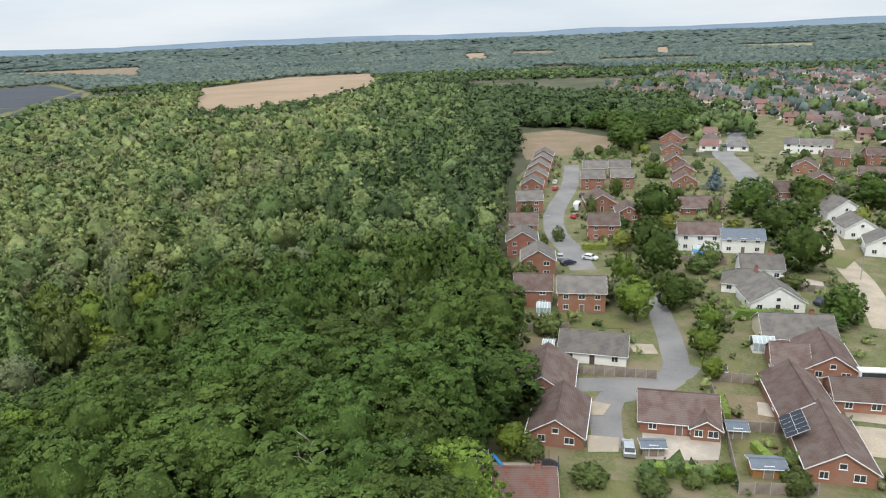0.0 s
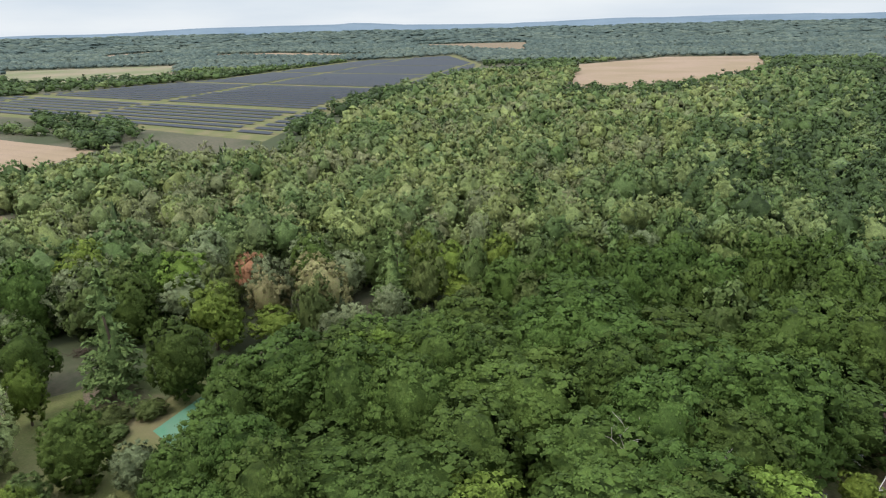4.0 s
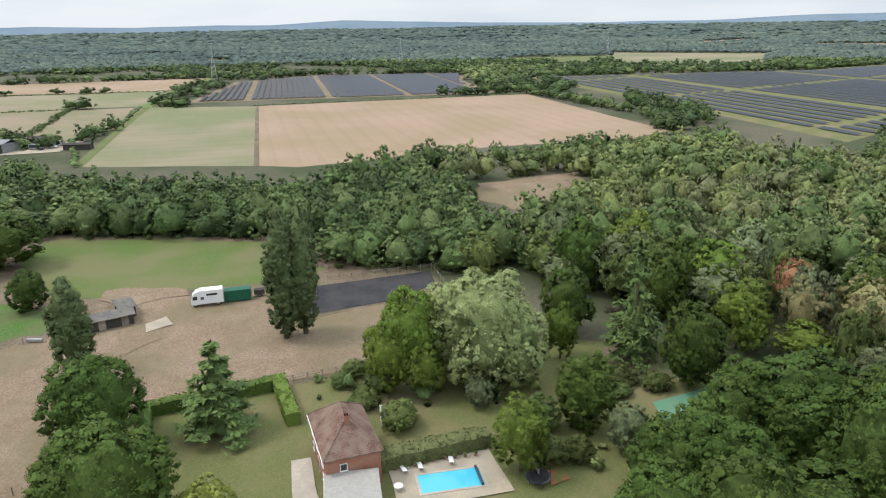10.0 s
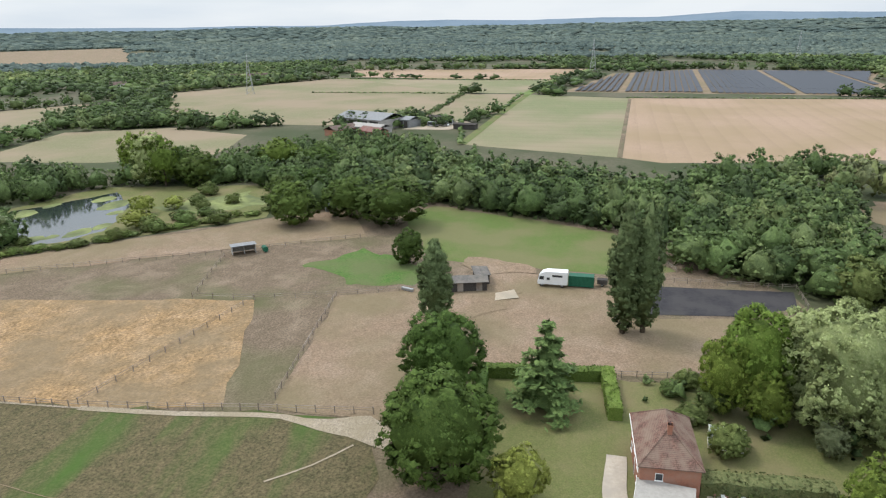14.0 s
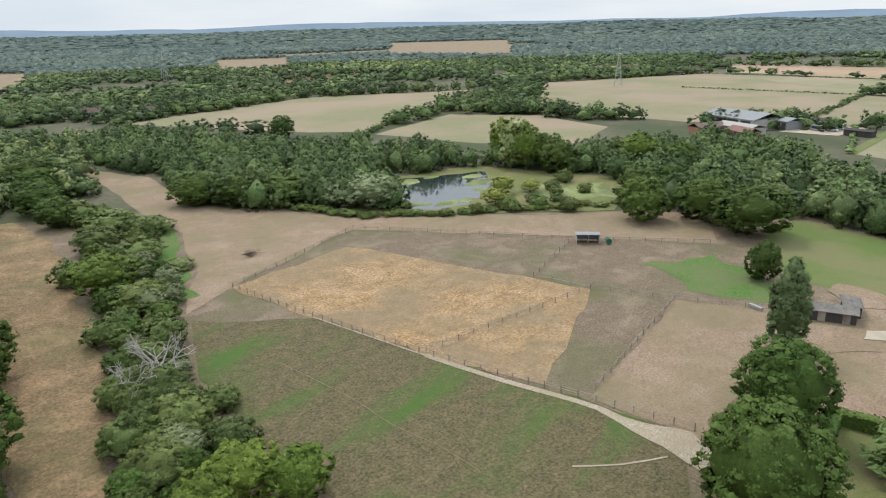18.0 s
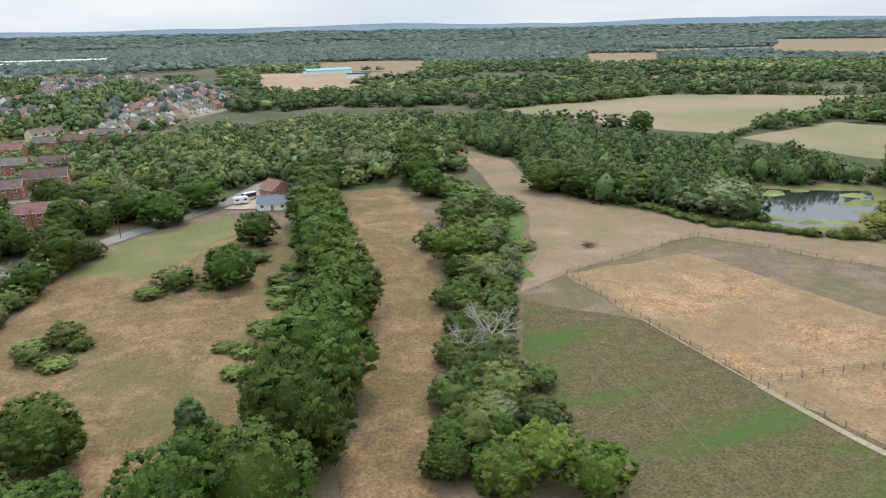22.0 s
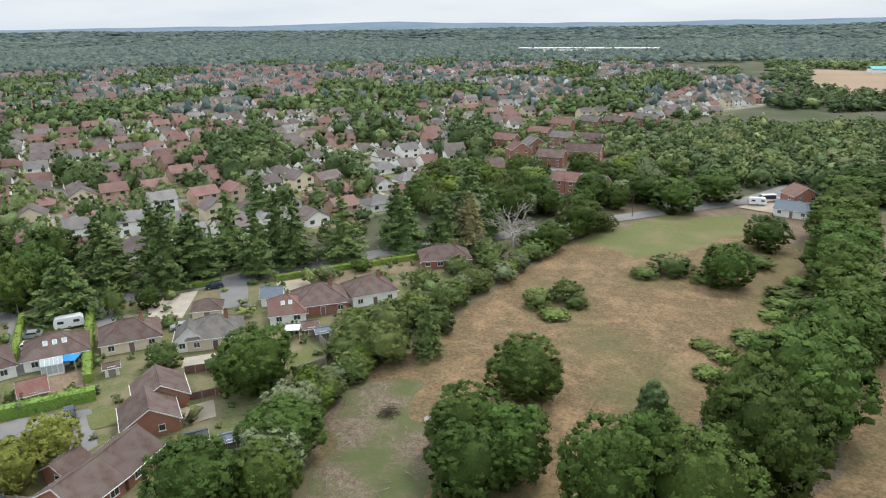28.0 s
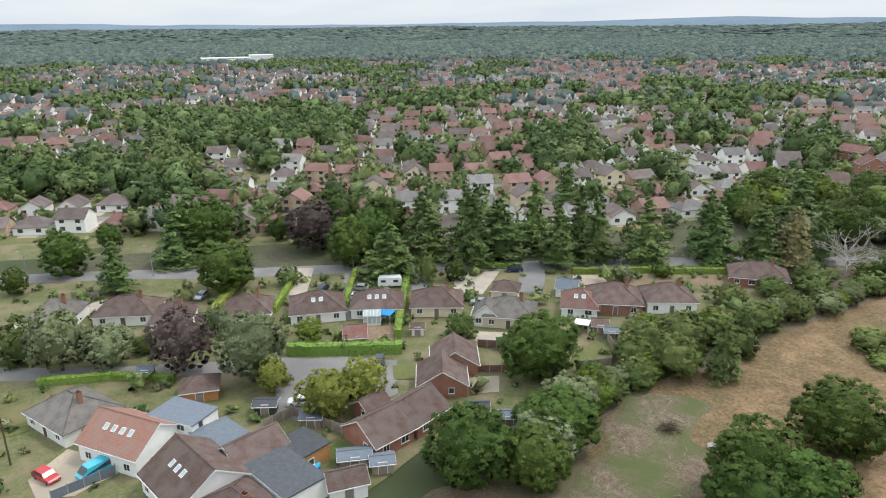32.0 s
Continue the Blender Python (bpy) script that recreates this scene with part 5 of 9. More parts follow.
# garden and stable trees
grove_of("oak", [(-78, -21, 17, 8.2), (-100, -26, 16, 7.4), (-86, -27, 11, 5), (-117, 58, 15, 5.5), (-91, 69, 16, 5.4), (-85, 46, 13, 5.0), (-55, 41, 15, 6.0), (-58, 51, 17, 6.5), (-50, 47, 17, 7), (-62, 46, 15, 5.8), (-65, 53, 15, 5.8), (-70.5, 60, 14, 5.4), (-75, 67, 14, 5.2), (-66, 68, 15, 5.5), (-48, 38, 14, 6), (-164, -52, 10, 4.4), (-199, -67, 16, 11), (-206, -85, 14, 9)], "garden and paddock trees")
grove_of("poplar", [(-132, 3, 28, 3.2), (-133, 7, 27, 2.9)], "pair of poplars")
grove_of("cyp", [(-128, -35, 19, 3.3)])
grove_of("cedar", [(-100, -9, 16, 6.8)])
grove_of("white", [(-104, 35.5, 22, 9.4), (-108, 31, 18, 6.5), (-101, 40, 16, 6)])
grove_of("lime", [(-106, 23.5, 19, 6.4), (-104, 18.5, 14, 4.6), (-101, 24, 10, 4), (-107, 52, 12, 3.6), (-77, 32, 12, 4.6), (-119, 94, 17, 6.9), (-144, 89, 17, 6.7), (-101, 86, 15, 6.0), (-55, 76, 18, 8)], "garden and paddock trees")
grove_of("fir", [(-103, 65, 24, 6.2), (-80, 118, 20, 5.5), (-74, 182, 19, 6.5), (-40, 150, 21, 5), (-10, 230, 22, 6), (-20, 235, 23, 6)], "wood conifers")
grove_of("rust", [(-106, 102, 15.5, 3.8)])
grove_of("fawn", [(-97, 97, 14.5, 4.7), (-88, 104, 15.5, 6), (-94, 108, 15, 5)])
grove_of("bush", [(-105, 18, 5, 3.4), (-93, 18, 5, 3.4), (-86, 39, 6, 3.6), (-77, 41, 4, 2.4), (-78, 37, 4, 3), (-112, 14, 3, 2.6), (-109, 11, 2.5, 2.2), (-101, 14, 3, 3), (-92, 63, 3, 3), (-96, 58, 3, 3.4), (-92, 56, 2, 2.6)], "garden shrubs")
grove_of("grey", [(-95, 32, 6, 2.6), (-77, 49, 8, 3.5)], "garden shrubs")
grove_of("yellow", [(-75, -10, 9, 4.2)])
# pond trees
grove_of("oak", [(-194, -99, 14, 8), (-241, -164, 14, 9), (-250, -176, 15, 9), (-265, -120, 14, 9), (-224, -342, 14, 7.8), (-212, -112, 12, 7), (-226, -106, 12, 7)], "pond trees")
grove_of("grey", [(-152, -180, 13, 11), (-146, -188, 10, 8)], "pond trees")
grove_of("white", [(-239, -184, 22, 9)], label="tall pale poplars behind the pond")
grove_of("lime", [(-269, -141, 16, 10), (-239, -190, 22, 8), (-236, -176, 21, 7)], "pond trees")
grove_of("yellow", [(-181, -148, 6, 5), (-196, -157, 7, 4.5), (-204, -150, 5, 4)], "pond trees", "yellow-green willow on the pond bank")
grove_of("oak", [(-115, -235, 12, 10), (-125, -221, 12, 10), (-136, -209, 11, 10), (-130, -230, 12, 9), (-142, -222, 11, 9)], "pond trees")
grove_of("bush", [(-187, -134, 5, 3.9), (-190, -124, 5, 3.8), (-168, -146, 4, 2.8), (-178, -138, 4, 3), (-180, -142, 5, 4)], "pond trees")
BANK = [(-117, -262), (-118, -244), (-124, -224), (-131, -200), (-137, -182), (-141, -168), (-155, -155), (-174, -141), (-193, -124), (-210, -111)]
for (ax, ay), (bx, by) in zip(BANK[:-1], BANK[1:]):
    for u in (0.08, 0.25, 0.42, 0.58, 0.75, 0.92):
        plant("bramble" if rt.uniform() < 0.75 else "bush", ax + (bx - ax) * u - rt.uniform(0, 3), ay + (by - ay) * u - rt.uniform(0, 3), rt.uniform(1.2, 2.4), rt.uniform(2.2, 3.4), rt, "pond bank growth", "reeds and bramble along the pond bank")
grove_of("bush", [(-212, -146, 4, 3.5), (-206, -140, 3.5, 3.2), (-198, -134, 3, 3), (-216, -134, 4, 3.4), (-192, -140, 3.5, 3), (-226, -150, 5, 4), (-160, -152, 2.5, 3), (-158, -170, 3, 2.6)], "pond trees")
# conifers along the main road
grove_of("fir", [(136, -120, 20, 7.0), (126, -123, 18, 8.1), (126, -136, 20, 7.9), (112, -130, 17, 6.5), (108, -141, 17, 6.8), (99, -150, 18, 8.1), (86, -162, 17, 7.0), (78, -169, 17, 7.1), (84, -203, 18, 8.6), (140, -166, 20, 7.2), (134, -92, 13, 8.1),
                 (138, -109, 14, 7.7), (133, -92, 16, 7.2), (126, -114, 20, 6.7), (180, -56, 15, 8.1), (168, -37, 14, 5.5), (92, -168, 19, 7.0), (117, -145, 19, 7.0), (146, -112, 18, 7.0), (70, -186, 15, 5.8)], "conifers along the road")
grove_of("brownfir", [(72, -174, 17, 6.2)])
grove_of("oak", [(151, -97, 14, 7.2), (151, -57, 14, 7.3), (184, -64, 18, 8.9), (190, -31, 12, 6.3), (147, -89, 14, 5.8), (172, -100, 15, 8), (160, -110, 14, 7), (74, -83, 13, 6.8)], "suburban trees")
grove_of("grey", [(106, -43, 14, 6.4), (133, -18, 13, 6.1), (128, -25, 9, 5.2)], "suburban trees", "broad grey-green tree over the lane")
grove_of("copper", [(118, -35, 13, 6.1), (166, -89, 15, 8.4)])
grove_of("yellow", [(87, -47, 9, 4.9), (87, -54, 9, 4.4), (100, -44, 7, 3)], label="yellow-green tree beside the parking court")
grove_of("fir", [(53, -107, 12, 3.8)], label="dark conifer in the boundary scrub")
grove_of("oak", [(58, -69, 10, 6.5), (61, -54, 11, 6.4), (54, -60, 9, 5)], "boundary trees")
grove_of("grey", [(61, -75, 9, 5.6), (56, -64, 9, 5.4)], "boundary trees")
grove_of("bush", [(68, -105, 7, 5.5), (65, -113, 7, 5.9), (66, -99, 6, 4.3), (64, -123, 6, 5.2), (59, -132, 6, 4.8), (58, -142, 6, 4.5), (55, -153, 5, 4.1), (61, -93, 5, 2.9), (61, -85, 6, 3.4), (63, -166, 6, 5.2), (52, -172, 5, 5),
                  (59, -102, 8, 5), (56, -118, 6, 4.2), (70, -140, 5, 4), (66, -152, 5, 4), (96, -83, 6, 3.4), (146, -71, 5, 3.2), (142, -13, 9, 5.4), (60, -160, 5, 4), (57, -182, 5, 4), (40, -206, 5, 4)], "boundary trees")
grove_of("lime", [(60, -80, 7, 3.5), (72, -112, 5, 3)], "boundary trees")
EDGE = [(62, -78), (64, -90), (61, -102), (62, -120), (57, -137), (53, -158), (49, -180), (44, -200)]
for (ax, ay), (bx, by) in zip(EDGE[:-1], EDGE[1:]):
    for u in (0.1, 0.35, 0.6, 0.85):
        plant(("bush", "bush", "grey", "lime")[rt.integers(4)], ax + (bx - ax) * u + rt.uniform(-2, 2.5), ay + (by - ay) * u + rt.uniform(-1.5, 1.5), rt.uniform(3.2, 5.8), rt.uniform(2.4, 3.8), rt, "boundary trees", "rounded shrub in the boundary scrub")
# trees of the northern estate
grove_of("oak", [(70, 217, 14, 7.0), (91, 165, 15, 7.1), (54, 166, 13, 6.0), (51, 143, 9, 3.8), (83, 132, 9, 4.1), (104, 222, 13, 7.5), (98, 195, 12, 6.6), (100, 366, 15, 10.5), (58, 187, 11, 4.8), (145, 224, 13, 7.5), (124, 221, 12, 5.6), (130, 240, 9, 5), (112, 206, 10, 5)], "estate trees")
grove_of("lime", [(43, 156, 10, 3.3), (41, 137, 11, 4.8), (49, 119, 7, 3.4), (47, 110, 5, 2.2), (9, 89, 6, 2.7), (38, 81, 3, 1.4), (54, 130, 7, 3)], "estate trees")
grove_of("bluefir", [(106, 261, 10, 4.8)])
grove_of("bush", [(12, 88, 4, 1.9), (27, 79, 3, 2.3), (19, 82, 3, 2.7), (35, 200, 5, 2.1), (21, 132, 5, 3.0), (46, 78, 4, 2.2), (48, 84, 3, 2), (33, 80, 3, 1.6), (52, 155, 6, 3.5), (48, 160, 6, 3.5), (58, 150, 5, 3)], "estate trees")

# trees between meadow and red estate, and beside the northern wood
RED = [(64, -253), (54, -252), (74, -318), (110, -370), (94, -357), (78, -356), (108, -408), (96, -426), (81, -430), (104, -312), (102, -329), (100, -266), (65, -448), (84, -300), (120, -340), (66, -240), (72, -285), (70, -262), (92, -300), (96, -340), (98, -385)]
X, Y = scatter([(40, -226), (62, -206), (84, -186), (106, -196), (112, -230), (124, -290), (132, -430), (60, -475), (40, -520), (44, -330), (26, -276)], 9.5, rt)
ok = np.array([min(math.hypot(x - a, y - b) for a, b in RED) > 9.5 for x, y in zip(X, Y)]) & (rt.uniform(0, 1, len(X)) < 0.7)
X, Y = X[ok], Y[ok]
D = np.hypot(X, Y)
k = D < 290
for x, y in zip(X[k], Y[k]):
    plant(("oak", "oak", "grey", "bush", "lime")[rt.integers(5)], x, y, rt.uniform(7, 13), rt.uniform(4.5, 7), rt, "estate edge trees", "mixed tree beside the estate road")
woods("estate_trees", X[~k], Y[~k], rt.uniform(4, 8.5, (~k).sum()), rt.uniform(3.5, 6, (~k).sum()), rt.uniform(0, 0.6, (~k).sum()), 2, "woods", "garden trees between the red estate houses", rt)


def dead_tree(x, y, H, seed):
    r = np.random.default_rng(seed)
    ob = thing("dead_tree", x, y, 0, 0, "bare bleached dead tree among green scrub", "tree")
    trunk, limbs = Geo(), []
    trunk.tube((0, 0, -0.2), (0.3, 0.2, H * 0.4), 0.4, 0.28, 7)

    def grow(g, p, d, length, rad, n):
        q = p + d * length
        g.tube(p, q, rad, rad * 0.6, 5)
        if n:
            for _ in range(3):
                e = (d + Vector(r.normal(0, 0.55, 3))).normalized()
                grow(g, q, e, length * r.uniform(0.55, 0.8), rad * 0.6, n - 1)

    for k in range(7):
        g = Geo()
        a = k * 0.9
        grow(g, Vector((0.25, 0.15, H * r.uniform(0.25, 0.4))), Vector((math.cos(a), math.sin(a), r.uniform(0.35, 1.0))).normalized(), H * 0.28, 0.2, 3)
        g.part("limb", "deadwood", ob)
    trunk.part("trunk", "deadwood", ob)


dead_tree(-44, -112, 11, 5)
dead_tree(-39, -109, 9, 6)
dead_tree(62, -183, 13, 8)
dead_tree(60, -178, 11, 9)
dead_tree(-12, 74, 16, 12)

# ---- houses ----
PANE = {}


def window(parent, x, y, z, w, h, face="f"):
    """A framed window on a wall plane: f front (-y), b back, l and r the sides."""
    key = (round(w, 2), round(h, 2))
    if key not in PANE:
        t, d = 0.07, 0.06
        fr = Geo().box(-w / 2, -d, 0, -w / 2 + t, d, h).box(w / 2 - t, -d, 0, w / 2, d, h).box(-w / 2 + t, -d, 0, w / 2 - t, d, t).box(-w / 2 + t, -d, h - t, w / 2 - t, d, h).box(-w / 2 - 0.06, -d - 0.07, -0.06, w / 2 + 0.06, d, -0.002)
        k = max(1, round(w / 0.7))
        for i in range(1, k):
            q = -w / 2 + w * i / k
            fr.box(q - 0.03, -d, t, q + 0.03, d, h - t)
        PANE[key] = (fr.mesh("window", "frame"), Geo().box(-w / 2 + t, -0.03, t, w / 2 - t, 0.03, h - t).mesh("pane", "glass"))
    ob = hang("window", PANE[key][0], parent)
    ob.matrix_basis = pose(x, y, z, 0, 0, {"f": 0, "b": 180, "l": -90, "r": 90}[face])
    hang("pane", PANE[key][1], ob)
    return ob


DOOR = {}


def front_door(parent, x, y, face="f", mat="door", w=0.95):
    if (mat, w) not in DOOR:
        DOOR[(mat, w)] = (Geo().box(-w / 2, -0.05, 0.02, w / 2, 0.05, 2.05).mesh("door", mat), Geo().box(-w / 2 - 0.08, -0.04, 0, -w / 2, 0.04, 2.13).box(w / 2, -0.04, 0, w / 2 + 0.08, 0.04, 2.13).box(-w / 2, -0.04, 2.05, w / 2, 0.04, 2.13).mesh("door_frame", "frame"))
    ob = hang("door", DOOR[(mat, w)][0], parent)
    ob.matrix_basis = pose(x, y, 0, 0, 0, {"f": 0, "b": 180, "l": -90, "r": 90}[face])
    hang("door_frame", DOOR[(mat, w)][1], ob)


def roof_parts(ob, w, d, e, kind, mat, pitch=0.62, oh=0.35):
    """Roof, ridge and verges; the ridge height."""
    if kind == "f":
        Geo().box(-w / 2 - 0.15, -d / 2 - 0.15, e, w / 2 + 0.15, d / 2 + 0.15, e + 0.25).part("roof", mat, ob)
        Geo().box(-w / 2 - 0.2, -d / 2 - 0.2, e + 0.05, w / 2 + 0.2, -d / 2 - 0.15, e + 0.2).box(-w / 2 - 0.2, -d / 2 - 0.15, e + 0.05, -w / 2 - 0.15, d / 2 + 0.15, e + 0.2).part("fascia", "frame", ob)
        return e + 0.25
    if kind == "g":
        a, b, ax = d / 2 + oh, w / 2 + oh, 1
    else:
        a, b, ax = w / 2 + oh, d / 2 + oh, 0
    put = (lambda u, v, z: (u, v, z)) if ax == 0 else (lambda u, v, z: (-v, u, z))
    z0, rz, t = e - oh * pitch, e + (b - oh) * pitch, 0.16
    if kind == "h":
        run = max(0.3, a - b)
        for s in (-1, 1):
            q = [put(-a * s, -b * s, z0), put(a * s, -b * s, z0), put(run * s, 0, rz), put(-run * s, 0, rz)]
            Geo().slab(q, t).part("roof", mat, ob)
            q = [put(a * s, -b * s, z0), put(a * s, b * s, z0), put(run * s, 0, rz)]
            Geo().slab(q, t).part("roof", mat, ob)
            for v in (-1, 1):
                Geo().tube(put(run * s, 0, rz + t), put(a * s, b * v, z0 + t), 0.11, 0.11, 5).part("hip_tiles", mat, ob)
        Geo().tube(put(-run, 0, rz + t), put(run, 0, rz + t), 0.13, 0.13, 6).part("ridge_tiles", mat, ob)
        Geo().box(*put(-a - 0.05, -b - 0.1, z0 - 0.05)[:2], z0 - 0.05, *put(a + 0.05, -b, z0 + 0.06)[:2], z0 + 0.06).part("gutter", "frame", ob)
    else:
        for s in (-1, 1):
            q = [put(-a * s, -b * s, z0), put(a * s, -b * s, z0), put(a * s, 0, rz), put(-a * s, 0, rz)]
            Geo().slab(q, t).part("roof", mat, ob)
            vb = Geo()
            for v in (-1, 1):
                vb.slab([put(s * a, v * b, z0 - 0.1), put(s * (a + 0.04), v * b, z0 - 0.1), put(s * (a + 0.04), 0, rz - 0.1), put(s * a, 0, rz - 0.1)], 0.2)
            vb.part("bargeboard", "frame", ob)
        Geo().tube(put(-a, 0, rz + t), put(a, 0, rz + t), 0.13, 0.13, 6).part("ridge_tiles", mat, ob)
        for s in (-1, 1):
            p0, p1 = put(-a, s * (b + 0.02), z0), put(a, s * (b + 0.12), z0)
            Geo().box(min(p0[0], p1[0]), min(p0[1], p1[1]), z0 - 0.02, max(p0[0], p1[0]), max(p0[1], p1[1]), z0 + 0.08).part("gutter", "frame", ob)
    return rz


def walls(ob, w, d, e, kind, mat, pitch=0.62):
    g = Geo().box(-w / 2, -d / 2, 0, w / 2, d / 2, e)
    rz = e + (w if kind == "g" else d) / 2 * pitch
    if kind == "r":
        for s in (-1, 1):
            x = s * w / 2
            g.add([(x, -d / 2, e), (x, d / 2, e), (x, 0, rz), (x - s * 0.2, -d / 2, e), (x - s * 0.2, d / 2, e), (x - s * 0.2, 0, rz)], [(0, 1, 2), (3, 5, 4), (0, 2, 5, 3), (1, 4, 5, 2)])
    if kind == "g":
        for s in (-1, 1):
            y = s * d / 2
            g.add([(-w / 2, y, e), (w / 2, y, e), (0, y, rz), (-w / 2, y - s * 0.2, e), (w / 2, y - s * 0.2, e), (0, y - s * 0.2, rz)], [(0, 1, 2), (3, 5, 4), (0, 2, 5, 3), (1, 4, 5, 2)])
    g.part("wall", mat, ob)


def chimney(ob, x, y, z, mat="brick"):
    ch = Geo().box(x - 0.4, y - 0.3, z - 1.3, x + 0.4, y + 0.3, z + 0.9).box(x - 0.47, y - 0.37, z + 0.75, x + 0.47, y + 0.37, z + 0.9).part("chimney", mat, ob)
    for s in (-0.18, 0.18):
        Geo().tube((x + s, y, z + 0.9), (x + s, y, z + 1.25), 0.11, 0.09, 6).part("chimney_pot", "roof_red", ch)


def house(x, y, rot, w, d, e, kind, roof="roof_brown", wall="brick", label="", name="house", group="", chim=False, lights=0, pitch=0.62, doors=True, category="house"):
    ob = thing(name, x, y, 0, rot, label, category, group)
    walls(ob, w, d, e, kind, wall, pitch)
    rz = roof_parts(ob, w, d, e, kind, roof, pitch)
    if name in ("shed", "garage"):
        front_door(ob, 0, -d / 2 - 0.03, "f", "wood", 1.2)
        return ob
    two = e > 4.0
    n = max(2, int(w / 3.2))
    for lv in ((0.9, 3.35) if two else (0.95,)):
        for i in range(n):
            u = -w / 2 + w * (i + 0.5) / n
            if doors and lv < 1 and i == n // 2 and n > 2:
                front_door(ob, u, -d / 2 - 0.02)
            else:
                window(ob, u, -d / 2 - 0.02, lv, 1.5 if i % 2 else 1.2, 1.15)
        for s, fc in ((-1, "l"), (1, "r")):
            window(ob, s * (w / 2 + 0.02), -d * 0.18, lv, 1.0, 1.1, fc)
        window(ob, w * 0.2, d / 2 + 0.02, lv, 1.2, 1.15, "b")
    if kind == "g" and w > 6.5 and not two:
        window(ob, 0, -d / 2 - 0.02, e + 0.15, 1.0, 0.9)
    if chim:
        chimney(ob, w * 0.22 if kind != "g" else 0, 0 if kind != "g" else d * 0.2, rz, "brick")
    for i in range(lights):
        u = (i - (lights - 1) / 2) * 1.6
        zz, yy = e + (d / 2) * pitch * 0.55, -d / 2 * 0.45
        a = math.atan(pitch)
        rl = Geo().box(-0.4, -0.55, 0.0, 0.4, 0.55, 0.08).part("roof_light", "frame", ob)
        rl.matrix_basis = pose(u, yy, zz + 0.17, math.degrees(a), 0, 0)
        gl = Geo().box(-0.32, -0.47, 0.08, 0.32, 0.47, 0.10).part("pane", "con_glass", rl)
    return ob


NB, NG = "brown-tiled brick bungalow on the estate", "grey-tiled red brick house on the estate"
for row in [(17.5, 96.6, -16, 8.4, 12, 2.4, "g"), (17.2, 109.8, -14, 10.2, 13, 2.4, "g"), (36.3, 97.0, -14, 11.7, 9, 2.4, "r"), (57.0, 99.5, -12, 8.6, 14, 2.5, "g"), (54.5, 86.0, -15, 8.8, 14, 2.5, "g"), (68.6, 113.2, -16, 8.6, 12, 2.5, "g"), (62.0, 113.5, -16, 6.0, 8, 2.5, "r"), (66.8, 100.3, -13, 8, 7, 2.5, "r")]:
    house(*row, label=NB, group="estate bungalows", name="bungalow")
house(39.0, 92.2, -14, 4.2, 3.0, 2.4, "g", label="gabled front wing of the brick bungalow", name="bungalow_wing", group="estate bungalows", doors=False)
house(28.5, 121.6, -17, 12.5, 8, 2.5, "r", "roof_grey", "white_wall", "white rendered bungalow with a grey roof", "bungalow")
house(9.8, 79.5, -5, 8.1, 7, 2.4, "r", "roof_red", "brick", "red-tiled bungalow at the wood's edge", "bungalow", chim=True)
house(68.9, 125.0, -12, 13.1, 10, 2.6, "r", "roof_grey", "cream_wall", "long low grey-roofed brick bungalow", "bungalow", chim=True)
for row in [(31.2, 147.0, -10, 10.4, 8, 5, "r"), (22.9, 190.1, -6, 8.6, 9, 4.8, "g"), (24.9, 172.3, -7, 8.5, 9, 4.8, "g"), (36.0, 264.8, -11, 8.3, 9, 5, "g"), (39.9, 281.0, -11, 8.8, 9, 5, "g"), (43.7, 299.3, -12, 9.0, 9, 5, "g"), (47.3, 315.5, -13, 9.0, 9, 5, "g"), (50.6, 330.8, -13, 9.0, 9, 5, "g"),
            (31.3, 238.6, -3, 8.9, 8, 5, "r"), (66.9, 293.8, -12, 9.6, 8, 5, "r"), (77.3, 293.2, -12, 8.4, 8, 5, "r"), (61.3, 272.7, -11, 9.0, 8, 5, "r"), (73.0, 272.5, -11, 8.4, 8, 5, "r")]:
    house(*row, roof="roof_grey", label=NG, group="estate houses")
for row in [(20.8, 151.1, -9, 8.6, 8, 4.5, "r"), (25.5, 206.7, -8, 8.3, 8, 5, "r"), (49.0, 202.5, -8, 9.0, 8, 5, "r"), (56.6, 239.8, -4, 10.2, 12, 3, "g"), (62.3, 223.9, -9, 7.5, 10, 3, "g"), (97.2, 269.6, -11, 8.8, 9, 3, "g"), (88.7, 229.0, -4, 14, 9, 2.6, "r"), (128.4, 246.4, -18, 12.0, 9, 2.6, "r")]:
    house(*row, label="brown-tiled red brick house on the estate", group="estate houses")
for row in [(146.2, 259.2, -22, 9.6, 9, 3, "g"), (155.4, 288.3, -30, 9.5, 9, 3, "g"), (175.6, 301.4, -23, 9.6, 8, 4.5, "r"), (191.8, 300.0, -13, 7.8, 8, 5, "r"), (172.2, 268.6, -31, 10.1, 9, 2.6, "r"), (130.1, 383.1, -31, 12, 9, 3, "g"), (117.4, 346.1, -14, 9.6, 9, 3, "g"), (108.2, 313.7, -13, 8.7, 9, 3, "g"), (104, 290, -13, 8.7, 9, 3, "g")]:
    house(*row, roof="roof_brown", label="brick house along the wide road", group="estate houses")
house(183.7, 333.6, -26, 14, 8, 4.5, "r", "roof_grey", "white_wall", "white rendered house with a grey roof")
house(73.2, 188.6, -13, 11.5, 8, 5, "r", "roof_brown", "white_wall", "white rendered house with brown roof and bay")
house(83.6, 184.0, -14, 11.0, 6.5, 4.3, "r", "slate", "white_wall", "white cottage with a slate roof")
house(71.9, 154.2, -25, 10.0, 8, 2.6, "h", "roof_grey", "white_wall", "white bungalow with grey roof and terrace", "bungalow", chim=True)
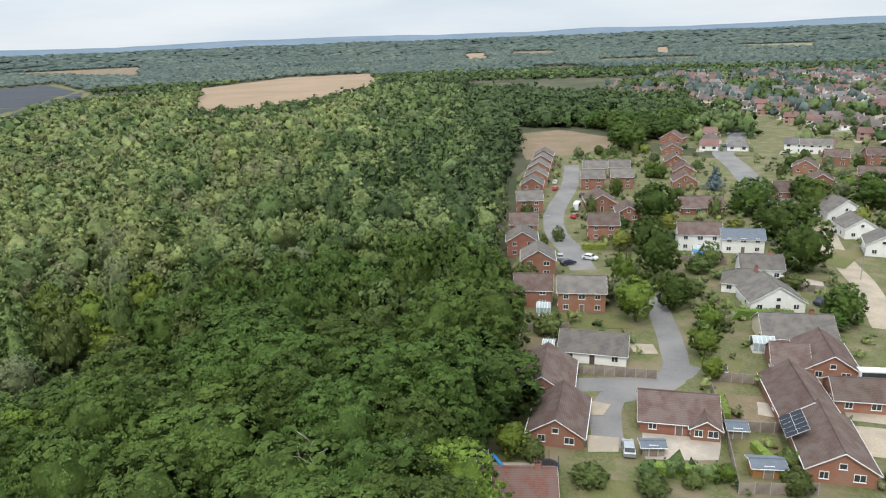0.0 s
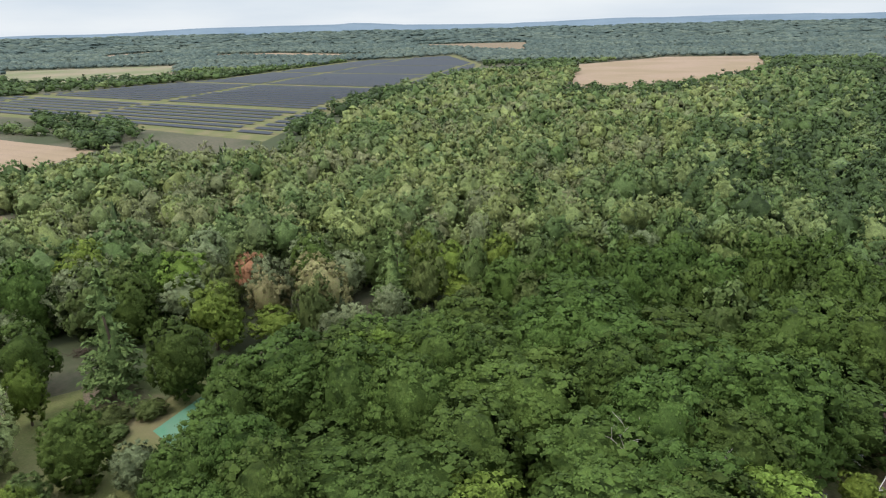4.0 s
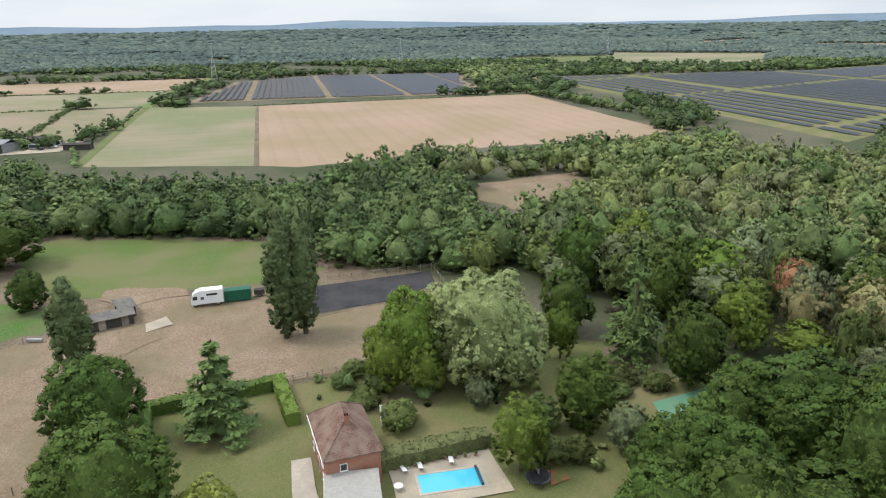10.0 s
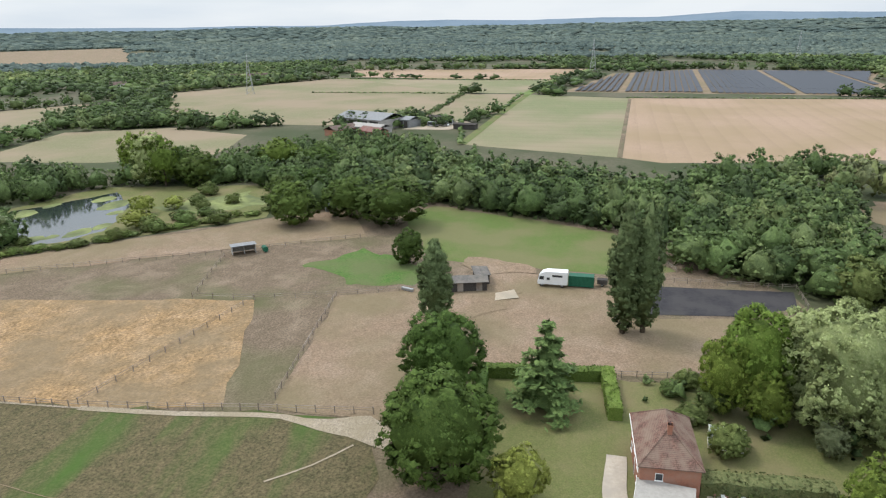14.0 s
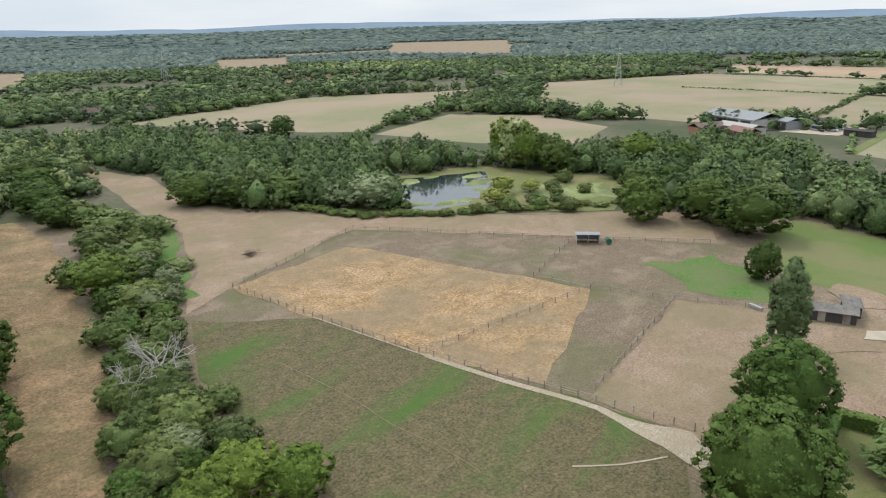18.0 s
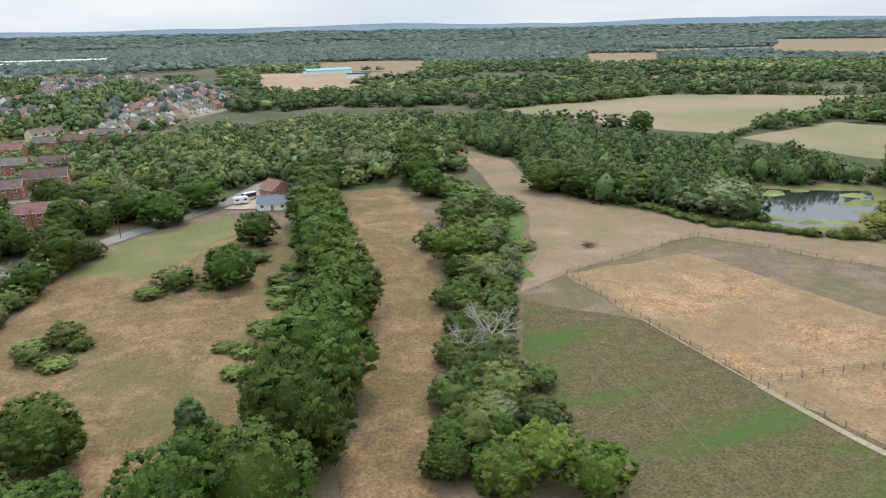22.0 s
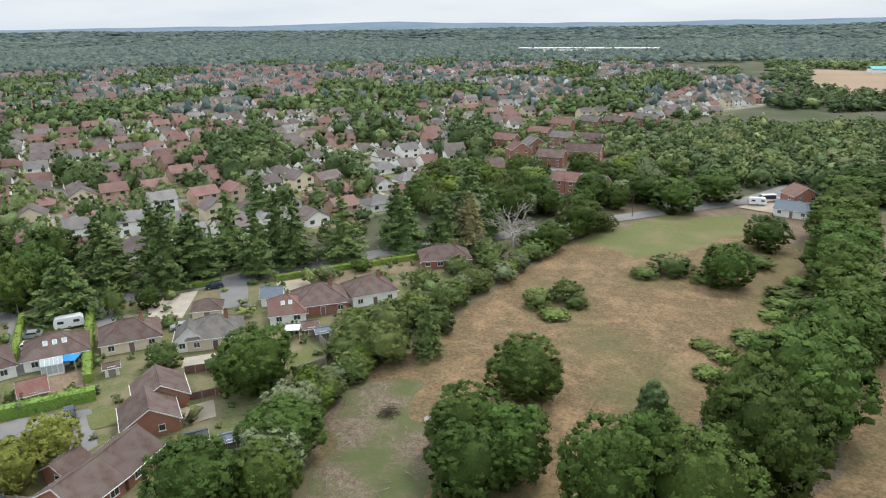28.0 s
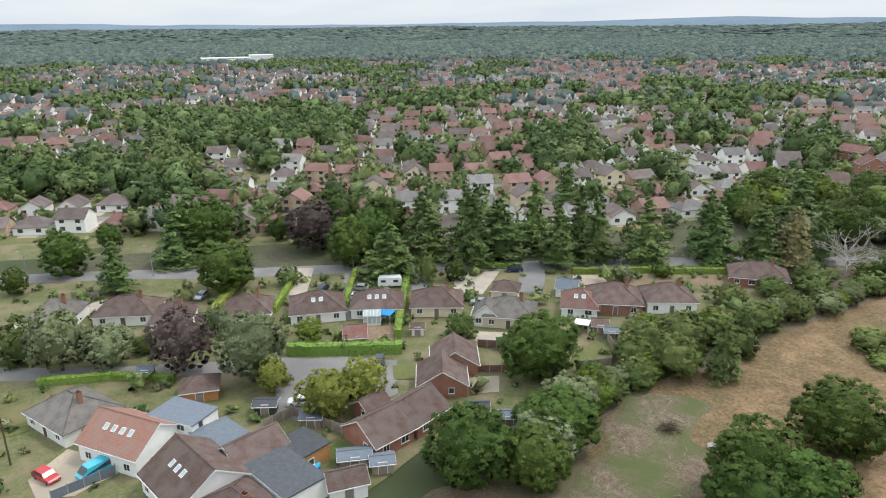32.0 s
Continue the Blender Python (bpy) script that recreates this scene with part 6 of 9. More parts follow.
house(73.0, 143.8, -6, 11.5, 10, 2.6, "g", "roof_grey", "white_wall", "white gabled bungalow with grey roof", "bungalow")
house(79.5, 163.5, -14, 9.9, 8, 3, "r", "roof_grey", "white_wall", "white gabled bungalow with grey roof", "bungalow", chim=True)
for row in [(127.1, 213.2, 2, 12, 9, 3.5, "g"), (121.6, 194.2, -8, 9, 9, 3.5, "g"), (118.7, 177.2, -25, 8, 9, 3.5, "g")]:
    house(*row, roof="roof_grey", wall="white_wall", label="white gabled house with grey roof beside the gravel drive", group="white houses")

# southern road: bungalows facing the meadow
SB = "hip-roofed bungalow on the main road"
for x, y, rot, w, d, e, roof, wall, li in [(118.2, -78.1, -128, 10.9, 9, 2.6, "roof_brown", "white_wall", 3), (110.4, -88.6, -130, 11.0, 9, 2.6, "roof_brown", "cream_wall", 0), (85.9, -119.4, -138, 11.5, 10, 2.8, "roof_brown", "brick", 0), (78.3, -128.4, -132, 10.5, 9, 3, "roof_brown", "white_wall", 0),
                                           (72.6, -158.0, -148, 13, 9, 2.6, "roof_brown", "brick", 0), (125.3, -67.0, -118, 11.5, 10, 2.6, "roof_brown", "white_wall", 2), (150.2, -34.9, -124, 12.4, 9, 2.6, "roof_brown", "white_wall", 0), (157.3, -22.1, -124, 9, 10, 2.8, "roof_grey", "white_wall", 0), (140.3, -41.0, -121, 8, 9, 2.6, "roof_brown", "white_wall", 0),
                                           (134, -55, -121, 9.7, 9, 2.6, "roof_brown", "white_wall", 0), (89.5, -112.0, -140, 7.5, 9, 2.5, "roof_red", "white_wall", 2)]:
    house(x, y, rot, w, d, e, "h", roof, wall, SB, "bungalow", "road bungalows", chim=li == 0, lights=li, pitch=0.6)
b3 = house(95.4, -96.5, -140, 10.4, 9, 2.8, "h", "roof_grey", "cream_wall", "bungalow with a tall glazed gable", "bungalow", "road bungalows", chim=True)
house(98.0, -92.0, -140, 5.2, 5, 2.8, "g", "roof_grey", "white_wall", "glazed gable wing of the bungalow", "bungalow_wing", doors=False, pitch=0.9)
for row in [(105.6, -105.2, -142, 6.1, 5, 2.6, "h", "roof_brown", "cream_wall", "small garage beside the bungalow", "garage"), (97.3, -117.2, -150, 4.6, 5, 2.4, "r", "slate", "white_wall", "white garden shed with slate roof", "shed"), (108.5, -66, -122, 4.2, 5, 2.0, "r", "roof_red", "brick", "brick shed by the hedge", "shed"), (107.4, -34.1, -115, 5.9, 5, 2.4, "h", "roof_brown", "orange_wood", "cedar-clad garage on the lawn", "garage"),
            (69.3, -39.5, -110, 5.0, 4, 2.4, "r", "roof_brown", "white_wall", "small white outbuilding by the house", "shed")]:
    house(*row, category="shed")
# brick terrace in the parking court
for row in [(76.4, -49.7, -86, 7.2, 8, 2.6, "r"), (77.3, -57.2, -80, 7.4, 8, 2.6, "r"), (82.8, -67.4, -38, 7.6, 8.2, 2.6, "r"), (87.0, -73.7, -38, 7.6, 8.2, 2.6, "r"), (83.2, -53.0, -86, 4.5, 4, 2.4, "r")]:
    house(*row, label="brown-tiled brick bungalow in a stepped row", name="bungalow", group="stepped bungalows")
# large houses at the gravel yard
house(112.0, -15.5, -164, 11.5, 9.5, 2.6, "h", "roof_grey", "white_wall", "white bungalow with a grey hipped roof", "bungalow", chim=True)
house(97.6, -20.3, -153, 11.2, 9.5, 3.3, "r", "roof_pink", "white_wall", "white house with new pink clay tiles", lights=4)
house(96.6, -27.6, -153, 8.4, 5.6, 4.4, "f", "slate", "white_wall", "flat-roofed white extension of the house", "extension", doors=False)
house(82.2, -24.2, -175, 11.0, 11, 3.0, "r", "roof_brown", "white_wall", "white house with brown tiled roof", lights=3)
house(83.2, -32.5, -84, 8, 6.5, 3.0, "r", "roof_brown", "white_wall", "brown-tiled rear wing behind the yard", "rear_wing", doors=False, pitch=0.6)
house(89.0, -30.0, -172, 6.4, 6, 3.3, "f", "slate", "white_wall", "flat slate-grey extension between houses", "extension", doors=False)
house(74.6, -33.2, -174, 10.0, 6.5, 3.2, "f", "roof_flat", "white_wall", "flat dark felt-roofed house extension", "extension", doors=False)
house(79.6, -38.6, -170, 6.0, 5.2, 2.8, "f", "roof_flat", "orange_wood", "flat-roofed cedar-clad garden room", "garden_room", doors=False)
house(72.0, -25.5, -174, 10, 8, 3, "h", "roof_brown", "white_wall", "white bungalow with brown hipped roof", "bungalow", chim=True)
# red estate beyond the meadow
for i, row in enumerate([(64.0, -253.0, 176, 9.3, 8, 5, "r"), (53.8, -252.0, 170, 9.0, 8, 5, "r"), (74.0, -318.3, -178, 17, 9, 5, "r"), (110.6, -370.2, 168, 12, 8, 5, "r"), (94.3, -356.6, 172, 11.8, 8, 5, "r"), (78.3, -356.2, 172, 10.8, 8, 5, "r"), (108.3, -407.8, 168, 13, 8, 5, "r"), (95.8, -426.2, 168, 12, 8, 5, "r"), (81.1, -429.6, 168, 12, 8, 5, "r"),
                         (104.0, -312.4, -138, 9.6, 8, 5, "g"), (101.8, -329.0, -132, 10.0, 8, 5, "g"), (100.0, -266.5, 150, 10, 8, 5, "g"), (-15.0, -258.2, -150, 9, 8, 5, "g"), (65.4, -448.4, 165, 16, 8, 5, "r"), (84, -300, 178, 12, 8, 5, "r"), (120, -340, 170, 12, 8, 5, "r")]):
    house(*row, roof=("roof_red", "roof_grey", "roof_brown")[i % 3], label="two-storey red brick house beyond the meadow", group="red estate")
house(-13.2, -245.8, 165, 10.7, 7, 2.6, "r", "slate", "white_wall", "low grey-roofed house at the road", "bungalow")


# the farmhouse with pool
fh = house(-85.9, 8.6, 4, 12.2, 7.6, 5.6, "h", "clay_old", "brick", "brick country house with a weathered hipped clay roof", "country_house", chim=True, pitch=0.85)
house(-75.7, 8.2, 84, 7.0, 7.5, 3.0, "f", "concrete", "brick", "flat-roofed brick annex of the house", "annex", doors=False)


def conservatory(x, y, rot, w, d, label):
    ob = thing("conservatory", x, y, 0, rot, label, "conservatory")
    Geo().box(-w / 2, -d / 2, 0, w / 2, d / 2, 0.6).part("base_wall", "white_wall", ob)
    for i in range(5):
        for s in (-1, 1):
            u = -w / 2 + w * i / 4
            Geo().box(u - 0.05, s * d / 2 - 0.05, 0.6, u + 0.05, s * d / 2 + 0.05, 2.2).part("post", "frame", ob)
    for i in range(4):
        for s in (-1, 1):
            u = -w / 2 + w * (i + 0.5) / 4
            Geo().box(u - w / 8 + 0.06, s * d / 2 - 0.02, 0.6, u + w / 8 - 0.06, s * d / 2 + 0.02, 2.15).part("pane", "con_glass", ob)
    for s in (-1, 1):
        Geo().slab([(-w / 2 * s, -d / 2 * s, 2.2), (w / 2 * s, -d / 2 * s, 2.2), (w / 2 * s, 0, 3.0), (-w / 2 * s, 0, 3.0)], 0.05).part("roof_pane", "con_glass", ob)
        for i in range(6):
            u = -w / 2 + w * i / 5
            Geo().tube((u, -d / 2 * s, 2.28), (u, 0, 3.08), 0.05, 0.05, 4).part("roof_bar", "frame", ob)
    Geo().tube((-w / 2, 0, 3.08), (w / 2, 0, 3.08), 0.07, 0.07, 5).part("ridge", "frame", ob)


for row in [(10.0, 112, -14, 3, 3, "white conservatory on the bungalow"), (8.5, 102, -14, 3.4, 3.4, "white conservatory with hipped glass roof"), (20, 123, -14, 2.4, 5, "white lean-to conservatory on the house"), (61, 121, -12, 4, 3.4, "blue-tinted glass conservatory on the bungalow"), (72, 180.5, -13, 6, 3, "white conservatory on the house"), (22, 143, -12, 3, 3, "white conservatory facing the garden"),
            (113.5, -73.5, -128, 3.6, 3, "white glazed porch of the bungalow"), (-95, 18, 84, 5, 3, "glass lean-to on the country house")]:
    conservatory(*row)

# ---- the wider suburb ----
HOUSE_KINDS = []
for w, d, e, kind, roof, wall in [(9, 8, 4.6, "r", "town_brown", "white_wall"), (8, 9, 2.6, "g", "town_brown", "white_wall"), (10, 8, 2.6, "h", "town_grey", "white_wall"), (9, 8, 4.6, "r", "town_red", "town_brick"), (11, 8, 2.6, "r", "town_brown", "town_brick"), (8, 9, 4.4, "g", "town_red", "town_brick"), (9, 8, 4.6, "r", "town_grey", "white_wall"),
                                 (9, 8.5, 2.8, "g", "town_red", "white_wall"), (10, 8, 2.6, "h", "town_brown", "white_wall"), (9, 8, 4.6, "g", "town_brown", "cream_wall"), (12, 8, 2.6, "h", "town_red", "town_brick"), (10, 9, 2.6, "h", "town_brown", "white_wall")]:
    HOUSE_KINDS.append((w, d, e, kind, roof, wall))
rs = np.random.default_rng(33)


STREETS = []
# groups of tall trees among the houses: centre, reach outwards and across
COPSES = [(399, -205, 114, 51), (454, -174, 58, 12), (442, -353, 59, 68), (652, -596, 105, 40), (1035, -582, 187, 95), (423, -507, 64, 13), (232, -267, 60, 22), (293, -135, 29, 9), (300, -180, 27, 10), (257, -195, 25, 9), (201, -349, 35, 18), (130, -345, 40, 25), (104, -560, 68, 27), (378, -600, 75, 42), (243, -596, 74, 19), (218, -854, 106, 38), (499, -1066, 119, 42), (104, -820, 92, 29), (163, -251, 27, 10), (464, -62, 22, 26), (305, -78, 11, 12), (253, -75, 12, 14)]
COPSES += [(551, -128, 12, 13), (532, -148, 10, 12), (622, -214, 16, 17), (432, -165, 11, 12), (402, -128, 8, 9), (500, -214, 10, 11), (873, -139, 13, 14), (844, -201, 12, 14), (761, -279, 13, 15), (143, 425, 17, 19), (219, 530, 12, 14), (277, 591, 12, 14), (290, 585, 15, 17), (374, 679, 17, 18), (403, 793, 17, 18), (271, 494, 12, 14), (280, 464, 11, 12), (217, 385, 8, 8), (380, 624, 11, 12), (347, 834, 14, 14), (179, 599, 20, 24), (373, 1014, 18, 20), (175, 286, 6, 6)]


def in_copse(x, y, grow=1.0):
    for cx, cy, a, b in COPSES:
        d = math.hypot(cx, cy)
        u, v = ((x - cx) * cx + (y - cy) * cy) / d, ((y - cy) * cx - (x - cx) * cy) / d
        if (u / a) ** 2 + (v / b) ** 2 < grow * 0.5:
            return True
    return False



def lots(origin, ang, urange, vrange, du, keep):
    """House lots in pairs of rows along streets in a tilted frame: place and heading."""
    c, s = math.cos(radians(ang)), math.sin(radians(ang))
    out = []
    put = lambda u, v: (origin[0] + u * c - v * s, origin[1] + u * s + v * c)
    for k, v0 in enumerate(np.arange(vrange[0], vrange[1], 50)):
        road = []
        for u in np.arange(urange[0], urange[1], du):
            bend = 34 * noise.noise((u * 0.005, v0 * 0.002, 1.5))
            slope = math.degrees(math.atan((34 * noise.noise(((u + 5) * 0.005, v0 * 0.002, 1.5)) - bend) / 5))
            x, y = put(u, v0 + bend + 12.5)
            if keep(x, y):
                road.append((x, y))
            elif road:
                STREETS.append(road)
                road = []
            for side in (0, 1):
                x, y = put(u + rs.normal(0, 0.7), v0 + bend + 25 * side + rs.normal(0, 0.8))
                if keep(x, y) and rs.uniform() < 0.92 and noise.noise((x * 0.012, y * 0.012, 7.7)) > -0.36 and not in_copse(x, y):
                    out.append((x, y, ang + slope + rs.normal(0, 2.5) + (180 if side == 0 else 0)))
        if road:
            STREETS.append(road)
    return out


EAST = [(246, 40), (224, -6), (200, -45), (172, -92), (140, -135), (118, -172), (112, -215), (124, -290), (132, -430), (60, -475), (-30, -640), (40, -960), (250, -1250), (800, -1050), (1250, -300), (1280, 120), (500, 120)]
NORTH = [(104, 410), (150, 330), (195, 320), (215, 350), (222, 250), (175, 232), (152, 200), (250, 190), (420, 330), (760, 900), (330, 1000), (190, 800), (160, 590), (118, 450)]


patch("town_gardens", EAST, "garden", "green and dry gardens across the wide suburb", 40, 5, z=0.012)
patch("town_gardens", NORTH, "garden", "green and dry gardens of the northern suburb", 40, 5, z=0.014)


def east_town(x, y):
    return inside(EAST, [x], [y])[0]


def north_town(x, y):
    return inside(NORTH, [x], [y])[0] and not (160 < x < 225 and 340 < y < 560) and not (x < 0.36 * y and 370 < y < 610)


LOTS = lots((175, -85), -127, (-900, 900), (14, 1150), 13.0, east_town) + lots((200, 350), -20, (-500, 700), (-300, 800), 13, north_town)
LOTS.sort(key=lambda q: math.hypot(q[0], q[1]))
ROOFS = {}


def plain_house(x, y, rot, k):
    """A farther house with its main parts: walls, roof, windows, chimney."""
    w, d, e, kind, roof, wall = HOUSE_KINDS[k]
    ob = thing("house", x, y, 0, rot, f"{'two-storey' if e > 4 else 'low'} suburban house with {roof.split('_')[1]} tiled roof", "house", "suburban houses")
    walls(ob, w, d, e, kind if kind != "h" else "f", wall)
    a, b, z0 = w / 2 + 0.35, d / 2 + 0.35, e - 0.2
    rz = e + d / 2 * 0.62
    for s in (-1, 1):
        hip = a - b * 0.9 if kind == "h" else a
        if kind == "g":
            rz = e + w / 2 * 0.62
            Geo().slab([(-a * s, b * s, z0), (-a * s, -b * s, z0), (0, -b * s, rz), (0, b * s, rz)], 0.15).part("roof", roof, ob)
        else:
            Geo().slab([(-a * s, -b * s, z0), (a * s, -b * s, z0), (hip * s, 0, rz), (-hip * s, 0, rz)], 0.15).part("roof", roof, ob)
            if kind == "h":
                Geo().slab([(a * s, -b * s, z0), (a * s, b * s, z0), (hip * s, 0, rz)], 0.15).part("roof", roof, ob)
    for lv in ((0.9, 3.3) if e > 4 else (0.95,)):
        for u in (-w * 0.27, w * 0.27):
            for s in (-1, 1):
                y0 = s * (d / 2 + 0.02)
                Geo().box(u - 0.75, y0 - 0.05, lv, u + 0.75, y0 + 0.05, lv + 1.2).part("window", "glass", ob)
    if k % 2 == 0:
        Geo().box(w * 0.2, -0.3, rz - 0.8, w * 0.2 + 0.8, 0.3, rz + 0.9).part("chimney", "brick", ob)
    return ob


MODEL = {}
NSOLO = 70
for i, (x, y, rot) in enumerate(LOTS[:NSOLO]):
    k = int(rs.integers(len(HOUSE_KINDS)))
    if k not in MODEL:
        MODEL[k] = plain_house(x, y, rot, k)
    else:
        copy_thing(MODEL[k], pose(x, y, 0, 0, 0, rot))


def far_houses(sites):
    """Houses too far to tell their parts: walls and roofs by colour."""
    wallg = {m: Geo() for m in ("town_brick", "white_wall", "cream_wall")}
    roofg = {m: Geo() for m in ("town_brown", "town_grey", "town_red")}
    win = Geo()
    for x, y, rot in sites:
        k = int(rs.integers(len(HOUSE_KINDS)))
        w, d, e, kind, roof, wall = HOUSE_KINDS[k]
        m = pose(x, y, 0, 0, 0, rot)
        loc = lambda pts: [tuple(m @ Vector(p)) for p in pts]
        rz = e + d / 2 * 0.62
        wallg[wall].add(loc([(-w / 2, -d / 2, 0), (w / 2, -d / 2, 0), (w / 2, d / 2, 0), (-w / 2, d / 2, 0), (-w / 2, -d / 2, e), (w / 2, -d / 2, e), (w / 2, d / 2, e), (-w / 2, d / 2, e), (-w / 2, 0, rz), (w / 2, 0, rz)]),
                        [(0, 1, 5, 4), (2, 3, 7, 6), (1, 2, 6, 9, 5), (3, 0, 4, 8, 7)])
        a, b, z0 = w / 2 + 0.35, d / 2 + 0.4, e - 0.22
        hip = a - b * 0.9 if kind == "h" else a
        roofg[roof].add(loc([(-a, -b, z0), (a, -b, z0), (hip, 0, rz + 0.15), (-hip, 0, rz + 0.15), (a, b, z0), (-a, b, z0)]), [(0, 1, 2, 3), (4, 5, 3, 2), (1, 4, 2), (5, 0, 3)] if kind == "h" else [(0, 1, 2, 3), (4, 5, 3, 2)])
        for lv in ((0.9, 3.3) if e > 4 else (0.95,)):
            for u in (-w * 0.28, w * 0.28):
                for s in (-1, 1):
                    win.add(loc([(u - 0.8, s * (d / 2 + 0.04), lv), (u + 0.8, s * (d / 2 + 0.04), lv), (u + 0.8, s * (d / 2 + 0.04), lv + 1.2), (u - 0.8, s * (d / 2 + 0.04), lv + 1.2)]), [(0, 1, 2, 3)])
    for m, q in wallg.items():
        tagged(q.part("far_house_walls", m), "walls of many distant suburban houses", "houses", kind="stuff")
    for m, q in roofg.items():
        tagged(q.part("far_house_roofs", m), "tiled roofs of many distant suburban houses", "houses", kind="stuff")
    tagged(win.part("far_house_windows", "glass"), "windows of many distant suburban houses", "houses", kind="stuff")


far_houses(LOTS[NSOLO:])
for k, road in enumerate(STREETS):
    if len(road) > 3:
        strip("street", road, 6.0, "asphalt", "suburban street between houses", z=0.03 + 0.004 * (k % 5))
# drives, lawns and hedges of the lots
drives, lawns, pale = Geo(), Geo(), Geo()
HX, HY = [], []
for x, y, rot in LOTS:
    m = pose(x, y, 0, 0, 0, rot)
    q = lambda x0, y0, x1, y1, z: [tuple(m @ Vector(p)) for p in ((x0, y0, z), (x1, y0, z), (x1, y1, z), (x0, y1, z))]
    (drives if rs.uniform() < 0.45 else pale).add(q(-6, -9.5, -1.5 + rs.uniform(-1, 2), 4, 0.05), [(0, 1, 2, 3)])
    if rs.uniform() < 0.7:
        lawns.add(q(-5, 5, 5.5, 12, 0.056), [(0, 1, 2, 3)])
    if rs.uniform() < 0.5:
        pale.add(q(-3, 4, 3, 6.5, 0.062), [(0, 1, 2, 3)])
    for yy in np.arange(-8, 13, 1.9) if math.hypot(x, y) < 560 else ():
        if rs.uniform() < 0.55:
            p = m @ Vector((6.3, yy, 0))
            HX.append(p.x), HY.append(p.y)
tagged(drives.part("garden_drives", "paving"), "paved front drives of the suburb", "drives", kind="structure")
tagged(pale.part("garden_patios", "gravel"), "pale gravel drives and patios of the suburb", "drives", kind="structure")
tagged(lawns.part("garden_lawns", "lawn"), "back lawns of the suburb", "lawns", kind="structure")
m_ = len(HX)
woods("garden_hedges", HX, HY, rs.uniform(1.2, 2.4, m_), rs.uniform(1.0, 1.5, m_), rs.uniform(0.1, 0.7, m_), 1, "woods", "clipped hedges between suburban gardens", rs)
# gardens and streets of the town
LX, LY = np.array([q[0] for q in LOTS]), np.array([q[1] for q in LOTS])
n = len(LX)
tx, ty = LX[None].repeat(3, 0).ravel() + rs.normal(0, 10, 3 * n), LY[None].repeat(3, 0).ravel() + rs.normal(0, 10, 3 * n)
NROAD = [(225, 560), (217, 530), (210, 500), (201, 470), (192, 440), (178, 408), (163, 378), (143, 345), (138, 325), (134, 305), (129, 283), (124, 262), (122, 225)]
cell = set((int(x // 9), int(y // 9)) for x, y in zip(LX, LY))
ok = np.array([(int(x // 9), int(y // 9)) not in cell and min(math.hypot(x - a, y - b) for a, b in NROAD) > 17 for x, y in zip(tx, ty)])
tx, ty = tx[ok], ty[ok]
m_ = len(tx)
big = rs.uniform(0, 1, m_) < 0.28
th = np.where(big, rs.uniform(7, 14, m_), rs.uniform(2.5, 6, m_))
tr = np.where(big, rs.uniform(4, 6.5, m_), rs.uniform(1.8, 3.4, m_))
td = np.hypot(tx, ty)
for lv, sel in ((2, td < 300), (22, (td >= 300) & (td < 520)), (1, td >= 520)):
    # The farthest ones (level 1) take the leaf colour with haze in it.
    woods("town_trees", tx[sel], ty[sel], th[sel], tr[sel], rs.uniform(0, 0.5, sel.sum()), lv, "woods" if lv != 1 else "hazewoods", "garden trees and hedges between suburban houses", rs, 0.02)
# copses in the town
gx, gy = scatter(EAST, 11, rs)
nx_, ny_ = scatter(NORTH, 11, rs)
gx, gy = np.concatenate([gx, nx_]), np.concatenate([gy, ny_])
keep = np.array([noise.noise((x * 0.012, y * 0.012, 7.7)) < -0.36 or in_copse(x, y, 1.3) for x, y in zip(gx, gy)])
gx, gy = gx[keep], gy[keep]
gd = np.hypot(gx, gy)
for lv, s_ in ((2, gd < 430), (22, gd >= 430)):
    woods("town_trees", gx[s_], gy[s_], rs.uniform(8, 15, s_.sum()), rs.uniform(5.5, 8.5, s_.sum()), rs.uniform(0.05, 0.42, s_.sum()), lv, "woods", "groups of tall dark trees between houses", rs, 0.03)
gx, gy = scatter([(1300, -1300), (2600, -2600), (-500, -2900), (-400, -1500), (50, -1250), (900, -900), (1250, -300), (1250, 100), (2800, 300), (2800, -1500)], 22, rs)
# Haze is put into the leaf colour of this plain as well.
woods("far_trees", gx, gy, rs.uniform(9, 14, len(gx)), rs.uniform(9, 13, len(gx)), rs.uniform(0, 1, len(gx)), 1, "hazewoods", "dark wooded plain behind the town", rs)
for cx, cy, w, d, h, rot in [(1220, -510, 90, 40, 10, -112), (1190, -560, 40, 40, 14, -112), (330, -1745, 180, 50, 9, 5), (500, -1740, 160, 50, 9, 5), (430, -1600, 120, 30, 8, 5)]:
    bt = thing("warehouse", cx, cy, 0, rot, "large pale warehouse beyond the town", "building", "warehouses")
    Geo().box(-w / 2, -d / 2, 0, w / 2, d / 2, h).part("wall", "white_wall", bt)
    Geo().slab([(-w / 2 - 0.5, -d / 2 - 0.5, h), (w / 2 + 0.5, -d / 2 - 0.5, h), (w / 2 + 0.5, d / 2 + 0.5, h), (-w / 2 - 0.5, d / 2 + 0.5, h)], 0.8).part("roof", "frame", bt)

# ---- solar farm ----


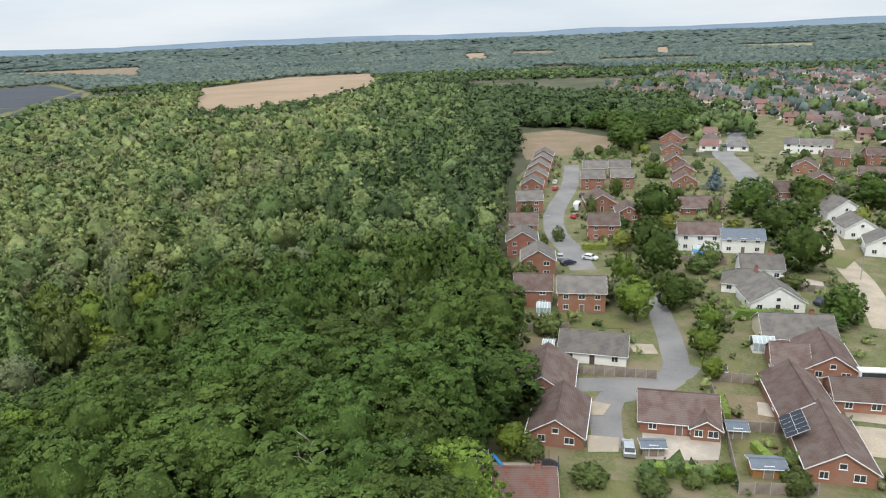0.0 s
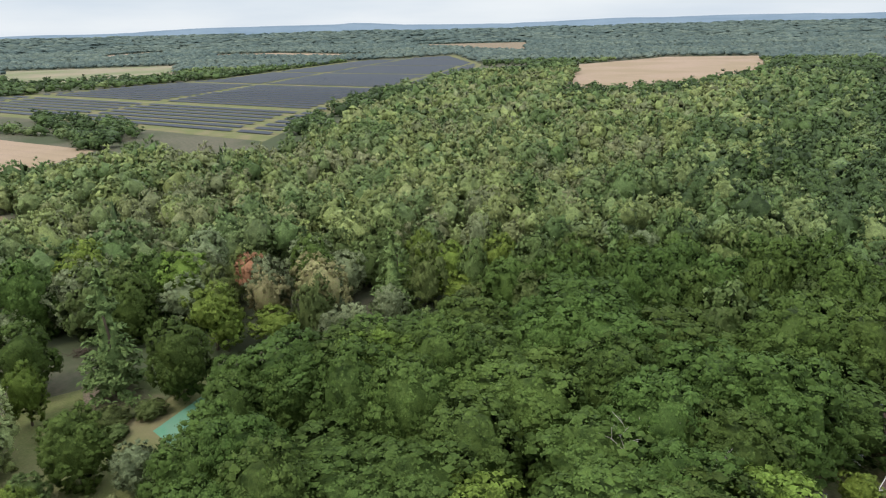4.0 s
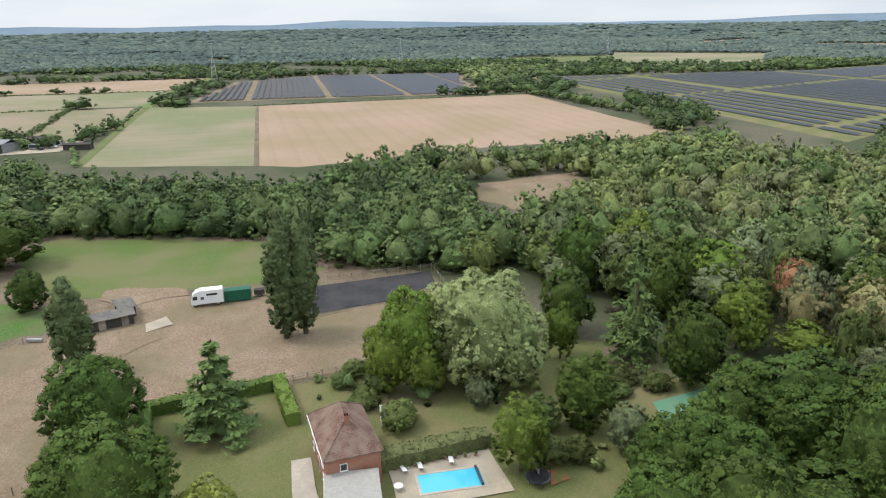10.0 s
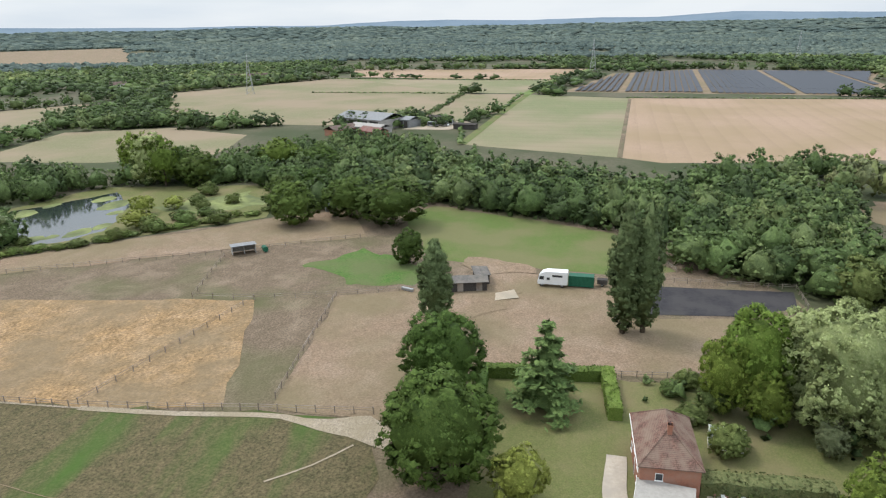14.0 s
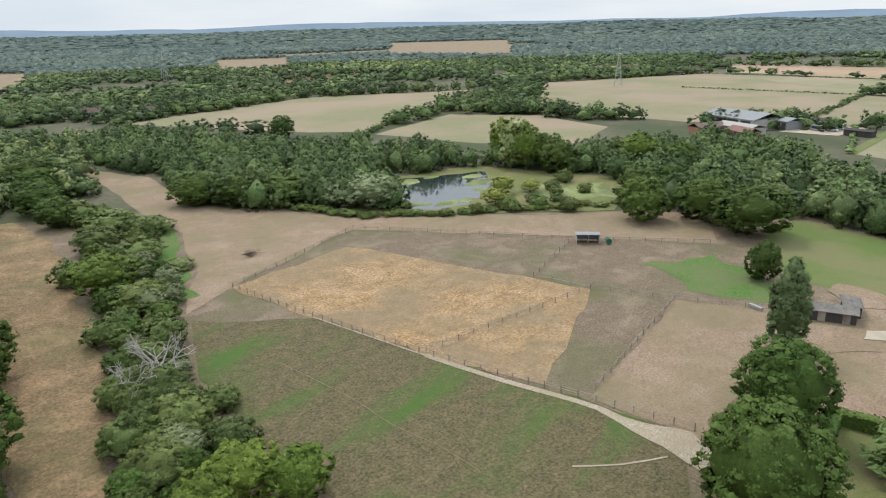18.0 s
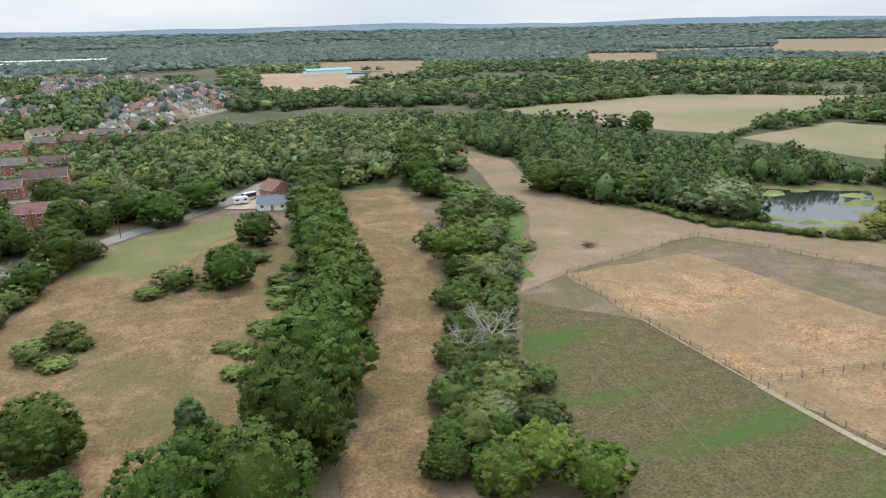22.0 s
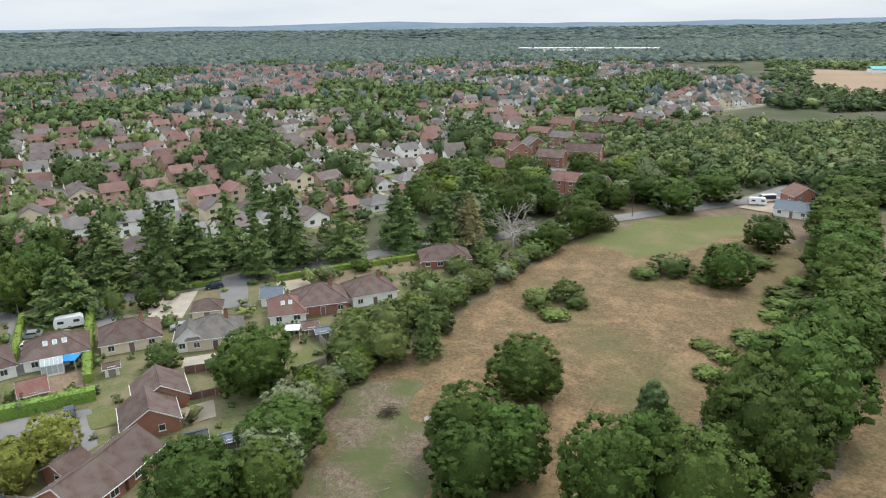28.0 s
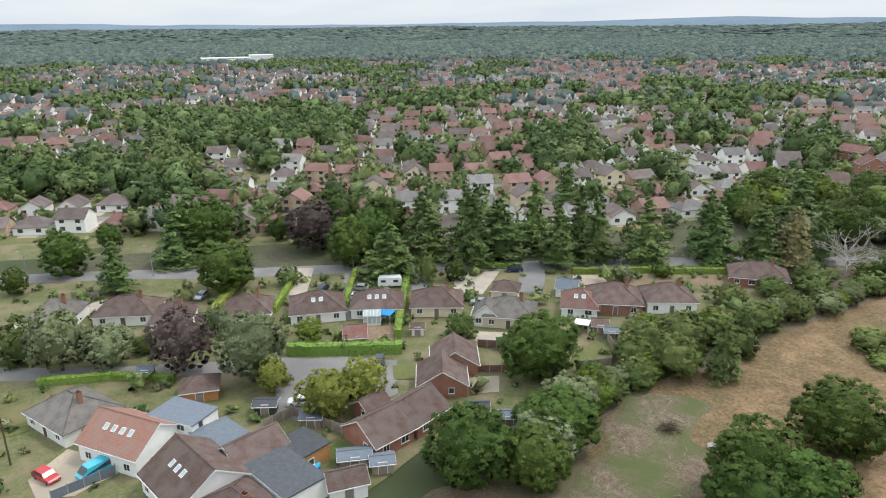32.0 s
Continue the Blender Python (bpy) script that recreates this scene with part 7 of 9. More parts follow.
def solar(poly, ang, pitch_m, label, gap, near):
    """Long tilted tables of panels on posts, row behind row."""
    farm = thing("solar_farm", poly[0][0], poly[0][1], 0, 0, label, "solar farm")
    c, s = math.cos(radians(ang)), math.sin(radians(ang))
    P = np.array(poly, float)
    U, Vv = P @ (c, s), P @ (-s, c)
    ox, oy = poly[0]
    tables, posts = [], Geo()
    put = lambda u, q, z: (u * c - q * s - ox, u * s + q * c - oy, z)
    for j, v in enumerate(np.arange(Vv.min(), Vv.max(), pitch_m)):
        if j % 13 == 8:
            continue
        us = np.arange(U.min(), U.max(), 6.0)
        ins = inside(poly, us * c - v * s, us * s + v * c)
        ins &= np.abs((us - U.min() + 0.35 * v) % gap - gap / 2) > 5
        i = 0
        while i < len(us):
            if ins[i]:
                k = i
                while k + 1 < len(us) and ins[k + 1] and k - i < 40:
                    k += 1
                u0, u1 = us[i], us[k] + 5.4
                g = Geo().slab([put(u0, v - 2.1, 0.45), put(u1, v - 2.1, 0.45), put(u1, v + 2.1, 1.3), put(u0, v + 2.1, 1.3)], 0.06)
                tables.append((math.hypot((u0 + u1) / 2, v), g))
                for u in np.arange(u0 + 1, u1, 24):
                    posts.tube(put(u, v, 0), put(u, v, 0.86), 0.08, 0.08, 4)
                i = k
            i += 1
    tables.sort(key=lambda q: q[0])
    for _, g in tables[:near]:
        g.part("panel_table", "solar", farm)
    rest = Geo()
    for _, g in tables[near:]:
        rest.add(g.v, g.f)
    if rest.f:
        tagged(rest.part("far_panel_field", "solar", farm), kind="stuff")
    tagged(posts.part("posts", "pole", farm), kind="stuff")


solar([(-296, 304), (-345, 420), (-388, 512), (-447, 768), (-503, 994), (-545, 1080), (-770, 1400), (-850, 1177), (-740, 695), (-790, 335), (-510, 325)], -3, 15, "wide solar farm of long dark panel rows", 190, 200)
solar([(-655, -45), (-634, 215), (-780, 235), (-905, 275), (-945, 87), (-880, -5)], -3, 5.6, "dark solar field behind the stubble", 900, 60)

# ---- hedges and fences ----


def hedge(pts, w, h, label, mat="hedge", name="hedge"):
    """A clipped hedge along a line: a solid body with leaf sprays over it."""
    r = np.random.default_rng(int(abs(pts[0][0] * 7 + pts[0][1])))
    x0, y0 = pts[0]
    Vs, Fs, n = [], [], 0
    for (ax, ay), (bx, by) in zip(pts[:-1], pts[1:]):
        L = math.hypot(bx - ax, by - ay)
        ux, uy = (bx - ax) / L, (by - ay) / L
        k = max(2, int(L / 1.2))
        body = []
        for i in range(k + 1):
            u = -w * 0.3 + (L + w * 0.6) * i / k
            ww, hh = w / 2 * r.uniform(0.86, 1.0), h * r.uniform(0.9, 1.02)
            for s, z in ((-ww, 0), (-ww, hh * 0.93), (0, hh), (ww, hh * 0.93), (ww, 0)):
                body.append((u, s, z))
        B = np.array(body)
        q = [(i * 5 + j, i * 5 + j + 1, i * 5 + j + 6, i * 5 + j + 5) for i in range(k) for j in range(4)]
        T = np.array([t for a, b, c, d in q for t in ((a, b, c), (a, c, d))] + [(0, 4, 3), (0, 3, 1), (1, 3, 2), (k * 5, k * 5 + 3, k * 5 + 4), (k * 5, k * 5 + 1, k * 5 + 3), (k * 5 + 1, k * 5 + 2, k * 5 + 3)])
        m = int((L * (w + 2 * h)) * 5)
        face = r.uniform(0, 1, m) * (w + 2 * h)
        u = r.uniform(-w * 0.3, L + w * 0.3, m)
        top = face < w
        s = np.where(top, face - w / 2, np.where(face < w + h, -w / 2, w / 2))
        z = np.where(top, h * 0.97, np.where(face < w + h, face - w, face - w - h))
        N = np.stack([0 * u, np.where(top, 0, np.sign(s)), np.where(top, 1.0, 0.25)], 1)
        CV, CF = cards(np.stack([u, s, z], 1), N, 0.24, r)
        V = np.concatenate([B, CV])
        F = np.concatenate([T, CF + len(B)])
        Vs.append(np.stack([V[:, 0] * ux - V[:, 1] * uy + ax - x0, V[:, 0] * uy + V[:, 1] * ux + ay - y0, V[:, 2]], 1))
        Fs.append(F + n)
        n += len(V)
    ob = new(name, nmesh(name, np.concatenate(Vs), np.concatenate(Fs), mat))
    ob.matrix_basis = pose(x0, y0, 0)
    tagged(ob, label, "hedge")


hedge([(-108.5, -21), (-111.5, 0.5)], 2.2, 2.4, "clipped dark green garden hedge", "oak")
hedge([(-111.5, 0.5), (-99, 2.0)], 2.4, 2.6, "clipped bright green garden hedge")
hedge([(-108.5, -21), (-92, -19)], 2.0, 2.4, "clipped dark green garden hedge", "oak")
hedge([(-83.5, 14.0), (-84.8, 29)], 3.0, 2.6, "broad clipped dark olive hedge beside the pool", "dull")
hedge([(27.8, 83.8), (36.7, 81.9)], 1.6, 1.7, "bright yellow-green clipped garden hedge")
hedge([(61.5, 136.7), (73.1, 134.9)], 1.8, 2.4, "tall clipped garden hedge")
hedge([(40.7, 190.1), (46.4, 189.4)], 1.8, 2.0, "bright clipped hedge before the brick house", "yellow")
hedge([(111.5, -53.2), (98.6, -69.6)], 2.0, 2.4, "long clipped hedge behind the parking court")
hedge([(132.3, -60.0), (144.7, -70.7)], 1.3, 1.8, "clipped hedge between drives")
hedge([(124.5, -73.5), (141.2, -87.1)], 1.3, 2.0, "clipped hedge between drives")
hedge([(104.1, -73.3), (113, -80.6), (134.5, -99.0)], 1.6, 2.3, "bright clipped hedge between gardens")
hedge([(105.6, -129.6), (99.4, -136.8)], 1.4, 1.7, "bright clipped hedge along the road")
hedge([(98.4, -138.6), (91.2, -147.0)], 1.4, 1.7, "bright clipped hedge along the road")
hedge([(89.0, -148.7), (79.7, -159.5)], 1.4, 1.7, "clipped hedge along the road")
hedge([(129.4, -13.7), (123.2, -24.2), (115.5, -32.0)], 1.4, 1.6, "clipped hedge along the lane")
hedge([(140.9, -50.0), (153.6, -60.4)], 2.0, 1.6, "yellowish loose hedge between gardens", "yellow")
hedge([(117.5, -122), (126, -112.5)], 1.6, 1.6, "dark hedge along the road")
hedge([(46, 80), (45, 88)], 1.4, 1.6, "small garden hedge by the fence")
hedge([(45.2, 102.3), (44.0, 96.6)], 1.6, 1.8, "rounded garden hedge by the fence")

POST = Geo().box(-0.07, -0.07, -0.2, 0.07, 0.07, 1.25).mesh("post", "wood")
PANEL_POST = Geo().box(-0.06, -0.06, -0.2, 0.06, 0.06, 1.9).mesh("post", "concrete")


def rail_fence(pts, label, step=3.0):
    """Posts with two rails, along a line."""
    x0, y0 = pts[0]
    ob = thing("paddock_fence", x0, y0, 0, 0, label, "fence", "paddock fences")
    for (ax, ay), (bx, by) in zip(pts[:-1], pts[1:]):
        L = math.hypot(bx - ax, by - ay)
        n = max(1, int(L / step))
        for i in range(n + 1):
            p = hang("post", POST, ob)
            p.matrix_basis = pose(ax - x0 + (bx - ax) * i / n, ay - y0 + (by - ay) * i / n, 0.15, 0, 0, math.degrees(math.atan2(by - ay, bx - ax)))
        for z in (0.75, 1.2):
            Geo().tube((ax - x0, ay - y0, z), (bx - x0, by - y0, z), 0.05, 0.05, 4).part("rail", "wood", ob)


PF = "weathered wooden post-and-rail paddock fence"
rail_fence([(-78, -147), (-80, -117), (-83, -87), (-86, -70), (-89, -55), (-92, -36)], PF)
rail_fence([(-78, -147), (-130, -164), (-150, -129), (-162, -106), (-184, -73)], PF, 4)
rail_fence([(-133, -80), (-131, -95), (-160, -104)], PF, 4)
rail_fence([(-84, -86), (-133, -80), (-139, -62), (-147, -44)], PF, 4)
rail_fence([(-139, -62), (-93, -54)], PF, 3.5)
rail_fence([(-111, -22), (-113, 3), (-115, 16), (-121, 44)], PF, 2.5)
rail_fence([(-159.5, -3.6), (-163, 0), (-164, 42), (-152, 42)], PF, 3)
rail_fence([(-205, 0), (-171, 16)], PF, 4)
rail_fence([(-146, 27), (-136, 26)], PF, 2.5)


def panel_fence(pts, label, mat="wood", h=1.8, name="garden_fence"):
    """Board panels between posts, along a line."""
    x0, y0 = pts[0]
    ob = thing(name, x0, y0, 0, 0, label, "fence", "garden fences")
    for (ax, ay), (bx, by) in zip(pts[:-1], pts[1:]):
        L = math.hypot(bx - ax, by - ay)
        n = max(1, round(L / 1.9))
        a = math.degrees(math.atan2(by - ay, bx - ax))
        for i in range(n + 1):
            p = hang("post", PANEL_POST, ob)
            p.matrix_basis = pose(ax - x0 + (bx - ax) * i / n, ay - y0 + (by - ay) * i / n, 0.1, 0, 0, a)
        me = Geo().box(0.06, -0.025, 0.1, L / n - 0.06, 0.025, h).box(0.06, -0.04, h * 0.3, L / n - 0.06, 0.04, h * 0.3 + 0.08).box(0.06, -0.04, h - 0.05, L / n - 0.06, 0.04, h + 0.02).mesh("panel", mat)
        for i in range(n):
            p = hang("panel", me, ob)
            p.matrix_basis = pose(ax - x0 + (bx - ax) * i / n, ay - y0 + (by - ay) * i / n, 0.1, 0, 0, a)


GF = "weathered grey-brown wooden panel fence between gardens"
for pts in ([(46.5, 109.8), (55.2, 107.3)], [(45.8, 93.0), (51.9, 92.1)], [(38.4, 78.2), (48.6, 77.4)], [(45.2, 105.7), (43.4, 96.1), (40.4, 85.4), (38.4, 78.2)], [(0.8, 80.5), (1.9, 90.5), (3.8, 110.1), (11.1, 113.9)], [(11.1, 113.9), (16.3, 133.9)], [(23.2, 114.3), (37.5, 111.0)], [(16.3, 134), (26, 134)],
            [(71.7, -89.9), (68.5, -95.8), (71.9, -101.4), (80, -107)], [(85.1, -45.1), (77.7, -47.5)], [(90.4, -37.3), (91.3, -43.0), (85.1, -45.1)], [(170.5, -27.6), (166.4, -32.4)], [(126, -6), (117, -4)], [(83.2, 151.5), (88.3, 148.9)], [(64, 176), (75, 172)], [(74.2, 33.6 - 70), (70, -40)]):
    panel_fence(pts, GF)
panel_fence([(90.3, -82.5), (84.9, -87.5)], "dark red-brown panel fence behind the bungalow", "roof_red", 1.7)
panel_fence([(82.8, -75.7), (78.6, -80.7)], "red-painted panel fence by the patio", "roof_red", 1.4)
panel_fence([(92.9, -8.2), (93.4, -16.5)], "green-grey panel fence at the gravel yard", "slate", 1.6)
panel_fence([(-78.1, 33.7), (-74.2, 33.6)], "short wooden panel fence by the pool garden", "wood", 1.6)

# ---- garden grounds ----
for poly, mat, lab in [
    ([(29.9, 93.6), (41.3, 91.4), (38.6, 85.9), (28.3, 87.0)], "paving", "pale paved terrace behind the bungalow"), ([(22.5, 104.5), (27.1, 102.5), (25.3, 99.4), (21.5, 99.7)], "gravel", "round gravel garden bed"), ([(21.3, 93.7), (26.0, 92.5), (24.8, 89.0), (20.4, 89.2)], "gravel", "round gravel garden bed"),
    ([(51.5, 119.6), (56.2, 117.7), (52.2, 111.3), (48.4, 112.2)], "lawn", "small dry lawn beside the house"), ([(46, 105), (54, 103), (50, 94.5), (45, 95)], "dry", "dry back lawn beside the house"), ([(43.3, 91.3), (49.7, 90.9), (47.8, 81.0), (40.9, 82.2)], "lawn", "back lawn with dry patches"), ([(51.0, 101.8), (54.6, 100.5), (51.9, 96.5), (49.5, 97.7)], "paving", "pink paved patio beside the house"),
    ([(63.8, 97.7), (75, 95.2), (74, 91.4), (62.9, 94.7)], "gravel", "pale gravel forecourt beside the house"), ([(60, 94), (74, 90), (72, 82), (58, 86)], "gravel", "pale gravel forecourt beside the house"), ([(1.5, 80.9), (6.0, 86), (7.0, 80.5)], "green", "green lawn by the wood"), ([(5.7, 87.6), (15.4, 86.6), (14.9, 83.8), (6.5, 85.1)], "paving", "grey wooden garden deck"),
    ([(18.1, 82.9), (24.8, 81.7), (24.1, 77), (16.9, 77)], "lawn", "small dry lawn beside the house"), ([(4.6, 113.8), (10.6, 112.0), (8.8, 105.0), (4.5, 106.4)], "dry", "dry lawn by the wood"), ([(13.9, 131.5), (20.7, 130.1), (19.1, 123.9), (13.6, 125.1)], "dry", "dry lawn by the wood"), ([(36, 126), (41, 125), (41, 121), (36.5, 121.5)], "gravel", "gravel garden by the white bungalow"),
    ([(84.4, 163.6), (92, 156), (89.4, 151), (81, 158)], "paving", "paved parking area beside the house"), ([(108.7, 181.4), (114.8, 177.5), (102.1, 164.8), (99, 170)], "lawn", "dry front lawn beside the house"), ([(64, 181), (78, 177), (76, 171), (62, 175)], "lawn", "back lawn of the white house"), ([(18, 136), (40, 133), (40, 140), (18, 143)], "lawn", "back lawn of the brick house"),
    ([(100, -6.5), (104.6, -12.8), (94.1, -18.6), (91.8, -10.9), (94.9, -6.8)], "gravel", "tan gravel yard beside the house"), ([(102.9, -31.1), (106, -38.5), (99.2, -38.4), (98.3, -31.3)], "lawn", "lawn with a dry patch"), ([(126, -4), (123.5, -11), (114, -9.2), (114.8, -3)], "lawn", "dry front lawn beside the house"), ([(79.6, -40.6), (79.6, -46.2), (75.3, -45.5), (75.0, -41.3)], "lush", "small bright lawn beside the house"),
    ([(86, -37), (87.5, -40), (84.5, -41.5), (83.6, -38.6)], "lush", "artificial green play lawn"), ([(94.5, -65.5), (92.0, -68.5), (88.0, -65.4), (90.4, -62.6)], "lawn", "small front lawn beside the house"), ([(119.1, -58.6), (114.5, -64.0), (110.6, -61.8), (114.1, -56.4)], "green", "back lawn of the bungalow"), ([(114.1, -70.2), (108.9, -76.3), (102.9, -72.0), (107.9, -66.2)], "dry", "dry back lawn beside the house"),
    ([(137.3, -70.8), (152.4, -81.5), (155, -78), (139.3, -67)], "paving", "paved front drive beside the house"), ([(117, -71), (141, -88), (143.5, -85), (119, -68)], "asphalt", "narrow side drive beside the house"), ([(119.3, -93.2), (135.6, -105.3), (138, -101), (121.3, -90)], "asphalt", "narrow side drive beside the house"), ([(92.5, -83.9), (88.5, -88.5), (91.5, -91.5), (95.5, -87)], "paving", "white paved patio beside the house"),
    ([(82.1, -73.2), (79.3, -77.6), (74.7, -73.6), (77.4, -69.5)], "gravel", "pale gravel patio beside the house"), ([(77.8, -97.1), (75.9, -101.8), (71.1, -95.1), (73.1, -90.5)], "lawn", "dry back lawn beside the house"), ([(104.8, -128.3), (99, -134), (92, -125), (96.8, -118.8)], "gravel", "pale gravel forecourt beside the house"), ([(97.5, -137.0), (90.7, -145.9), (82.2, -140.8), (86.9, -130.2)], "dry", "dry front lawn beside the house"),
    ([(117.5, -122.3), (105.8, -109.2), (101.2, -113.3), (112, -126)], "asphalt", "dark tarmac drive beside the house"), ([(126, -108), (116, -98), (110, -102), (119, -116)], "paving", "pinkish paved drive beside the house"), ([(86, -149), (78, -158), (74, -152), (81, -144)], "dry", "dry front lawn beside the house"), ([(150, -55), (137, -66), (133, -62), (146, -51)], "lawn", "front garden of shrubs and grass"), ([(160, -40), (150, -48), (146, -44), (157, -36)], "paving", "paved front drive beside the house"),
    ([(165, -34), (158, -30), (152, -16), (162, -14)], "paving", "paved side drive beside the house"), ([(92, -50), (86, -58), (80, -50), (88, -43)], "lawn", "grass under the yellow trees"), ([(-82.5, 14), (-83, 29.5), (-73, 29.5), (-73.5, 14)], "gravel", "pale stone pool terrace"), ([(-88.5, 0.7), (-88.5, 3.6), (-74, 4.6), (-74, 1.0)], "paving", "pale garden path beside the house"), ([(-79.7, 35.7), (-80.3, 37.8), (-73.0, 38.1), (-72.4, 35.0)], "flower", "flower bed of russet blooms"),
    ([(-112, 64), (-104, 72), (-97, 76), (-92, 62), (-102, 58)], "bare", "bare earth under the conifer"), ([(-148, -26), (-151, -22), (-146, -20), (-143, -25)], "gravel", "concrete pad beside the stable"), ([(-20, -262), (-8, -246), (4, -250), (-8, -272)], "gravel", "pale yard of the house"),
]:
    LEVEL[0] = 0.24 + 0.003 * (len(lab) % 7)
    patch("garden_ground", poly, mat, lab, 1.5, 0.5)

# ---- vehicles ----
WHEEL = Geo().tube((0, -0.11, 0), (0, 0.11, 0), 0.32, 0.32, 12).mesh("wheel", "rubber")
HUB = Geo().tube((0, -0.12, 0), (0, 0.12, 0), 0.18, 0.18, 8).mesh("rim", "pole")


def extrude(profile, half, inset=0.0, zin=99):
    """A side profile (x, z) drawn across the width, narrower above zin."""
    g = Geo()
    n = len(profile)
    w = lambda z: half - (inset if z > zin else 0)
    g.v = [(x, -w(z), z) for x, z in profile] + [(x, w(z), z) for x, z in profile]
    g.f = [tuple(range(n)), tuple(range(n, 2 * n))[::-1]] + [((i + 1) % n, i, n + i, n + (i + 1) % n) for i in range(n)]
    return g


def wheels(ob, xs, y, r=1.0):
    for x in xs:
        for s in (-1, 1):
            wh = hang("wheel", WHEEL, ob)
            wh.matrix_basis = pose(x, s * y, 0.32 * r) @ Matrix.Scale(r, 4)
            hang("rim", HUB, wh)


def car(x, y, rot, paint, label, tall=1.0):
    ob = thing("car", x, y, 0.25, rot, label, "car", "parked cars")
    h = tall
    extrude([(-2.1, 0.25), (2.1, 0.25), (2.15, 0.6), (1.95, 0.78), (1.05, 0.92), (0.45, 1.42 * h), (-1.3, 1.46 * h), (-1.95, 0.98), (-2.12, 0.85)], 0.88, 0.14, 1.2).part("body", paint, ob)
    extrude([(1.0, 0.95), (0.5, 1.36 * h), (0.42, 1.36 * h), (0.92, 0.95)], 0.76).part("windscreen", "glass", ob).matrix_basis = pose(0.06, 0, 0.03)
    extrude([(-1.85, 1.0), (-1.34, 1.38 * h), (-1.42, 1.38 * h), (-1.93, 1.0)], 0.74).part("rear_window", "glass", ob).matrix_basis = pose(-0.03, 0, 0.02)
    for s in (-1, 1):
        Geo().add([(0.75, s * 0.885, 0.95), (0.35, s * 0.80, 1.34 * h), (-1.2, s * 0.80, 1.36 * h), (-1.7, s * 0.885, 0.97)], [(0, 1, 2, 3)]).part("side_window", "glass", ob)
        Geo().box(2.04, s * 0.6 - 0.17, 0.58, 2.17, s * 0.6 + 0.17, 0.74).part("headlight", "con_glass", ob)
    wheels(ob, (-1.35, 1.35), 0.8)


for row in [(26.5, 89.0, 80, "silver_paint", "silver-blue car parked on the lane"), (32.6, 182.6, 85, "silver_paint", "silver car parked in the close"), (33.8, 177.1, 20, "navy_paint", "dark car parked in the close"), (40.6, 180.7, -35, "white_paint", "white car parked in the close"), (45.2, 226.5, 60, "red_paint", "red car parked in the close"), (46.1, 271.3, 70, "red_paint", "red car parked by the gabled houses"),
            (48.2, 284.3, 75, "white_paint", "white car parked by the gabled houses"), (54.1, 257.7, 70, "navy_paint", "dark car parked in the close"), (119.0, 197.1, 40, "navy_paint", "dark car beside the white houses"), (84.2, 142.5, 30, "navy_paint", "dark blue car by the white bungalow"), (95.1, 188.0, 60, "navy_paint", "dark car behind the white cottage"), (73.9, 209.4, 40, "silver_paint", "silver car by the white house"),
            (98.6, -8.7, 200, "red_paint", "red car on the gravel yard"), (93.5, -45.6, 55, "white_paint", "white car in the parking court"), (127.3, -77.7, 40, "white_paint", "white car on the side drive"), (131.5, -81.8, 40, "silver_paint", "silver car on the side drive"), (136.5, -74.5, 120, "navy_paint", "dark car before the bungalow"), (151.1, -51.0, 130, "silver_paint", "silver car in the front garden"), (106.0, -97.5, 45, "silver_paint", "silver car on the paved drive"),
            (116.5, -119, 50, "navy_paint", "dark car on the road"), (170, 405, 75, "white_paint", "white car on the wide road"), (150, 360, 60, "navy_paint", "dark car on the wide road"), (78, -330, 80, "white_paint", "white car in the estate"), (86, -312, 10, "red_paint", "red car in the estate")]:
    car(*row)
car(97.1, -64.1, -35, "navy_paint", "dark blue people carrier in the parking court", 1.18)


def van(x, y, rot, paint, label, L=5.0, h=2.0, name="van", category="van"):
    ob = thing(name, x, y, 0.25, rot, label, category)
    a = L / 2
    extrude([(-a, 0.3), (a, 0.3), (a + 0.02, 0.9), (a - 0.35, 1.15), (a - 1.15, h - 0.05), (a - 1.35, h), (-a + 0.1, h), (-a, h - 0.2)], 0.95, 0.08, 1.3).part("body", paint, ob)
    extrude([(a - 0.36, 1.18), (a - 1.12, h - 0.12), (a - 1.2, h - 0.12), (a - 0.44, 1.18)], 0.82).part("windscreen", "glass", ob).matrix_basis = pose(0.05, 0, 0.03)
    for s in (-1, 1):
        Geo().add([(a - 0.7, s * 0.955, 1.12), (a - 1.2, s * 0.885, h - 0.25), (-a + 0.4, s * 0.885, h - 0.25), (-a + 0.4, s * 0.955, 1.12)], [(0, 1, 2, 3)]).part("side_window", "glass", ob)
        Geo().box(a - 0.06, s * 0.65 - 0.18, 0.75, a + 0.05, s * 0.65 + 0.18, 0.95).part("headlight", "con_glass", ob)
    wheels(ob, (-a + 0.9, a - 0.9), 0.86)


van(95.3, -14.4, 105, "blue_paint", "turquoise camper van on the gravel yard")
van(48.3, 238.0, 70, "white_paint", "white motor home in the close", 6.5, 2.7, "motor_home", "motor home")
van(74.0, 106.1, -10, "white_paint", "white motor home beside the bungalow", 6.5, 2.7, "motor_home", "motor home")
van(-5, -262, 30, "white_paint", "white motor home in the yard", 6.5, 2.7, "motor_home", "motor home")


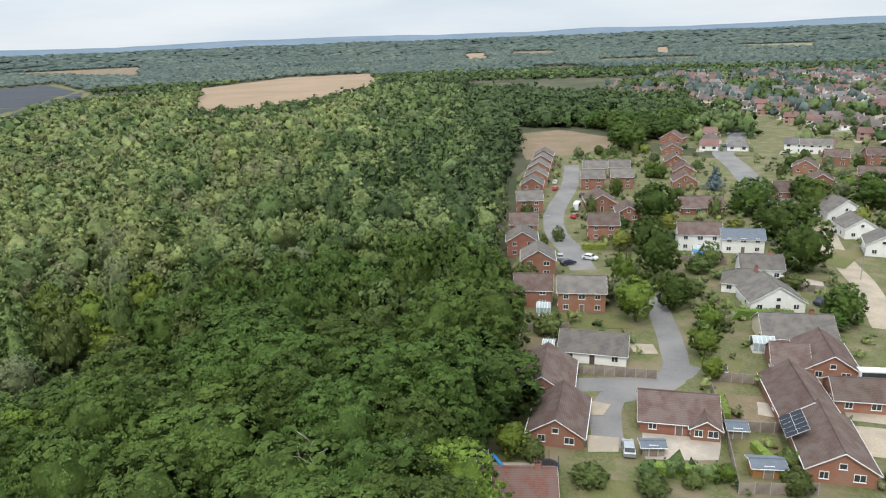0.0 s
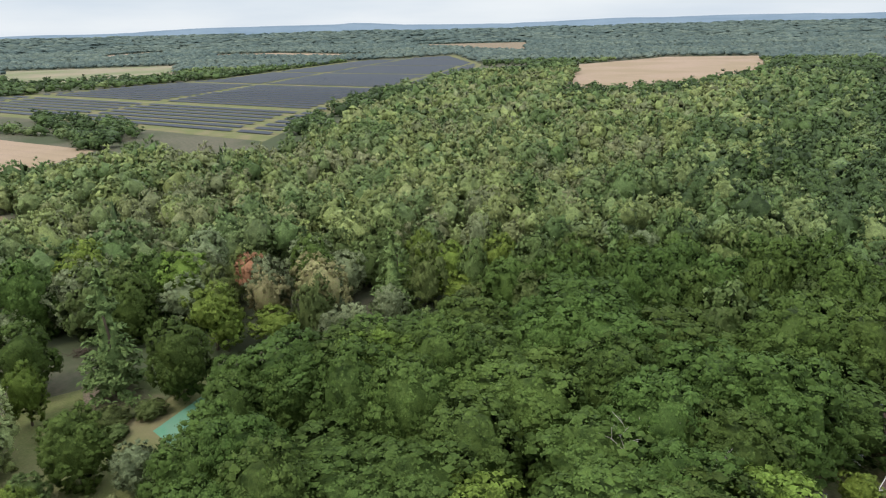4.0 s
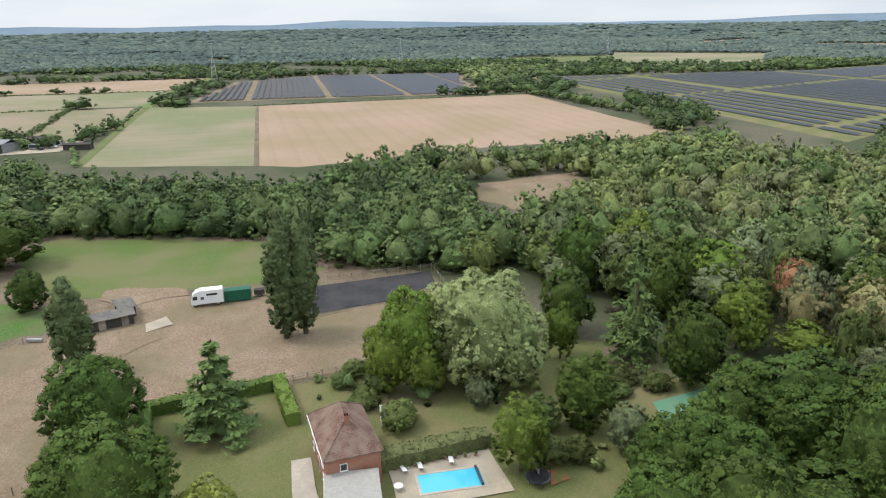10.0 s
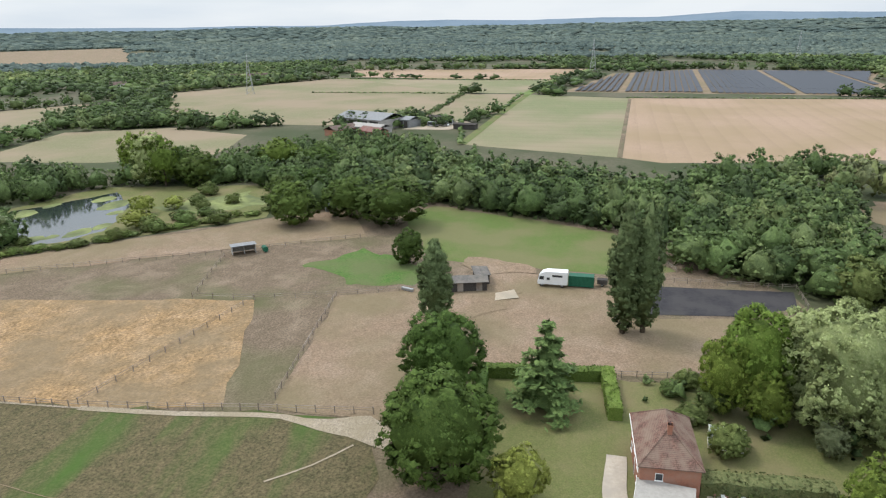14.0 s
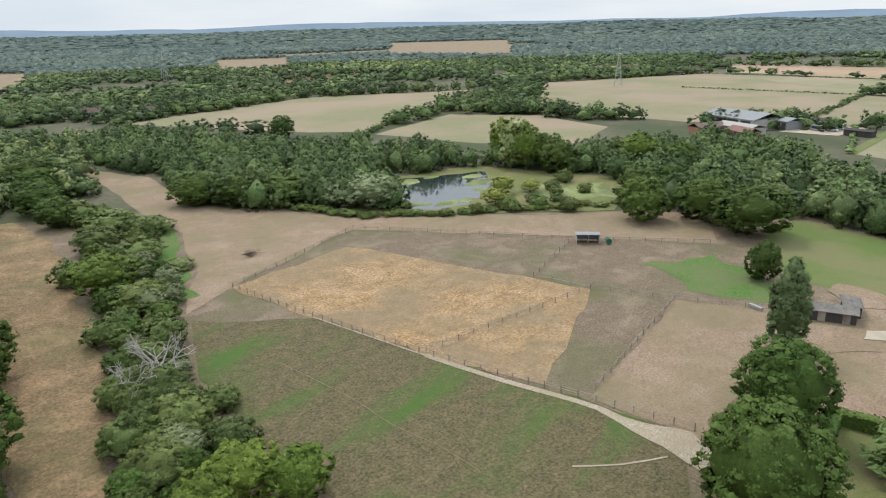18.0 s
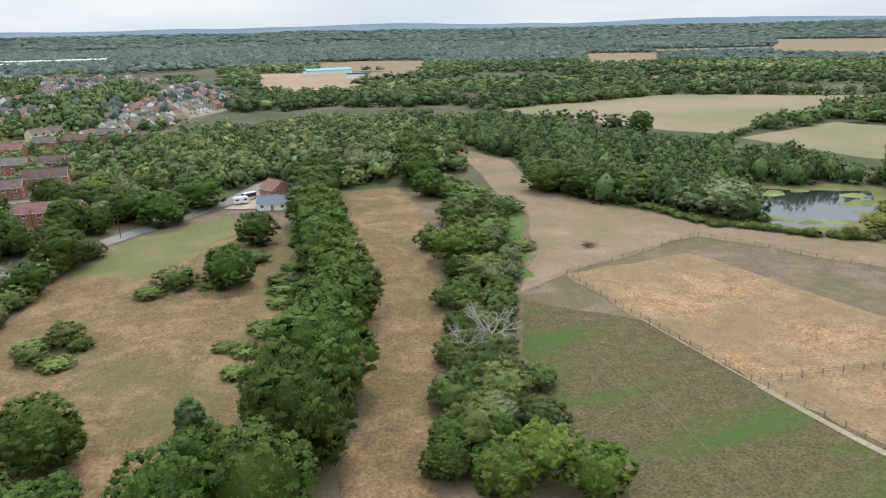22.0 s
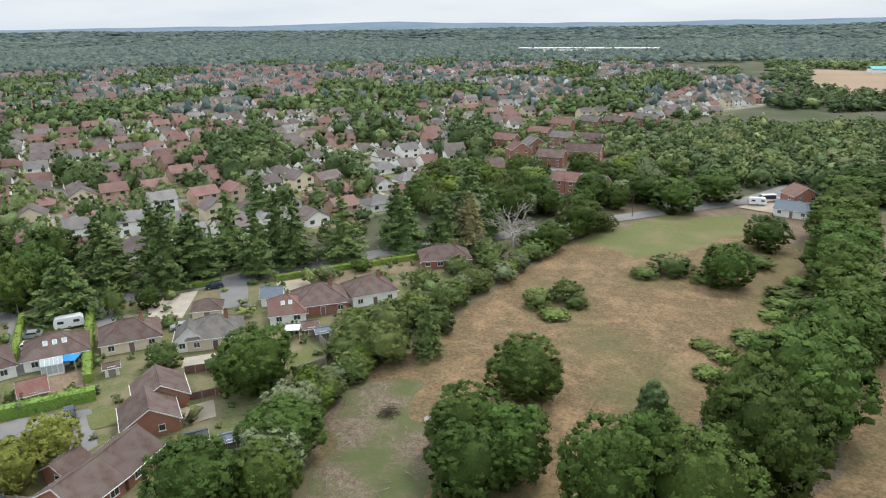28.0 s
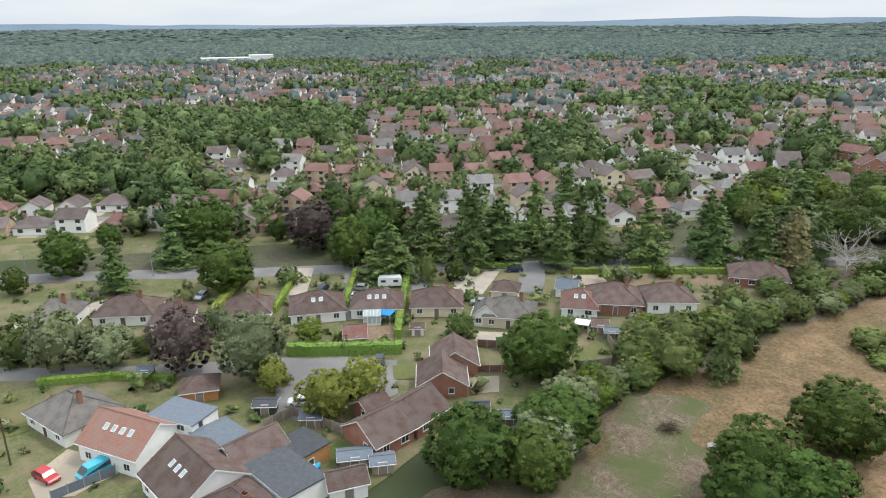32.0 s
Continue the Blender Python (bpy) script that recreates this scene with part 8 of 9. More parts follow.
def caravan(x, y, rot, label):
    ob = thing("caravan", x, y, 0.3, rot, label, "caravan")
    extrude([(-2.8, 0.4), (2.6, 0.4), (2.9, 1.0), (2.75, 2.1), (2.3, 2.55), (-2.5, 2.55), (-2.85, 2.1), (-2.95, 1.0)], 1.1).part("body", "white_paint", ob)
    for s in (-1, 1):
        for u in (-1.6, 1.4):
            Geo().box(u - 0.6, s * 1.1 - 0.03, 1.35, u + 0.6, s * 1.1 + 0.03, 1.95).part("window", "glass", ob)
    Geo().tube((2.8, 0, 0.5), (4.0, 0, 0.45), 0.07, 0.05, 6).part("drawbar", "pole", ob)
    wheels(ob, (-0.1,), 1.0)


caravan(128.5, -88.7, -127, "white touring caravan on the front drive")
caravan(-2, -256, 10, "white touring caravan in the yard")

# horse lorry and container by the arena
lorry = thing("horse_lorry", -155.6, -13.1, 0.2, 90, "white horse lorry with dark windows, parked", "lorry")
extrude([(-3.4, 0.6), (1.9, 0.6), (1.9, 3.6), (1.6, 3.75), (-3.3, 3.75), (-3.4, 3.6)], 1.25).part("body", "white_paint", lorry)
extrude([(1.9, 0.5), (3.6, 0.5), (3.65, 1.3), (3.35, 2.6), (2.6, 3.4), (1.9, 3.6)], 1.2).part("cab", "white_paint", lorry)
for s in (-1, 1):
    Geo().box(-2.2, s * 1.25 - 0.03, 2.5, 0.2, s * 1.25 + 0.03, 3.0).part("window", "glass", lorry)
    Geo().add([(2.2, s * 1.215, 1.7), (3.3, s * 1.215, 1.7), (3.15, s * 1.215, 2.5), (2.2, s * 1.215, 2.6)], [(0, 1, 2, 3)]).part("cab_window", "glass", lorry)
    Geo().box(0.8, s * 1.25 - 0.03, 1.7, 1.5, s * 1.25 + 0.03, 2.3).part("window", "glass", lorry)
extrude([(3.42, 1.6), (3.36, 2.55), (3.3, 2.55), (3.36, 1.6)], 1.05).part("windscreen", "glass", lorry).matrix_basis = pose(0.12, 0, 0)
wheels(lorry, (-2.2, 2.7), 1.0, 1.4)
lorry.matrix_basis = pose(-155.6, -13.1, 0.2, 0, 0, -90)
box_ = thing("shipping_container", -156.6, -6.6, 0.2, 90, "dark green steel container beside the lorry", "container")
Geo().box(-2.9, -1.2, 0.1, 2.9, 1.2, 2.6).part("body", "metal_green", box_)
for u in (-2.9, 2.9):
    for s in (-1.2, 1.2):
        Geo().box(u - 0.07, s - 0.07, 0.05, u + 0.07, s + 0.07, 2.66).part("corner_post", "metal_green", box_)
Geo().box(-2.94, -1.22, 2.6, 2.94, 1.22, 2.68).part("roof", "metal_green", box_)
tr_ = thing("horse_trailer", -157.7, -1.7, 0.2, 90, "small dark utility trailer by the container", "trailer")
Geo().box(-1.2, -0.8, 0.5, 1.2, 0.8, 1.6).part("body", "dark_wood", tr_)
wheels(tr_, (0,), 0.85)

# ---- stables and farm ----
st = thing("stable", -149.5, -33.2, 0.1, -72, "dark timber stable with a grey gabled roof", "stable")
Geo().box(-4.8, -1.9, 0, 4.8, 1.9, 2.3).part("wall", "dark_wood", st)
for sd in (-1, 1):
    Geo().slab([(-5.2 * sd, -2.4 * sd, 2.25), (5.2 * sd, -2.4 * sd, 2.25), (5.2 * sd, 0, 3.3), (-5.2 * sd, 0, 3.3)], 0.12).part("roof", "roof_grey", st)
    Geo().add([(4.8 * sd, -1.9, 2.3), (4.8 * sd, 1.9, 2.3), (4.8 * sd, 0, 3.2), (4.65 * sd, -1.9, 2.3), (4.65 * sd, 1.9, 2.3), (4.65 * sd, 0, 3.2)], [(0, 1, 2), (3, 5, 4), (0, 2, 5, 3), (1, 4, 5, 2)]).part("gable", "dark_wood", st)
for u in (-3, 1.5):
    Geo().box(u - 0.7, 1.87, 0.05, u + 0.7, 1.97, 2.1).part("stable_door", "wood", st)
st2 = thing("stable_wing", -156.0, -30.6, 0.1, 20, "open-fronted wing of the timber stable", "stable")
Geo().box(-3.0, 1.2, 0, 3.0, 1.4, 2.3).box(-3.0, -1.8, 0, -2.8, 1.4, 2.3).box(2.8, -1.8, 0, 3.0, 1.4, 2.3).part("wall", "dark_wood", st2)
Geo().slab([(-3.3, -2.3, 2.6), (3.3, -2.3, 2.6), (3.3, 1.8, 2.25), (-3.3, 1.8, 2.25)], 0.12).part("roof", "roof_grey", st2)


def field_shelter(x, y, rot, label):
    ob = thing("field_shelter", x, y, 0.2, rot, label, "shelter")
    Geo().box(-3.2, 1.6, 0, 3.2, 1.75, 2.2).part("back_wall", "concrete", ob)
    for u in (-3.2, 0, 3.05):
        Geo().box(u, -1.6, 0, u + 0.15, 1.6, 2.3).part("side_wall", "concrete", ob)
    Geo().slab([(-3.5, -2.1, 2.5), (3.5, -2.1, 2.5), (3.5, 2.0, 2.2), (-3.5, 2.0, 2.2)], 0.12).part("roof", "metal_sheet", ob)


field_shelter(-164, -100.3, 128, "open grey field shelter on the paddock")
tk = thing("water_tank", -166.5, -95, 0.2, 40, "green water tank by the field shelter", "tank")
Geo().tube((-1.2, 0, 0.75), (1.2, 0, 0.75), 0.75, 0.75, 12).part("body", "metal_green", tk)
Geo().box(-1, -0.5, 0, -0.7, 0.5, 0.4).box(0.7, -0.5, 0, 1, 0.5, 0.4).part("cradle", "concrete", tk)
sh3 = thing("storage_box", -212, -95, 0.1, 30, "small grey storage box at the wood's edge", "shed")
Geo().box(-1.4, -1.2, 0, 1.4, 1.2, 2.0).part("wall", "metal_sheet", sh3)
Geo().slab([(-1.5, -1.3, 2.0), (1.5, -1.3, 2.0), (1.5, 1.3, 2.2), (-1.5, 1.3, 2.2)], 0.06).part("roof", "slate", sh3)
tro = thing("water_trough", -145.4, -46.5, 0.2, 70, "grey trough and clutter at the paddock fence", "trough")
Geo().box(-1.6, -0.35, 0, 1.6, 0.35, 0.6).box(-1.5, -0.25, 0.6, 1.5, 0.25, 0.62).part("body", "pole", tro)


def barn(x, y, rot, w, d, e, label, roof="metal_sheet", wall="concrete", pitch=0.25):
    ob = thing("barn", x, y, 0, rot, label, "barn", "farm buildings")
    Geo().box(-w / 2, -d / 2, 0, w / 2, d / 2, e).part("wall", wall, ob)
    rz = e + d / 2 * pitch
    for s in (-1, 1):
        Geo().slab([(-(w / 2 + 0.5) * s, -(d / 2 + 0.5) * s, e - 0.1), ((w / 2 + 0.5) * s, -(d / 2 + 0.5) * s, e - 0.1), ((w / 2 + 0.5) * s, 0, rz), (-(w / 2 + 0.5) * s, 0, rz)], 0.15).part("roof", roof, ob)
        Geo().slab([(s * w / 2, -d / 2, e), (s * w / 2 - s * 0.2, -d / 2, e), (s * w / 2 - s * 0.2, 0, rz), (s * w / 2, 0, rz)], 0.05).slab([(s * w / 2, d / 2, e), (s * w / 2 - s * 0.2, d / 2, e), (s * w / 2 - s * 0.2, 0, rz), (s * w / 2, 0, rz)], 0.05).part("gable", wall, ob)
    # Dark plates on the closed wall stand in for the shade of open bays.
    for u in np.linspace(-w * 0.35, w * 0.35, 4):
        Geo().box(u - w * 0.09, -d / 2 - 0.12, 0.1, u + w * 0.09, -d / 2 - 0.02, e - 0.8).part("bay_opening", "dark_wood", ob)


barn(-413, -152, 67, 38, 24, 6, "large grey-roofed farm barn with dark plates for open bays")
barn(-386, -143, 67, 24, 12, 4, "low farm shed with a pale sheet roof", "concrete")
barn(-372, -136, 60, 16, 9, 3.5, "low red-roofed farm shed", "roof_red", "brick", 0.45)
barn(-378, -158, 155, 18, 9, 3.5, "low brick farm building", "roof_brown", "brick", 0.45)
barn(-415, -130, 65, 16, 12, 5, "grey sheet-metal farm shed", "metal_sheet", "metal_sheet")
barn(-432, -112, 80, 14, 8, 4, "dark farm container store", "dark_wood", "dark_wood")
patch("farm_yard", [(-400, -128), (-438, -118), (-440, -92), (-402, -98)], "gravel", "pale concrete farm yard", 8, 1)
barn(-408, -90, 80, 14, 5, 3, "black sheeted store beside the crop field", "dark_wood", "dark_wood")
for bx, by, c in ((-418, -106, "white_paint"), (-424, -104, "white_paint"), (-414, -112, "silver_paint")):
    van(bx, by, 70, c, "white lorry on the farm yard", 7, 3, "lorry", "lorry")
van(-399, -252.9, 20, "red_paint", "red lorry standing in the field", 9, 3.2, "lorry", "lorry")
for bx, by, w in ((-786, -451, 34), (-478, -517, 14), (-661, -535, 16), (-800, -430, 20), (-200, -560, 16), (-230, -530, 12)):
    house(bx, by, math.degrees(math.atan2(by, bx)) - 90, w, 9, 4.5, "r", "roof_brown", "white_wall", "white house far across the fields", "far_house", "far farmhouses", doors=False)
teal = thing("sports_hall", -175, -930, 0, -10, "turquoise-roofed hall far off", "building")
Geo().box(-16, -10, 0, 16, 10, 5).part("wall", "white_wall", teal)
Geo().slab([(-17, -11, 5), (17, -11, 5), (17, 11, 6.5), (-17, 11, 6.5)], 0.4).part("roof", "blue_paint", teal)

# ---- pool garden ----
pool = thing("swimming_pool", -77.6, 22, 0.26, 86, "bright turquoise swimming pool with pale coping", "pool")
Geo().box(-4.8, -2.4, -0.02, 4.8, -2.0, 0.06).box(-4.8, 2.0, -0.02, 4.8, 2.4, 0.06).box(-4.8, -2.0, -0.02, -4.4, 2.0, 0.06).box(4.4, -2.0, -0.02, 4.8, 2.0, 0.06).part("coping", "paving", pool)
Geo().box(-4.4, -2.0, -0.3, 4.4, 2.0, 0.02).part("water", "pool", pool)
Geo().tube((4.0, -2.1, 0.25), (4.0, 2.1, 0.25), 0.2, 0.2, 8).part("cover_roller", "navy_paint", pool)
for k, (lx, ly, a) in enumerate([(-81.5, 16.2, 10), (-81.5, 18.6, 0), (-81.6, 23.2, -8)]):
    lo = thing("sun_lounger", lx, ly, 0.27, a, "white plastic sun lounger on the terrace", "lounger", "pool loungers")
    Geo().box(-0.95, -0.32, 0.28, 0.5, 0.32, 0.34).part("seat", "frame", lo)
    Geo().slab([(0.5, -0.32, 0.3), (1.1, -0.32, 0.7), (1.1, 0.32, 0.7), (0.5, 0.32, 0.3)], 0.06).part("backrest", "frame", lo)
    for u in (-0.85, 0.4):
        for s in (-0.27, 0.27):
            Geo().box(u - 0.03, s - 0.03, 0, u + 0.03, s + 0.03, 0.28).part("leg", "frame", lo)
tb = thing("garden_table", -77.6, 14.6, 0.27, 0, "round white garden table on the terrace", "table")
Geo().tube((0, 0, 0.7), (0, 0, 0.75), 0.65, 0.65, 14).part("tabletop", "frame", tb)
Geo().tube((0, 0, 0), (0, 0, 0.7), 0.06, 0.06, 6).part("pedestal", "frame", tb)
for k in range(9):
    a = k * 0.7
    pot = thing("flower_pot", -82.3 + 0.2 * math.sin(k), 15 + k * 1.5, 0.27, 0, "terracotta pot with a small green plant", "flower pot", "terrace pots")
    Geo().tube((0, 0, 0), (0, 0, 0.4), 0.18, 0.26, 8).part("pot", "roof_pink", pot)
    V, F, N = crown(np.random.default_rng(700 + k), clumps=8, leaves=60, size=0.16, tufts=14, tuft=(0.15, 0.3), core=1)
    pp = hang("plant", nmesh("plant", V * 0.4 + (0, 0, 0.6), F, "bush"), pot)


def trampoline(x, y, label):
    ob = thing("trampoline", x, y, 0.4, 0, label, "trampoline")
    Geo().tube((0, 0, 0.78), (0, 0, 0.82), 1.5, 1.5, 20).part("mat", "rubber", ob)
    for i in range(20):
        a0, a1 = i * 0.31416, (i + 1) * 0.31416
        if i % 4 == 0:
            Geo().tube((1.6 * math.cos(a0), 1.6 * math.sin(a0), 0), (1.6 * math.cos(a0), 1.6 * math.sin(a0), 2.4), 0.04, 0.04, 5).part("net_pole", "navy_paint", ob)
    ring = Geo()
    n = 24
    ring.v = [(r * math.cos(i * 6.2832 / n), r * math.sin(i * 6.2832 / n), z) for r, z in ((1.5, 0.83), (1.75, 0.83), (1.75, 0.75)) for i in range(n)]
    ring.f = [(k * n + i, k * n + (i + 1) % n, (k + 1) * n + (i + 1) % n, (k + 1) * n + i) for k in range(2) for i in range(n)]
    ring.part("pad", "navy_paint", ob)


trampoline(-73.8, 33.4, "dark round trampoline on the lawn")
trampoline(13.7, 84.7, "dark round trampoline on the deck")
trampoline(88.0, -115, "dark round trampoline in the garden")


def shed(x, y, rot, w, d, label, roof="slate", wall="wood", h=1.9):
    house(x, y, rot, w, d, h, "r", roof, wall, label, "shed", "garden sheds", category="shed", pitch=0.35)


for row in [(3.5, 86.8, -5, 3.2, 3.0, "weathered wooden summerhouse with shingled roof", "roof_grey", "wood"), (2.2, 84.6, -5, 2.0, 1.6, "small dark storage shed", "roof_flat", "dark_wood"), (29.8, 88.3, -5, 3.2, 1.8, "long grey-roofed garden shed", "slate", "wood"), (44.0, 82.6, -8, 4.2, 2.6, "orange timber shed with grey felt roof", "slate", "orange_wood"), (43.8, 92.2, -10, 2.6, 2.4, "grey wooden gazebo in the garden", "slate", "wood"),
            (48.5, 111, -10, 2.0, 2.0, "dark timber shed in a garden", "roof_flat", "dark_wood"), (13, 118, -14, 2.2, 3, "grey garden shed at the wood", "slate", "wood"), (95.2, -40.3, -128, 3.4, 2.4, "dark shed by the parking court", "roof_flat", "dark_wood"), (87.0, -44.2, -130, 3.0, 2.4, "grey felt-roofed wooden garden shed", "slate", "wood"), (73.8, -43.7, -120, 4.4, 2.6, "green-grey painted wooden garden shed", "slate", "wood"), (70.2, -46, -120, 3, 2.4, "grey felt-roofed wooden garden shed", "slate", "wood"),
            (72, -66, -130, 3.2, 2.6, "dark-roofed shed behind the terrace", "roof_flat", "dark_wood"), (67, -68, -130, 2.6, 2.2, "grey shed in the scrub", "slate", "wood"), (76.1, -105.7, -135, 2.4, 2.4, "small blue-grey wooden playhouse", "slate", "slate"), (80, -107, -135, 3, 4, "brick outbuilding with tiled roof", "roof_brown", "brick"), (56, 136, -10, 3.2, 2.4, "pale grey garden cabin", "slate", "white_wall"), (120, -29, -125, 2.4, 2.0, "small shed by the lane", "slate", "wood"),
            (138, -26, -124, 6, 4, "white garage with grey roof", "roof_grey", "white_wall"), (103, -77.5, -128, 2.4, 2.4, "small tiled garden hut", "roof_brown", "white_wall")]:
    shed(*row)

# solar panels on the bungalow roof
pv = thing("roof_solar_panels", 52.4, 87.5, 0, -15, "blue roof-mounted solar panels with white frames", "solar panels")
a = math.degrees(math.atan(0.62))
for i in range(5):
    for j in range(2):
        u, v = -3.0 + i * 1.15, 0.6 + j * 1.75
        p = Geo().box(-0.85, -0.54, 0.0, 0.85, 0.54, 0.05).part("panel", "solar", pv)
        p.matrix_basis = pose(0, 0, 0)
        q = Geo().box(-0.88, -0.57, -0.02, 0.88, 0.57, 0.03).part("panel_frame", "frame", p)
        p.matrix_basis = pose(-2.25 + (v - 1.5) * 0.85 + 0.2, u + 1.2, 2.5 + (4.4 - 2.25 + (v - 1.5) * 0.85 + 0.2) * 0.62 + 0.25, 0, -a, 0)

slide = thing("garden_slide", 6.8, 86.9, 0.4, -50, "blue plastic garden slide", "slide")
Geo().slab([(-1, -0.25, 1.0), (1, -0.25, 0.05), (1, 0.25, 0.05), (-1, 0.25, 1.0)], 0.08).part("chute", "blue_cloth", slide)
Geo().box(-1.1, -0.25, 0, -1.0, -0.15, 1.1).box(-1.1, 0.15, 0, -1.0, 0.25, 1.1).part("ladder", "frame", slide)
sw = thing("climbing_frame", 4.5, 81.5, 0.3, 20, "bright green climbing frame with slide", "climbing frame")
for s in (-1, 1):
    Geo().tube((-1.2, s * 0.8, 0), (0, s * 0.2, 2.1), 0.05, 0.05, 5).part("leg", "green_plastic", sw)
    Geo().tube((1.2, s * 0.8, 0), (0, s * 0.2, 2.1), 0.05, 0.05, 5).part("leg", "green_plastic", sw)
Geo().slab([(0.1, -0.25, 1.3), (2.2, -0.25, 0.1), (2.2, 0.25, 0.1), (0.1, 0.25, 1.3)], 0.07).part("chute", "green_plastic", sw)
for x, y, c, lab in ((111.8, -75.9, "blue_cloth", "blue garden gazebo canopy"), (81.6, -103.4, "frame", "white shade sail over the patio"), (69.5, 177.1, "blue_cloth", "blue dome tent on the lawn"), (76.7, -38.4, "blue_cloth", "small blue paddling pool"), (20, 166, "blue_cloth", "blue covered pool behind the house")):
    cp = thing("canopy" if "pool" not in lab else "paddling_pool", x, y, 0.3, 30, lab, "canopy" if "pool" not in lab else "paddling pool")
    if "pool" in lab:
        Geo().tube((0, 0, 0), (0, 0, 0.5), 1.2, 1.25, 16).part("wall", c, cp)
        Geo().tube((0, 0, 0.5), (0, 0, 0.52), 1.1, 1.1, 16).part("water", "pool", cp)
    else:
        Geo().slab([(-1.5, -1.5, 2.1), (1.5, -1.5, 2.1), (0, 0, 2.7)], 0.04).slab([(1.5, 1.5, 2.1), (-1.5, 1.5, 2.1), (0, 0, 2.7)], 0.04).slab([(-1.5, 1.5, 2.1), (-1.5, -1.5, 2.1), (0, 0, 2.7)], 0.04).slab([(1.5, -1.5, 2.1), (1.5, 1.5, 2.1), (0, 0, 2.7)], 0.04).part("cover", c, cp)
        for u in (-1.45, 1.45):
            for s in (-1.45, 1.45):
                Geo().tube((u, s, 0), (u, s, 2.12), 0.04, 0.04, 5).part("pole", "frame", cp)


def lamp_post(x, y, rot, label):
    ob = thing("street_lamp", x, y, 0, rot, label, "street lamp", "street lamps")
    Geo().tube((0, 0, 0), (0, 0, 8), 0.11, 0.07, 8).part("pole", "pole", ob)
    Geo().tube((0, 0, 7.95), (1.3, 0, 8.2), 0.05, 0.04, 6).part("arm", "pole", ob)
    Geo().box(1.2, -0.14, 8.12, 1.9, 0.14, 8.26).part("lantern", "con_glass", ob)


for row in [(173.9, -47.2, 40), (144.0, -88.1, 40), (106.3, -144.6, 40), (130, -118, 220), (190, -22, 40), (101.6, 157.2, 100), (30.5, 200, 0), (62, 290, 180), (150, 340, 200)]:
    lamp_post(*row, "tall galvanised street lamp beside the road")


def pole(x, y, h=8):
    ob = thing("utility_pole", x, y, 0, 30, "wooden utility pole with a crossbar", "utility pole", "utility poles")
    Geo().tube((0, 0, 0), (0, 0, h), 0.15, 0.11, 8).part("pole", "bark", ob)
    Geo().box(-0.8, -0.05, h - 0.6, 0.8, 0.05, h - 0.45).part("crossbar", "bark", ob)


pole(105.8, -5.4), pole(47, 168), pole(62, -240), pole(35, -225)


def pylon(x, y, h, rot):
    ob = thing("pylon", x, y, 0, rot, "grey steel lattice electricity pylon", "pylon", "pylons")
    b = h * 0.09
    for s in (-1, 1):
        for t in (-1, 1):
            Geo().tube((s * b, t * b, 0), (s * 0.6, t * 0.6, h * 0.75), 0.22, 0.16, 4).tube((s * 0.6, t * 0.6, h * 0.75), (0, 0, h), 0.16, 0.1, 4).part("leg", "pole", ob)
    for k in range(6):
        z0, z1 = h * 0.12 * k, h * 0.12 * (k + 1)
        r0, r1 = b + (0.6 - b) * z0 / (h * 0.75), b + (0.6 - b) * z1 / (h * 0.75)
        for s in (-1, 1):
            Geo().tube((-r0, s * r0, z0), (r1, s * r1, z1), 0.1, 0.1, 4).tube((s * r0, -r0, z0), (s * r1, r1, z1), 0.1, 0.1, 4).part("brace", "pole", ob)
    for z, w in ((h * 0.68, 6), (h * 0.8, 8), (h * 0.92, 5)):
        Geo().tube((-w, 0, z), (w, 0, z), 0.18, 0.18, 4).part("cross_arm", "pole", ob)


for row in [(-897, -36, 42, 10), (-609, -346, 38, 20), (-1150, 250, 42, 0), (69, -1673, 45, 60), (-420, -900, 40, 40), (-1100, 600, 42, 0)]:
    pylon(*row)

# fallen wood and debris on the cleared ground
deb = np.random.default_rng(77)
for k in range(46):
    x, y = deb.uniform(38, 58), deb.uniform(-94, -62)
    if not inside([(48, -58), (55, -78), (62, -92), (50, -99), (46, -86), (38, -84), (33, -66)], [x], [y])[0]:
        continue
    a, L = deb.uniform(0, 6.28), deb.uniform(0.8, 3.0)
    lg = Geo().tube((-L / 2 * math.cos(a), -L / 2 * math.sin(a), 0.12), (L / 2 * math.cos(a), L / 2 * math.sin(a), 0.2), 0.06, 0.03, 6).part("fallen_branch", "wood")
    lg.matrix_basis = pose(x, y, 0.3)
    tagged(lg, "bleached cut branch lying on bare earth", "branch", "cut branches")
for x, y, r in ((49.9, -85.7, 1.8), (-124, 72, 2.2), (-95, -166, 2.5)):
    hp = thing("brush_pile", x, y, 0.2, 0, "heap of cut brown brushwood", "brush pile")
    g = Geo()
    for k in range(60):
        a, e = deb.uniform(0, 6.28), deb.uniform(-0.2, 0.5)
        c = Vector((deb.normal(0, r * 0.4), deb.normal(0, r * 0.4), deb.uniform(0.05, r * 0.45)))
        d = Vector((math.cos(a), math.sin(a), e)) * deb.uniform(0.6, 1.4)
        g.tube(c - d, c + d, 0.05, 0.03, 4)
    g.part("brushwood", "bark", hp)
sl = Geo()
sl.slab([(1.6 * math.cos(k * 0.785), 1.2 * math.sin(k * 0.785), 0) for k in range(8)], 0.25)
ob = sl.part("concrete_slab", "concrete")
ob.matrix_basis = pose(42, -86.4, 0.3)
tagged(ob, "round concrete slab lying in the grass", "slab")


